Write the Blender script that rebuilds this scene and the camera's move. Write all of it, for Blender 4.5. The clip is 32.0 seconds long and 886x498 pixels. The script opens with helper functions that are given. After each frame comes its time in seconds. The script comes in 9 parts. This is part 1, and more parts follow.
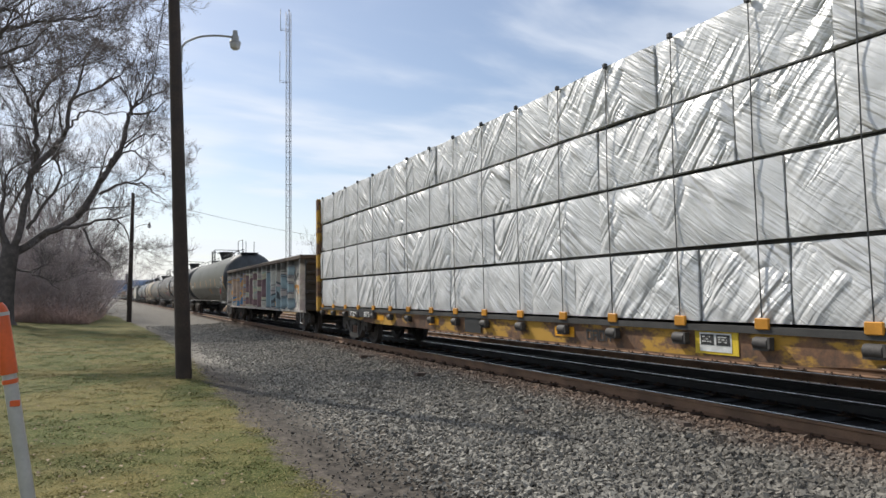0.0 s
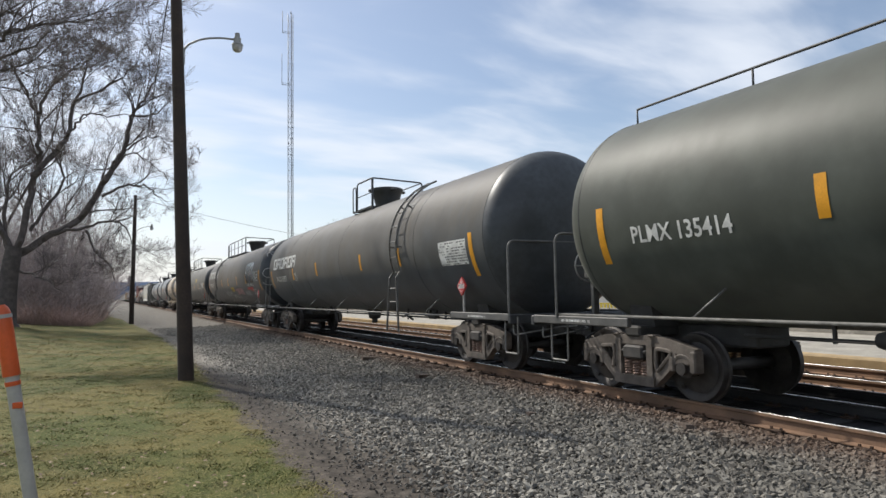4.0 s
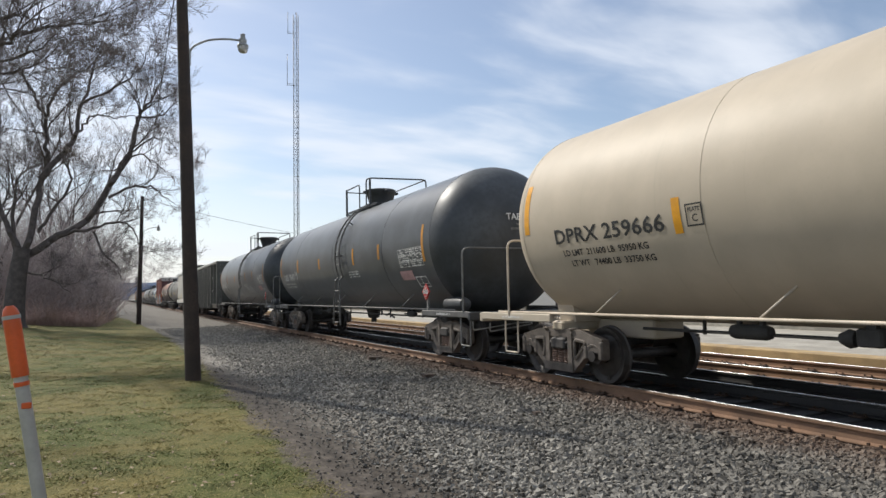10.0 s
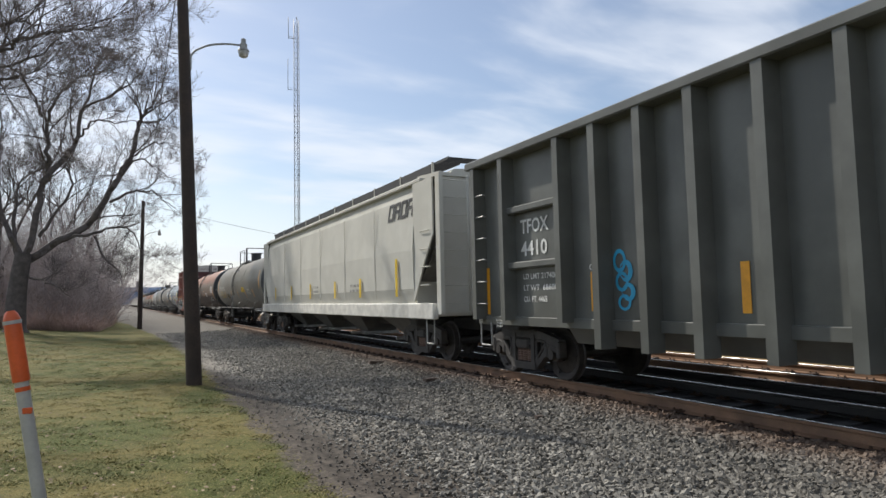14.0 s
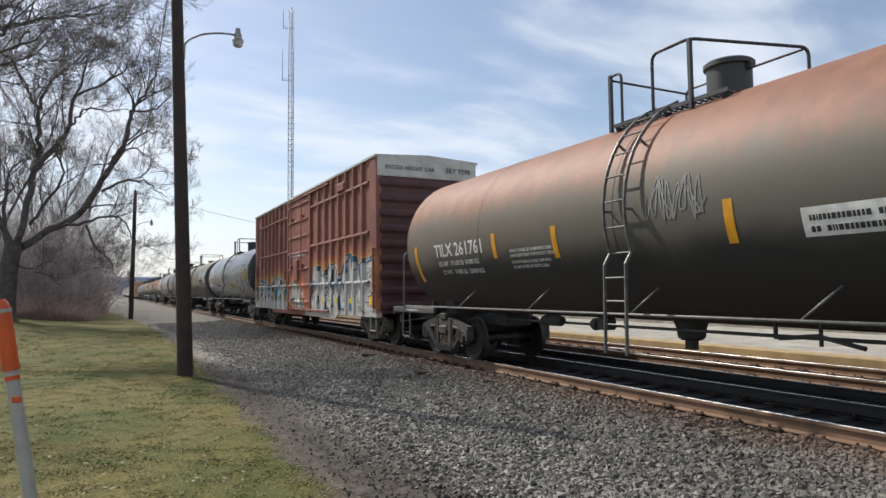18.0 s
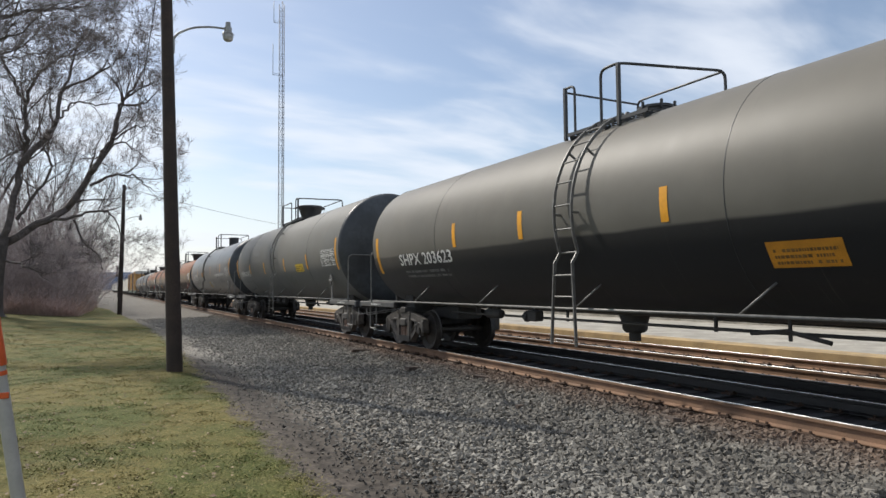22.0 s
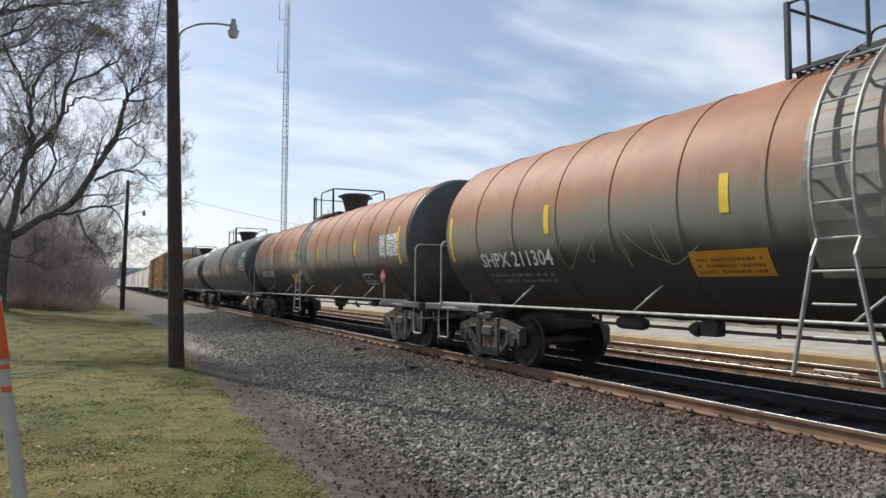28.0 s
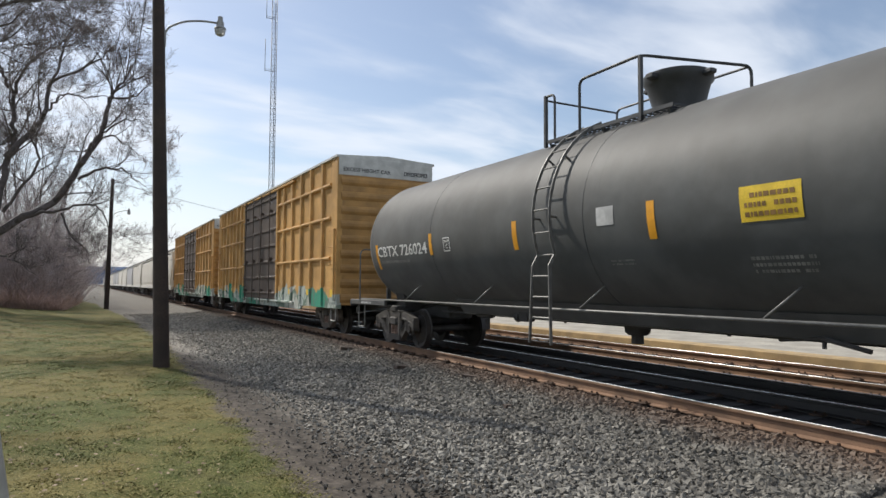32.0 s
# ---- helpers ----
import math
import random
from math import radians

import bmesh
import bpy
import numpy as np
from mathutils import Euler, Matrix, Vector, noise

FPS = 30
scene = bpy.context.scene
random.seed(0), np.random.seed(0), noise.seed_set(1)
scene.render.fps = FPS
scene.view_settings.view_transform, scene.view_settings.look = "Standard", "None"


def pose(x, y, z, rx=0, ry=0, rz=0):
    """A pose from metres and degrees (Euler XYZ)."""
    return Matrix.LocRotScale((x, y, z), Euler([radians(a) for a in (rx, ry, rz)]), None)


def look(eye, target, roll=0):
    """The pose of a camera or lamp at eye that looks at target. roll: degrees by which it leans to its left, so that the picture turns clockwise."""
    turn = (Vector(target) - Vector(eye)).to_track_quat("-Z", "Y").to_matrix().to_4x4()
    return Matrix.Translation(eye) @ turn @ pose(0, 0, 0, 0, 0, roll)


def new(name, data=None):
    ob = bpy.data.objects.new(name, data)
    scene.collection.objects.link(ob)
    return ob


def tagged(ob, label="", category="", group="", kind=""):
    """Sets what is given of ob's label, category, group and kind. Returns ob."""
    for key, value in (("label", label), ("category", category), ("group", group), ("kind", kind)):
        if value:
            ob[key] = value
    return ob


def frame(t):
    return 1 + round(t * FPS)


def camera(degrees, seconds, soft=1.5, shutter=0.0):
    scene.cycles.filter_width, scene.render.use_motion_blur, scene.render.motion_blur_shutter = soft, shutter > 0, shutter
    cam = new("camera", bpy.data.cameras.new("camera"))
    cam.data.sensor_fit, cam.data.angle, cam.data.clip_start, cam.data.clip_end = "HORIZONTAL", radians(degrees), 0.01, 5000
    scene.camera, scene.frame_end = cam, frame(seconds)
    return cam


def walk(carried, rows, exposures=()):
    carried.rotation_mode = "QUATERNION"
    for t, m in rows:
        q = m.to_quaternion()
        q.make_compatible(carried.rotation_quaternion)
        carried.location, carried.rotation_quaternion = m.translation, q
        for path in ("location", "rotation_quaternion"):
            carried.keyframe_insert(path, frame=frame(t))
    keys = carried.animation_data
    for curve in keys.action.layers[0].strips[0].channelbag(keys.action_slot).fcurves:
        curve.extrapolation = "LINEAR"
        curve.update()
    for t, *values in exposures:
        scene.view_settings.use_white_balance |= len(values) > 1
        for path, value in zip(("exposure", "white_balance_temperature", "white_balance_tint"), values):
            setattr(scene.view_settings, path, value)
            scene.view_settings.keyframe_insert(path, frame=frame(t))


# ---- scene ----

# camera: it stands still on the lawn and only turns a little
XC, RAIL_X, EYE = 7.866, 7.113, (0.0, 0.0, 1.51)
cam = camera(68.6, 32.0, soft=1.5)
ROWS = [
    (0, 27.08, 3.78, -0.91),  (0.5, 27.08, 3.78, -0.86),  (1, 27.01, 3.78, -0.76),  (1.5, 27.00, 3.80, -0.72),
    (2, 26.99, 3.86, -0.77),  (2.5, 26.90, 3.90, -1.00),  (3, 26.82, 3.94, -1.00),  (3.5, 26.84, 3.96, -0.93),
    (5.5, 27.15, 3.85, -1.10),  (6, 26.99, 3.91, -1.00),  (6.5, 26.83, 3.93, -0.99),  (7, 26.73, 3.96, -1.00),
    (7.5, 26.66, 3.93, -1.04),  (8, 26.63, 3.86, -1.05),  (8.5, 26.55, 3.76, -1.19),  (9, 26.44, 3.79, -1.07),
    (9.5, 26.40, 3.85, -1.07),  (10, 26.40, 3.92, -1.12),  (10.5, 26.36, 4.00, -1.08),  (11, 26.35, 4.07, -1.17),
    (11.5, 26.35, 4.10, -1.21),  (12, 26.38, 4.16, -1.30),  (12.5, 26.36, 4.23, -1.31),  (13, 26.34, 4.27, -1.26),
    (13.5, 26.34, 4.27, -1.31),  (14, 26.34, 4.26, -1.27),  (14.5, 26.34, 4.20, -1.20),  (16.5, 26.42, 4.15, -0.96),
    (17, 26.62, 4.00, -0.87),  (17.5, 26.78, 3.82, -0.70),  (18, 26.93, 3.67, -0.62),  (18.5, 27.01, 3.63, -0.57),
    (19, 27.12, 3.57, -0.50),  (19.5, 27.27, 3.50, -0.56),  (20, 27.36, 3.38, -0.58),  (20.5, 27.49, 3.29, -0.35),
    (21, 27.58, 3.31, -0.37),  (21.5, 27.65, 3.33, -0.45),  (22, 27.73, 3.30, -0.51),  (22.5, 27.84, 3.24, -0.60),
    (23, 27.78, 3.19, -0.44),  (23.5, 27.67, 3.17, -0.32),  (24, 27.49, 3.21, -0.24),  (24.5, 27.42, 3.30, -0.16),
    (25, 27.47, 3.31, -0.12),  (25.5, 27.51, 3.30, -0.27),  (27.5, 27.47, 3.31, 0.23),  (28, 27.50, 3.22, 0.17),
    (28.5, 27.61, 3.15, 0.12),  (29, 27.83, 3.09, 0.04),  (29.5, 28.13, 3.09, 0.01),  (30, 28.25, 3.11, 0.02),
    (30.5, 28.33, 3.12, 0.12),  (31, 28.39, 3.16, 0.20),  (31.5, 28.49, 3.18, 0.23),  (32, 28.60, 3.21, 0.29),
]


def aim(yaw, pitch, roll):
    a, b = radians(yaw), radians(pitch)
    way = Vector((math.sin(a) * math.cos(b), math.cos(a) * math.cos(b), math.sin(b)))
    return look(EYE, Vector(EYE) + way * 10, roll)


walk(cam, [(t, aim(a, b, c)) for t, a, b, c in ROWS])

# ---------------------------------------------------------------- sky and sun
SUN_WAY = Vector((-0.45, 1.0, 1.11)).normalized()
world = bpy.data.worlds.new("sky")
scene.world = world
world.use_nodes = True
wn, wl = world.node_tree.nodes, world.node_tree.links
wn.clear()
w_out, w_bg = wn.new("ShaderNodeOutputWorld"), wn.new("ShaderNodeBackground")
w_sky = wn.new("ShaderNodeTexSky")
w_sky.sky_type, w_sky.sun_disc = "NISHITA", False
w_sky.sun_elevation = math.asin(SUN_WAY.z)
w_sky.sun_rotation = math.atan2(SUN_WAY.x, SUN_WAY.y)
w_sky.air_density, w_sky.dust_density = 1.0, 1.2
w_geo = wn.new("ShaderNodeTexCoord")
w_sep = wn.new("ShaderNodeSeparateXYZ")
wl.new(w_geo.outputs["Generated"], w_sep.inputs[0])


def w_math(op, a, b=None, clamp=False):
    n = wn.new("ShaderNodeMath")
    n.operation, n.use_clamp = op, clamp
    for i, v in enumerate((a, b)):
        if v is None:
            continue
        if isinstance(v, (int, float)):
            n.inputs[i].default_value = v
        else:
            wl.new(v, n.inputs[i])
    return n.outputs[0]


# thin cirrus on a flat layer overhead: x and y over height, stretched into streaks
w_z = w_math("ADD", w_math("MAXIMUM", w_sep.outputs[2], 0.0), 0.16)
w_u, w_v = w_math("DIVIDE", w_sep.outputs[0], w_z), w_math("DIVIDE", w_sep.outputs[1], w_z)
w_vec = wn.new("ShaderNodeCombineXYZ")
wl.new(w_u, w_vec.inputs[0]), wl.new(w_v, w_vec.inputs[1])
w_map = wn.new("ShaderNodeMapping")
w_map.inputs["Rotation"].default_value = (0, 0, radians(-24))
w_map.inputs["Scale"].default_value = (0.62, 1.35, 1.0)
w_map.inputs["Location"].default_value = (5.3, 2.6, 0.0)
wl.new(w_vec.outputs[0], w_map.inputs[0])


def w_noise(scale, detail, rough, warp):
    n = wn.new("ShaderNodeTexNoise")
    for key, val in (("Scale", scale), ("Detail", detail), ("Roughness", rough), ("Distortion", warp)):
        n.inputs[key].default_value = val
    wl.new(w_map.outputs[0], n.inputs["Vector"])
    return n.outputs["Fac"]


w_big, w_fine = w_noise(0.85, 4.0, 0.5, 0.5), w_noise(3.4, 5.0, 0.5, 0.25)
w_mix = w_math("ADD", w_math("MULTIPLY", w_big, 0.6), w_math("MULTIPLY", w_fine, 0.4))
w_ramp = wn.new("ShaderNodeMapRange")
w_ramp.interpolation_type = "SMOOTHSTEP"
for key, val in (("From Min", 0.38), ("From Max", 0.64), ("To Min", 0.08), ("To Max", 0.82)):
    w_ramp.inputs[key].default_value = val
wl.new(w_mix, w_ramp.inputs["Value"])
# pale haze low over the horizon
w_haze = wn.new("ShaderNodeMapRange")
for key, val in (("From Min", 0.0), ("From Max", 0.22), ("To Min", 0.75), ("To Max", 0.0)):
    w_haze.inputs[key].default_value = val
wl.new(w_sep.outputs[2], w_haze.inputs["Value"])
w_add = wn.new("ShaderNodeMix")
w_add.data_type = "RGBA"
w_add.inputs["B"].default_value = (7.0, 7.4, 8.1, 1)
wl.new(w_math("MAXIMUM", w_ramp.outputs[0], w_haze.outputs[0]), w_add.inputs["Factor"])
wl.new(w_sky.outputs[0], w_add.inputs["A"])
wl.new(w_add.outputs["Result"], w_bg.inputs[0])
w_bg.inputs[1].default_value = 0.105
wl.new(w_bg.outputs[0], w_out.inputs[0])

sun = new("sun", bpy.data.lights.new("sun", "SUN"))
sun.data.energy, sun.data.angle, sun.data.color = 3.75, radians(1.1), (1.0, 0.95, 0.87)
sun.matrix_world = look(SUN_WAY * 60, (0, 0, 0))
scene.view_settings.exposure = 0.3


# ---------------------------------------------------------------- materials
class Nodes:
    """A small helper to wire a principled material."""

    def __init__(self, name):
        self.m = bpy.data.materials.new(name)
        self.m.use_nodes = True
        self.t = self.m.node_tree
        self.p = self.t.nodes["Principled BSDF"]
        self.co = self.t.nodes.new("ShaderNodeTexCoord").outputs["Object"]

    def put(self, v, socket):
        if isinstance(v, (int, float)):
            socket.default_value = v
        elif isinstance(v, tuple):
            socket.default_value = (*v, 1) if len(v) == 3 and socket.type == "RGBA" else v
        else:
            self.t.links.new(v, socket)

    def noise(self, scale, detail=4.0, rough=0.55, vec=None, warp=0.0):
        n = self.t.nodes.new("ShaderNodeTexNoise")
        n.inputs["Scale"].default_value, n.inputs["Detail"].default_value = scale, detail
        n.inputs["Roughness"].default_value, n.inputs["Distortion"].default_value = rough, warp
        self.t.links.new(vec or self.co, n.inputs["Vector"])
        return n.outputs["Fac"]

    def voronoi(self, scale, feature="F1", vec=None, out="Distance"):
        n = self.t.nodes.new("ShaderNodeTexVoronoi")
        n.feature = feature
        n.inputs["Scale"].default_value = scale
        self.t.links.new(vec or self.co, n.inputs["Vector"])
        return n.outputs[out]

    def scaled(self, x, y, z, vec=None, turn=(0, 0, 0)):
        n = self.t.nodes.new("ShaderNodeMapping")
        n.inputs["Scale"].default_value = (x, y, z)
        n.inputs["Rotation"].default_value = turn
        self.t.links.new(vec or self.co, n.inputs[0])
        return n.outputs[0]

    def ramp(self, v, a, b, lo=0.0, hi=1.0):
        n = self.t.nodes.new("ShaderNodeMapRange")
        n.interpolation_type = "SMOOTHSTEP"
        self.put(v, n.inputs["Value"])
        for key, val in (("From Min", a), ("From Max", b), ("To Min", lo), ("To Max", hi)):
            n.inputs[key].default_value = val
        return n.outputs[0]

    def math(self, op, a, b=0.0):
        n = self.t.nodes.new("ShaderNodeMath")
        n.operation = op
        self.put(a, n.inputs[0]), self.put(b, n.inputs[1])
        return n.outputs[0]

    def mix(self, f, a, b, how="MIX"):
        n = self.t.nodes.new("ShaderNodeMix")
        n.data_type, n.blend_type = "RGBA", how
        self.put(f, n.inputs["Factor"]), self.put(a, n.inputs["A"]), self.put(b, n.inputs["B"])
        return n.outputs["Result"]

    def vec(self, op, a, b=None, out="Vector"):
        n = self.t.nodes.new("ShaderNodeVectorMath")
        n.operation = op
        for v, socket in zip((a, b), n.inputs):
            if v is not None:
                self.put(v, socket)
        return n.outputs[out]

    def stroke(self, at, p, q, thick):
        """How far a point of the side lies outside a thick sprayed line from p to q."""
        ba = (0.0, q[0] - p[0], q[1] - p[1])
        pa = self.vec("SUBTRACT", at, (0.0, p[0], p[1]))
        h = self.math("MULTIPLY", self.vec("DOT_PRODUCT", pa, ba, "Value"), 1.0 / max(1e-6, ba[1] ** 2 + ba[2] ** 2))
        h.node.use_clamp = True
        n = self.t.nodes.new("ShaderNodeVectorMath")
        n.operation = "SCALE"
        n.inputs[0].default_value = ba
        self.put(h, n.inputs["Scale"])
        return self.math("SUBTRACT", self.vec("LENGTH", self.vec("SUBTRACT", pa, n.outputs[0]), None, "Value"), thick)

    def axis(self, i):
        n = self.t.nodes.new("ShaderNodeSeparateXYZ")
        self.t.links.new(self.co, n.inputs[0])
        return n.outputs[i]

    def random(self):
        return self.t.nodes.new("ShaderNodeObjectInfo").outputs["Random"]

    def island(self):
        return self.t.nodes.new("ShaderNodeNewGeometry").outputs["Random Per Island"]

    def bump(self, v, strength=0.3, far=0.02):
        n = self.t.nodes.new("ShaderNodeBump")
        n.inputs["Strength"].default_value, n.inputs["Distance"].default_value = strength, far
        self.t.links.new(v, n.inputs["Height"])
        self.t.links.new(n.outputs[0], self.p.inputs["Normal"])

    def dusty(self, weight, tone):
        """A thin layer of dust that shows at flat angles."""
        for key, val in (("Sheen Weight", weight), ("Sheen Roughness", 0.45), ("Sheen Tint", (*(0.4 + 0.6 * v / max(tone) for v in tone), 1))):
            self.p.inputs[key].default_value = val

    def end(self, color, rough=0.6, metal=0.0, spec=0.5):
        self.put(color, self.p.inputs["Base Color"])
        self.put(rough, self.p.inputs["Roughness"])
        self.put(metal, self.p.inputs["Metallic"])
        self.p.inputs["Specular IOR Level"].default_value = spec
        return self.m


def shade(c, k):
    return tuple(min(1.0, v * k) for v in c)


def plain(name, c, rough=0.6, metal=0.0, var=0.25, scale=2.0, bump=0.0, fine=60.0, spec=0.5):
    """A painted or raw surface with stains at two scales and a fine relief."""
    n = Nodes(name)
    big, small = n.noise(scale, 5), n.noise(fine, 3)
    col = n.mix(n.ramp(big, 0.3, 0.7), shade(c, 1 - var), shade(c, 1 + var))
    col = n.mix(n.ramp(small, 0.35, 0.75, 0, 0.5), col, shade(c, 1 - var * 1.3))
    if bump:
        n.bump(small, bump, 0.01)
    return n.end(col, n.ramp(big, 0.3, 0.7, max(0.02, rough - 0.08), min(1, rough + 0.08)), metal, spec)


def tank_paint(name, c, rough, dust, dust_low=1.9, dust_high=3.0, amount=0.6, streak=0.35, under=None):
    """Tank paint with a film of dust on the upper shell, streaks that run down it, and scuffs."""
    n = Nodes(name)
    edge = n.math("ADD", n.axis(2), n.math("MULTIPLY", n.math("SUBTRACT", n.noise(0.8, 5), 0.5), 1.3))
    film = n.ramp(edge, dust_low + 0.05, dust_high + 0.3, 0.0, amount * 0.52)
    c = c if c[0] > 0.1 else (c[0] * 2.4, c[1] * 2.5, c[2] * 2.65)
    run = n.noise(1.0, 5, 0.6, n.scaled(1.5, 5.0, 0.35))
    film = n.math("MULTIPLY", film, n.ramp(run, 0.2, 0.7, 1 - streak, 1.0))
    v = 0.06 if c[0] > 0.1 else 0.2
    base = n.mix(n.ramp(n.noise(1.3, 5), 0.35, 0.7), shade(c, 1 - v), shade(c, 1 + v))
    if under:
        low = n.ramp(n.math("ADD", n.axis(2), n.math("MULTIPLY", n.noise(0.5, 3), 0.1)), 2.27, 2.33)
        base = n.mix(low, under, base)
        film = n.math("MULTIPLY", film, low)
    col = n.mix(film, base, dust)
    grit = n.ramp(n.noise(14, 6, 0.7), 0.55, 0.8, 0, 0.13)
    col = n.mix(grit, col, shade(dust, 0.6))
    drip = n.ramp(n.noise(1.0, 4, 0.6, n.scaled(1.0, 14.0, 0.25)), 0.62, 0.74, 0, 0.3)
    col = n.mix(drip, col, shade(c, 0.8))
    n.bump(n.noise(1.6, 2), 0.10, 0.03)
    n.dusty(0.10 if c[0] < 0.2 else 0.08, dust)
    return n.end(col, n.math("ADD", rough - 0.06, n.math("MULTIPLY", film, 0.34)), 0.0, 0.36 if rough < 0.36 else 0.2)


def rust_paint(name, rust, mid, low, turn=0.0):
    """Old insulation jacket: rust over the top half, bare grey paint below it, black grime at the belly."""
    n = Nodes(name)
    wob = n.math("MULTIPLY", n.math("SUBTRACT", n.noise(0.7, 6, 0.6), 0.5), 0.8)
    z = n.math("ADD", n.axis(2), wob)
    run = n.math("MULTIPLY", n.math("SUBTRACT", n.noise(1.0, 5, 0.6, n.scaled(1.0, 6.0, 0.3)), 0.5), 0.5)
    top = n.ramp(n.math("ADD", z, run), 2.55 + turn, 3.15 + turn)
    rust_c = n.mix(n.ramp(n.noise(2.2, 6, 0.65), 0.3, 0.7), shade(rust, 0.75), shade(rust, 1.08))
    body = n.mix(n.ramp(z, 1.85, 2.35), low, mid)
    col = n.mix(top, body, rust_c)
    col = n.mix(n.ramp(n.noise(9, 6, 0.7), 0.55, 0.75, 0, 0.3), col, shade(rust, 0.5))
    n.dusty(0.08, rust)
    n.bump(n.noise(25, 4), 0.12, 0.01)
    return n.end(col, 0.62)


def graffiti_paint(name, ground, fills, line, top, halo=None, cell=1.15):
    """Ground paint with sprayed shapes: cells with dark outlines below a ragged upper edge."""
    n = Nodes(name)
    base = n.mix(n.ramp(n.noise(0.9, 6, 0.6), 0.3, 0.7), shade(ground, 0.75), shade(ground, 1.2))
    base = n.mix(n.ramp(n.noise(1.0, 4, 0.6, n.scaled(1, 7, 0.3)), 0.5, 0.8, 0, 0.35), base, shade(ground, 0.5))
    warp = n.t.nodes.new("ShaderNodeTexNoise")
    warp.inputs["Scale"].default_value, warp.inputs["Detail"].default_value = 1.1, 1.0
    n.t.links.new(n.co, warp.inputs["Vector"])
    add = n.t.nodes.new("ShaderNodeVectorMath")
    add.operation = "MULTIPLY_ADD"
    n.t.links.new(warp.outputs["Color"], add.inputs[0])
    add.inputs[1].default_value = (0.0, 0.9, 0.9)
    n.t.links.new(n.co, add.inputs[2])
    flat = n.scaled(0.0, 1.0, 0.62, add.outputs[0], (0.0, 0.0, 0.0))
    edge = n.voronoi(cell, "DISTANCE_TO_EDGE", flat)
    tone = n.voronoi(cell, "F1", flat, "Color")
    sep = n.t.nodes.new("ShaderNodeSeparateXYZ")
    n.t.links.new(tone, sep.inputs[0])
    paint = fills[0]
    for i, c in enumerate(fills[1:]):
        paint = n.mix(n.ramp(sep.outputs[i % 3], 0.60, 0.63), paint, c)
    inner = n.voronoi(cell * 2.1, "DISTANCE_TO_EDGE", flat)
    paint = n.mix(n.ramp(inner, 0.02, 0.035, 0.75, 0.0), paint, line)
    paint = n.mix(n.ramp(edge, 0.035, 0.06, 1.0, 0.0), paint, line)
    ragged = n.math("ADD", n.axis(2), n.math("MULTIPLY", n.math("SUBTRACT", n.noise(0.9, 2, 0.5, n.scaled(0, 1.3, 0.2)), 0.5), 1.6))
    col = base
    if halo:
        col = n.mix(n.ramp(n.math("ADD", ragged, n.math("MULTIPLY", n.noise(3.0, 4), 0.7)), top + 0.55, top + 1.0, 0.85, 0.0), col, halo)
    col = n.mix(n.ramp(ragged, top - 0.02, top + 0.02, 1.0, 0.0), col, paint)
    col = n.mix(n.ramp(n.noise(18, 5, 0.7), 0.52, 0.72, 0, 0.3), col, shade(ground, 0.6))
    n.bump(n.noise(30, 4), 0.1, 0.01)
    return n.end(col, 0.6)


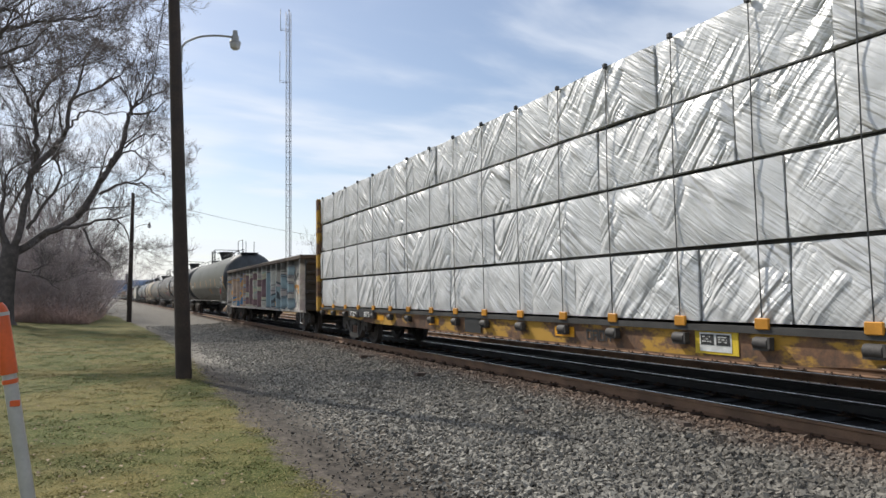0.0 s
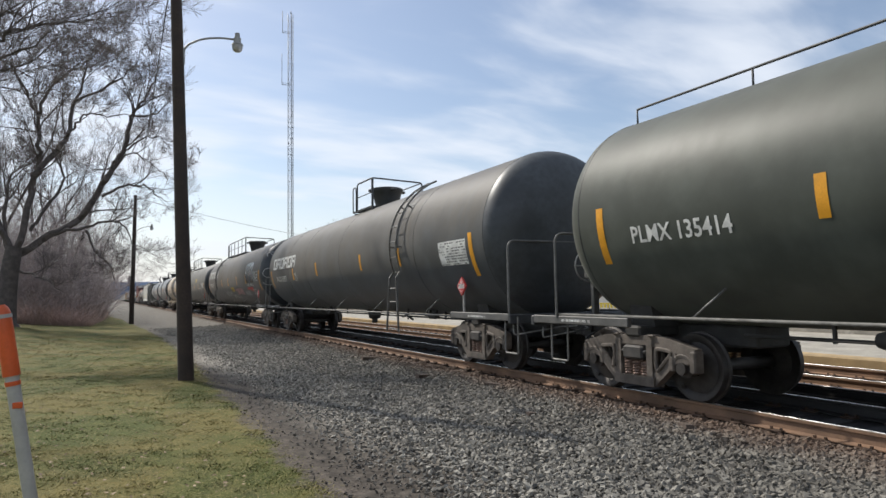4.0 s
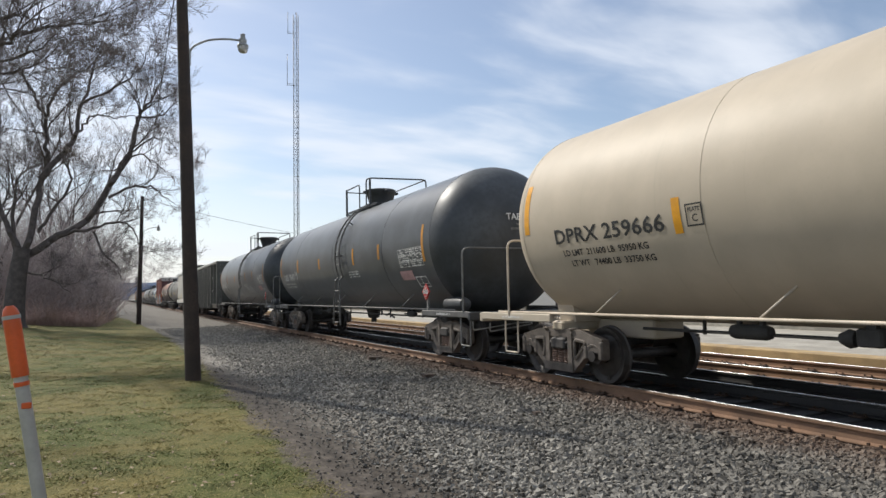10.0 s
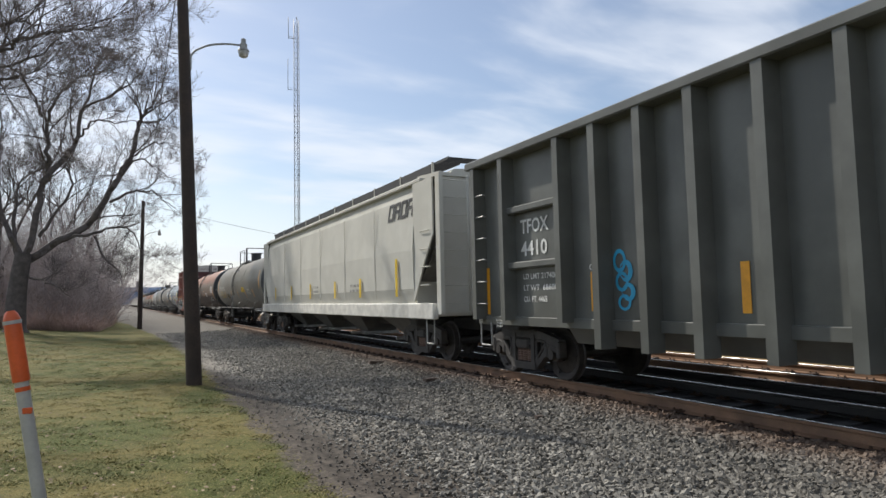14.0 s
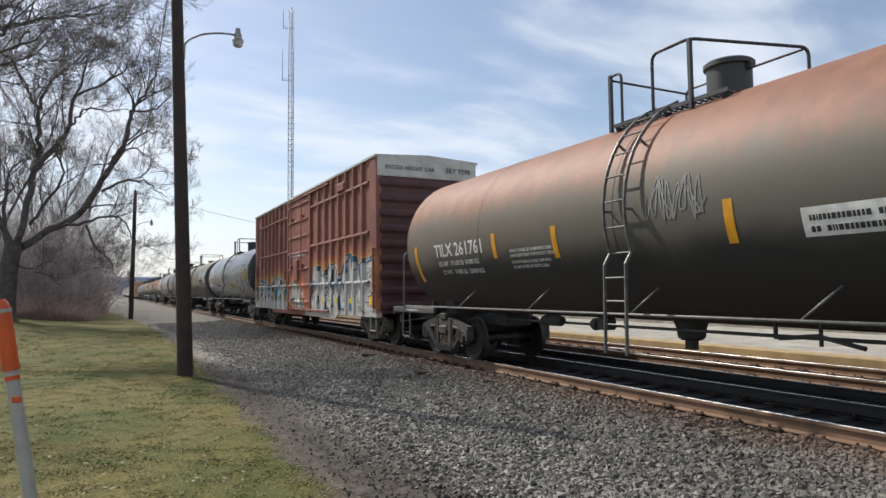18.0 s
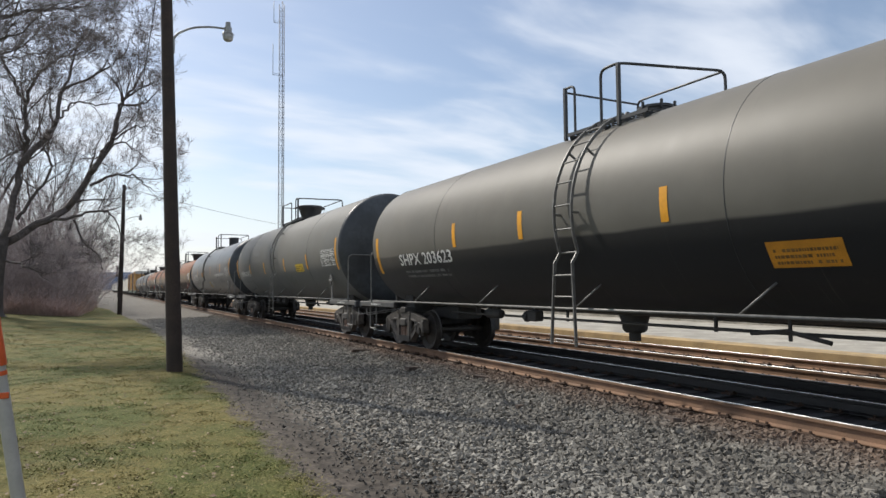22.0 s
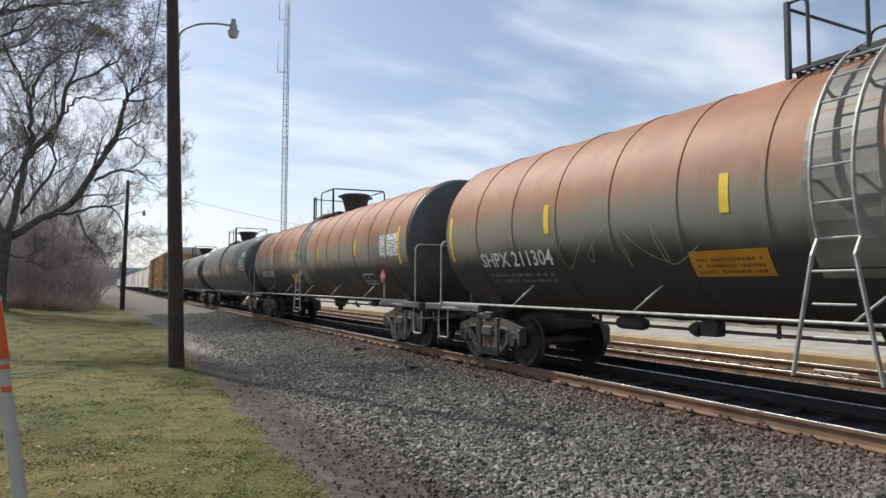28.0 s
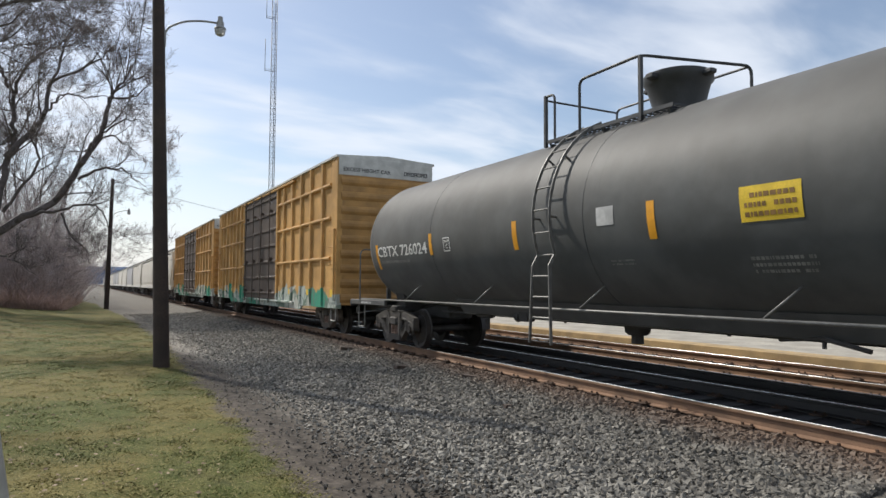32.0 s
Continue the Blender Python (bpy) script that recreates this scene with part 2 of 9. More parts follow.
def piece_paint(name, ground, pieces, low=None, smear=None, grime=0.3):
    """A car side with sprayed letters: each has a fill, a black outline, a rim and a halo; older smears lie under them."""
    n = Nodes(name)
    base = n.mix(n.ramp(n.noise(0.9, 6, 0.6), 0.3, 0.7), shade(ground, 0.78), shade(ground, 1.2))
    base = n.mix(n.ramp(n.noise(1.0, 4, 0.6, n.scaled(1, 7, 0.3)), 0.5, 0.8, 0, 0.35), base, shade(ground, 0.5))
    y, z = n.axis(1), n.axis(2)
    if smear:
        # faded sprayed colours from the foot of the side to an uneven height
        tones, top, y0, y1 = smear
        paint = tones[0]
        for i, c in enumerate(tones[1:]):
            paint = n.mix(n.ramp(n.noise(0.75 + 0.21 * i, 4, 0.55, n.scaled(1, 1.3, 0.8), 1.5), 0.47, 0.56), paint, c)
        paint = n.mix(n.ramp(n.noise(1.7, 4, 0.6, None, 2.0), 0.52, 0.56, 0, 0.45), paint, shade(tones[0], 0.6))
        loops = n.math("ABSOLUTE", n.math("SUBTRACT", n.noise(1.1, 1, 0.5, n.scaled(0, 1, 0.8), 0.6), 0.5))
        paint = n.mix(n.ramp(loops, 0.006, 0.016, 0.8, 0.0), paint, (0.06, 0.055, 0.06))
        ragged = n.math("ADD", z, n.math("MULTIPLY", n.math("SUBTRACT", n.noise(1.5, 3), 0.5), 0.7))
        inside = n.math("MULTIPLY", n.ramp(ragged, top - 0.1, top + 0.12, 1, 0), n.ramp(n.noise(1.3, 5, 0.65), 0.30, 0.46, 0.6, 0.97))
        base = n.mix(inside, base, paint)
    wob = n.t.nodes.new("ShaderNodeTexNoise")
    wob.inputs["Scale"].default_value, wob.inputs["Detail"].default_value = 1.6, 1.0
    n.t.links.new(n.scaled(0, 1, 1), wob.inputs["Vector"])
    shift = n.t.nodes.new("ShaderNodeVectorMath")
    shift.operation = "MULTIPLY_ADD"
    n.t.links.new(wob.outputs["Color"], shift.inputs[0])
    shift.inputs[1].default_value = (0.0, 0.22, 0.22)
    n.t.links.new(n.scaled(0, 1, 1), shift.inputs[2])
    at = n.vec("SUBTRACT", shift.outputs[0], (0.0, 0.11, 0.11))
    col = base
    for piece in pieces:
        fields = []
        for k, glyph in enumerate(piece["glyphs"]):
            d = None
            w, h = piece["w"], piece["h"] * (1 + 0.10 * math.sin(k * 2.3))
            oy, oz = piece["y"] - k * piece["step"], piece["z"] + 0.05 * math.cos(k * 1.7)
            for line in GLYPHS[glyph]:
                for a, b in zip(line, line[1:]):
                    e = n.stroke(at, (oy - a[0] * w, oz + a[1] * h), (oy - b[0] * w, oz + b[1] * h), piece["thick"])
                    d = e if d is None else n.math("MINIMUM", d, e)
            fields.append(d)
        total = fields[0]
        for d in fields[1:]:
            total = n.math("MINIMUM", total, d)
        if piece["halo"]:
            flame = n.math("SUBTRACT", total, n.math("MULTIPLY", n.noise(3.0, 5, 0.65, n.scaled(0, 1.8, 0.6)), 0.8))
            col = n.mix(n.ramp(flame, -0.25, 0.12, 0.75, 0.0), col, piece["halo"])
            col = n.mix(n.ramp(flame, -0.36, -0.16, 0.6, 0.0), col, shade(piece["halo"], 1.45))
        if piece["rim"]:
            col = n.mix(n.ramp(total, piece["gap"] + 0.025, piece["gap"] + 0.035, 1.0, 0.0), col, piece["rim"])
        gap = n.mix(n.ramp(n.noise(1.9, 2, 0.5, n.scaled(0, 1, 1)), 0.49, 0.51), shade(piece["fill"], 0.85), piece["accent"])
        col = n.mix(n.ramp(total, piece["gap"], piece["gap"] + 0.01, 1.0, 0.0), col, piece.get("line", (0.022, 0.022, 0.025)))
        col = n.mix(n.ramp(total, piece["gap"] - 0.03, piece["gap"] - 0.02, 1.0, 0.0), col, gap)
        for d in fields:
            col = n.mix(n.ramp(d, 0.022 * piece.get("thin", 1), 0.030 * piece.get("thin", 1), 1.0, 0.0), col, piece.get("line", (0.022, 0.022, 0.025)))
            fill = n.mix(n.ramp(d, -piece["thick"], 0.0, 0.0, 1.0), piece["fill"], shade(piece["fill"], 0.72))
            col = n.mix(n.ramp(d, -0.006, 0.004, 1.0, 0.0), col, fill)
    if low:
        edge = n.math("ADD", z, n.math("MULTIPLY", n.noise(1.2, 4), 0.25))
        col = n.mix(n.math("MULTIPLY", n.ramp(edge, low[1], low[1] + 0.1, 0.85, 0.0), n.ramp(n.math("ABSOLUTE", n.math("SUBTRACT", y, low[2])), low[3] - 0.3, low[3], 1.0, 0.0)), col, low[0])
    col = n.mix(n.ramp(n.noise(7, 6, 0.7), 0.52, 0.75, 0, grime), col, shade(ground, 0.7))
    col = n.mix(n.ramp(n.noise(1.0, 4, 0.6, n.scaled(1, 9, 0.3)), 0.58, 0.8, 0, grime), col, shade(ground, 0.6))
    n.bump(n.noise(30, 4), 0.1, 0.01)
    return n.end(col, 0.55)


# strokes of sprayed letters in a unit square
GLYPHS = {
    "c": [[(0.85, 0.75), (0.55, 0.95), (0.2, 0.7), (0.15, 0.3), (0.5, 0.05), (0.9, 0.2)]],
    "a": [[(0.05, 0.0), (0.3, 0.85), (0.65, 0.9), (0.85, 0.0)], [(0.25, 0.4), (0.7, 0.4)]],
    "b": [[(0.15, 0.0), (0.2, 0.95), (0.7, 0.85), (0.4, 0.5), (0.85, 0.25), (0.15, 0.0)]],
    "s": [[(0.85, 0.85), (0.35, 0.95), (0.2, 0.62), (0.75, 0.42), (0.65, 0.05), (0.1, 0.1)]],
    "u": [[(0.15, 0.95), (0.2, 0.2), (0.55, 0.0), (0.85, 0.25), (0.8, 0.95)]],
    "o": [[(0.5, 0.95), (0.15, 0.6), (0.25, 0.1), (0.75, 0.08), (0.9, 0.6), (0.5, 0.95)]],
    "n": [[(0.1, 0.0), (0.2, 1.05), (0.75, 0.05), (0.9, 0.95)]],
    "m": [[(0.05, 0.0), (0.25, 1.0), (0.5, 0.35), (0.8, 1.1), (0.95, 0.0)]],
    "r": [[(0.15, 0.0), (0.2, 0.95), (0.8, 0.8), (0.4, 0.45), (0.95, 0.0)]],
    "e": [[(0.9, 0.95), (0.15, 0.9), (0.15, 0.05), (0.9, 0.02)], [(0.2, 0.48), (0.75, 0.5)]],
    "t": [[(0.5, 0.0), (0.5, 0.95)], [(0.05, 0.9), (0.95, 1.0)]],
}

BLACK = plain("black_steel", (0.040, 0.042, 0.045), 0.55, var=0.3, scale=3, bump=0.15)
UNDER = plain("grimy_steel", (0.050, 0.048, 0.045), 0.8, var=0.35, scale=4, bump=0.3)
CAST = plain("dusty_cast_steel", (0.125, 0.105, 0.088), 0.75, var=0.4, scale=5, bump=0.3)
CAST_DARK = plain("dark_cast_steel", (0.055, 0.05, 0.046), 0.7, var=0.4, scale=5, bump=0.3)
TREAD = plain("wheel_steel", (0.052, 0.046, 0.042), 0.55, 0.35, var=0.35, scale=6, bump=0.2)
SPRING = plain("rusty_spring", (0.20, 0.13, 0.10), 0.6, var=0.3, scale=10)
STRIPE = plain("amber_reflector", (0.72, 0.33, 0.02), 0.4, var=0.15, scale=4)
STRIPE_Y = plain("yellow_reflector", (0.72, 0.50, 0.04), 0.4, var=0.15, scale=4)
WHITE = plain("white_stencil", (0.68, 0.68, 0.65), 0.6, var=0.2, scale=5)
YELLOW = plain("yellow_stencil", (0.70, 0.50, 0.05), 0.6, var=0.2, scale=5)
DARK_INK = plain("black_stencil", (0.03, 0.03, 0.03), 0.6, var=0.2, scale=5)
FAINT = plain("faded_stencil", (0.20, 0.20, 0.19), 0.7, var=0.35, scale=6)
DECAL_Y = plain("yellow_decal", (0.66, 0.46, 0.03), 0.5, var=0.2, scale=3)
DECAL_O = plain("orange_decal", (0.55, 0.24, 0.02), 0.55, var=0.2, scale=3)
RED = plain("red_placard", (0.52, 0.03, 0.03), 0.45, var=0.15, scale=6)
GREY_RAIL = plain("worn_grey_steel", (0.30, 0.30, 0.29), 0.45, 0.3, var=0.25, scale=8, bump=0.1)


# ---------------------------------------------------------------- mesh helpers
class Shape:
    """Collects boxes, tubes and lathed forms; becomes ONE mesh."""

    def __init__(self):
        self.v, self.f, self.s = [], [], []

    def add(self, verts, faces, smooth=False):
        k = len(self.v)
        self.v.extend(tuple(p) for p in verts)
        self.f.extend(tuple(i + k for i in q) for q in faces)
        self.s.extend([smooth] * len(faces))
        return self

    def box(self, a, b, bevel=0.0, m=None):
        """A box between two corners, its long edges chamfered."""
        (x0, y0, z0), (x1, y1, z1) = a, b
        x0, x1, y0, y1, z0, z1 = min(x0, x1), max(x0, x1), min(y0, y1), max(y0, y1), min(z0, z1), max(z0, z1)
        e = min(bevel, (x1 - x0) * 0.45, (y1 - y0) * 0.45, (z1 - z0) * 0.45)
        if e <= 0:
            vs = [(x, y, z) for z in (z0, z1) for y in (y0, y1) for x in (x0, x1)]
            fs = [(0, 2, 3, 1), (4, 5, 7, 6), (0, 1, 5, 4), (2, 6, 7, 3), (0, 4, 6, 2), (1, 3, 7, 5)]
        else:
            vs, fs = [], []
            for z, d in ((z0, e), (z0 + e, 0), (z1 - e, 0), (z1, e)):
                vs += [(x0 + d + e, y0 + d, z), (x1 - d - e, y0 + d, z), (x1 - d, y0 + d + e, z), (x1 - d, y1 - d - e, z),
                       (x1 - d - e, y1 - d, z), (x0 + d + e, y1 - d, z), (x0 + d, y1 - d - e, z), (x0 + d, y0 + d + e, z)]
            for r in range(3):
                for i in range(8):
                    j = (i + 1) % 8
                    fs.append((r * 8 + i, r * 8 + j, r * 8 + 8 + j, r * 8 + 8 + i))
            fs += [tuple(range(7, -1, -1)), tuple(range(24, 32))]
        if m is not None:
            vs = [m @ Vector(p) for p in vs]
        return self.add(vs, fs)

    def tube(self, path, r, n=8, cap=True, closed=False):
        """A round bar along a path; r is one radius or one for each point."""
        pts = [Vector(p) for p in path]
        rs = r if isinstance(r, (list, tuple)) else [r] * len(pts)
        vs, up = [], None
        for i, p in enumerate(pts):
            a = pts[i - 1] if i else (pts[-1] if closed else p)
            b = pts[i + 1] if i + 1 < len(pts) else (pts[0] if closed else p)
            way = (b - a).normalized()
            if up is None:
                up = way.orthogonal().normalized()
            up = (up - way * up.dot(way)).normalized()
            side = way.cross(up)
            vs += [p + (up * math.cos(t) + side * math.sin(t)) * rs[i] for t in (2 * math.pi * k / n for k in range(n))]
        fs = []
        last = len(pts) if closed else len(pts) - 1
        for i in range(last):
            i2 = (i + 1) % len(pts)
            for k in range(n):
                k2 = (k + 1) % n
                fs.append((i * n + k, i * n + k2, i2 * n + k2, i2 * n + k))
        self.add(vs, fs, True)
        if cap and not closed:
            k0 = len(self.v) - len(vs)
            self.f += [tuple(k0 + k for k in range(n - 1, -1, -1)), tuple(k0 + (len(pts) - 1) * n + k for k in range(n))]
            self.s += [False, False]
        return self

    def lathe(self, prof, n=24, axis="z", at=(0, 0, 0), cap=True):
        """Turns (radius, height) pairs round an axis through a point."""
        vs, fs = [], []
        for r, h in prof:
            for k in range(n):
                t = 2 * math.pi * k / n
                a, b = r * math.cos(t), r * math.sin(t)
                p = {"z": (a, b, h), "y": (b, h, a), "x": (h, a, b)}[axis]
                vs.append((p[0] + at[0], p[1] + at[1], p[2] + at[2]))
        for i in range(len(prof) - 1):
            for k in range(n):
                k2 = (k + 1) % n
                fs.append((i * n + k, i * n + k2, (i + 1) * n + k2, (i + 1) * n + k))
        self.add(vs, fs, True)
        if cap:
            k0 = len(self.v) - len(vs)
            self.f += [tuple(k0 + k for k in range(n - 1, -1, -1)), tuple(k0 + (len(prof) - 1) * n + k for k in range(n))]
            self.s += [False, False]
        return self

    def prism(self, outline, x0, x1, axis="x"):
        """Pushes a flat outline out along an axis; outline pairs are (y, z), (x, z) or (x, y)."""
        n = len(outline)
        put = {"x": lambda d, a, b: (d, a, b), "y": lambda d, a, b: (a, d, b), "z": lambda d, a, b: (a, b, d)}[axis]
        vs = [put(x0, a, b) for a, b in outline] + [put(x1, a, b) for a, b in outline]
        fs = [tuple(range(n - 1, -1, -1)), tuple(range(n, 2 * n))]
        fs += [(i, (i + 1) % n, n + (i + 1) % n, n + i) for i in range(n)]
        return self.add(vs, fs)

    def mesh(self, name, material):
        me = bpy.data.meshes.new(name)
        me.from_pydata(self.v, [], self.f)
        me.polygons.foreach_set("use_smooth", self.s)
        fix = bmesh.new()
        fix.from_mesh(me)
        if len(self.f) < 6000:
            bmesh.ops.recalc_face_normals(fix, faces=fix.faces)
        sharp = [e for e in fix.edges if len(e.link_faces) == 2 and e.calc_face_angle(0) > 0.7]
        for e in sharp:
            e.smooth = False
        fix.to_mesh(me)
        fix.free()
        me.materials.append(material)
        return me


MESHES = {}


def part(name, shape, material, parent=None, label="", at=(0, 0, 0), turn=0.0):
    """Links a Shape (or a ready mesh) as ONE object under a thing or a part."""
    me = shape if isinstance(shape, bpy.types.Mesh) else shape.mesh(name, material)
    ob = new(name, me)
    ob.parent = parent
    if tuple(at) != (0, 0, 0) or turn:
        ob.matrix_basis = pose(*at, 0, 0, turn)
    if label:
        ob["label"] = label
    if name.endswith("_print"):
        ob["kind"] = "stuff"
    return ob


def shared(key, make, material):
    """The mesh of that key, made once and used by all alike parts."""
    if key not in MESHES:
        MESHES[key] = make().mesh(key[0] if isinstance(key, tuple) else key, material)
    return MESHES[key]


def thing(name, label, category, at, group="", kind=""):
    ob = new(name)
    ob.matrix_basis = at
    ob.empty_display_size = 0.5
    return tagged(ob, label, category, group, kind)


def raw(name, verts, faces, material, parent=None):
    """A large mesh straight from arrays."""
    me = bpy.data.meshes.new(name)
    me.from_pydata(np.asarray(verts).tolist() if isinstance(verts, np.ndarray) else verts, [],
                   np.asarray(faces).tolist() if isinstance(faces, np.ndarray) else faces)
    me.materials.append(material)
    ob = new(name, me)
    ob.parent = parent
    return ob


def smooth_path(points, n=4):
    pts = [Vector(p) for p in points]
    out = []
    for i in range(len(pts) - 1):
        a, b, c, d = pts[max(0, i - 1)], pts[i], pts[i + 1], pts[min(len(pts) - 1, i + 2)]
        for k in range(n):
            t = k / n
            out.append(0.5 * (2 * b + (c - a) * t + (2 * a - 5 * b + 4 * c - d) * t * t + (3 * b - a - 3 * c + d) * t ** 3))
    return out + [pts[-1]]


TEXTS = {}


def letters(words):
    """Flat outlines of some words in the built-in font, one unit high capitals: points, faces and width."""
    if words not in TEXTS:
        cu = bpy.data.curves.new("words", "FONT")
        cu.body, cu.resolution_u, cu.offset = words, 2, 0.018
        ob = bpy.data.objects.new("words", cu)
        me = bpy.data.meshes.new_from_object(ob)
        vs = [(v.co.x / 0.69, v.co.y / 0.69) for v in me.vertices]
        fs = [tuple(q.vertices) for q in me.polygons]
        bpy.data.objects.remove(ob)
        bpy.data.curves.remove(cu)
        bpy.data.meshes.remove(me)
        lo = min(v[0] for v in vs)
        TEXTS[words] = [(x - lo, y) for x, y in vs], fs, max(v[0] for v in vs) - lo
    return TEXTS[words]


def block_letters(n):
    """Plain framed blocks in the rhythm of a word of n letters, one unit high."""
    vs, fs, x, w, e = [], [], 0.0, 0.78, 0.19
    for i in range(n):
        bars = [(0, 0, e, 1), (w - e, 0, w, 1), (e, 1 - e, w - e, 1), (e, 0.0, w - e, e)]
        if i % 2:
            bars[3] = (e, 0.40, w - e, 0.40 + e)
        for a, b, c, d in bars:
            k = len(vs)
            vs += [(x + a, b), (x + c, b), (x + c, d), (x + a, d)]
            fs.append((k, k + 1, k + 2, k + 3))
        x += w + 0.12
    return vs, fs, x - 0.12


def dotted(rows, w, seed=1, fill=0.8):
    """Rows of small bars that stand for print too small to read; w wide, one unit high."""
    rnd = random.Random(seed)
    vs, fs = [], []
    for r in range(rows):
        y0 = 1 - (r + 0.85) / rows
        y1 = 1 - (r + 0.35) / rows
        x = 0.0
        while x < w:
            d = rnd.uniform(0.06, 0.22)
            if rnd.random() < fill:
                k = len(vs)
                e = min(w, x + d)
                vs += [(x, y0), (e, y0), (e, y1), (x, y1)]
                fs.append((k, k + 1, k + 2, k + 3))
            x += d + 0.05
    return vs, fs, w


def on_tank(flat, y, z, high, r, zc, lift=0.012, width=None):
    """Lays flat outlines on the near side of a tank: y is where the words begin, z their foot."""
    vs, fs, w = flat
    k = (width / w / high) if width else 1.0
    s = Shape()
    pts = []
    a0 = math.asin(max(-1, min(1, (z - zc) / r)))
    lift = lift * 0.6 if lift < 0.02 else lift
    for u, v in vs:
        a = a0 + v * high / r
        pts.append((-(r + lift) * math.cos(a), y - u * high * k, zc + (r + lift) * math.sin(a)))
    return s.add(pts, fs)


def flat_scrawl(w, h, seed, thick=0.02, n=26):
    """A sprayed tag: one looping line as a flat strip."""
    rnd = random.Random(seed)
    pts = [(i / (n - 1) * w + 0.10 * w * math.sin(i * 1.9 + seed), h * (0.5 + 0.5 * math.sin(i * 2.4 + seed * 1.7)) * (0.7 + 0.3 * rnd.random())) for i in range(n)]
    fine, vs, fs = [], [], []
    for i in range(n - 1):
        p0, p1, p2, p3 = pts[max(0, i - 1)], pts[i], pts[i + 1], pts[min(n - 1, i + 2)]
        for k in range(5):
            t = k / 5
            fine.append(tuple(0.5 * (2 * p1[j] + (p2[j] - p0[j]) * t + (2 * p0[j] - 5 * p1[j] + 4 * p2[j] - p3[j]) * t * t + (3 * p1[j] - p0[j] - 3 * p2[j] + p3[j]) * t ** 3) for j in (0, 1)))
    for i, p in enumerate(fine):
        a, b = fine[max(0, i - 1)], fine[min(len(fine) - 1, i + 1)]
        dx, dy = b[0] - a[0], b[1] - a[1]
        L = math.hypot(dx, dy) or 1
        vs += [(p[0] - dy / L * thick, p[1] + dx / L * thick), (p[0] + dy / L * thick, p[1] - dx / L * thick)]
        if i:
            fs.append((2 * i - 2, 2 * i - 1, 2 * i + 1, 2 * i))
    return vs, fs, w


def on_wall(flat, x, y, z, high, width=None, lift=0.0):
    vs, fs, w = flat
    k = (width / w / high) if width else 1.0
    return Shape().add([(x - lift * i, y - u * high * k, z + v * high) for i, (u, v) in enumerate(vs)], fs)


def on_end(flat, x, y, z, high, width=None):
    """On a face that looks to -y."""
    vs, fs, w = flat
    k = (width / w / high) if width else 1.0
    return Shape().add([(x + u * high * k, y, z + v * high) for u, v in vs], fs)


HEADS = {}


def on_head(tank, flat, x, z, high, width=None):
    """On the dished head of a tank that looks to -y."""
    vs, fs, w = flat
    r, zc, half, head, full = HEADS[tank.name]
    k = (width / w / high) if width else 1.0
    out = []
    for u, v in vs:
        px, pz = x + u * high * k, z + v * high
        a = min(0.999, math.hypot(px, pz - zc) / r) ** (1 / full)
        out.append((px, -half - head * math.sqrt(1 - a * a) - 0.035, pz))
    return Shape().add(out, fs)


def tank_patch(y0, y1, z0, z1, r, zc, lift=0.009, n=6):
    """A thin curved plate on the near side of a tank."""
    a0, a1 = (math.asin(max(-1, min(1, (z - zc) / r))) for z in (z0, z1))
    s, vs = Shape(), []
    lift = lift * 0.5 if lift < 0.02 else lift
    for i in range(n + 1):
        a = a0 + (a1 - a0) * i / n
        for y in (y0, y1):
            vs.append((-(r + lift) * math.cos(a), y, zc + (r + lift) * math.sin(a)))
    return s.add(vs, [(2 * i, 2 * i + 1, 2 * i + 3, 2 * i + 2) for i in range(n)])


# ---------------------------------------------------------------- ground
def height(x, y):
    """The ground: lawn, dirt strip, ballast shoulder, two tracks, platform side; the lawn rises away from the track."""
    side = np.asarray(x, float)
    out = np.interp(side, [-400, -60, -20, -8, -2, 1.2, 1.75, 2.4, 4.0, 5.6, 6.3, 13.2, 14.0, 18.0, 60, 400],
                    [3.0, 2.6, 1.1, 0.35, -0.12, -0.25, -0.28, -0.33, -0.34, -0.29, -0.20, -0.20, -0.20, -0.2, -0.2, 0.0])
    # slow swells in the lawn and the shoulder
    y = np.asarray(y, float)
    wave = 0.5 * np.sin(0.75 * side + 0.42 * y) + 0.3 * np.sin(1.1 * side - 0.8 * y + 1.0) + 0.2 * np.sin(0.3 * y + 2.0)
    return out + 0.03 * wave * np.clip((6.0 - side) / 1.5, 0, 1) * np.clip((side + 60) / 30, 0, 1) * np.clip((120 - np.abs(y)) / 40, 0, 1)


LAWN_EDGE = [(-30, 1.55), (2, 1.55), (4.5, 1.60), (5.9, 1.67), (8, 1.72), (10, 1.74), (14.2, 1.80), (20, 1.95), (28, 2.0), (36, 1.9), (50, 1.2), (64, 0.5), (75, -0.6), (90, -4), (400, -40)]


def lawn_edge(y):
    return np.interp(y, [p[0] for p in LAWN_EDGE], [p[1] for p in LAWN_EDGE])


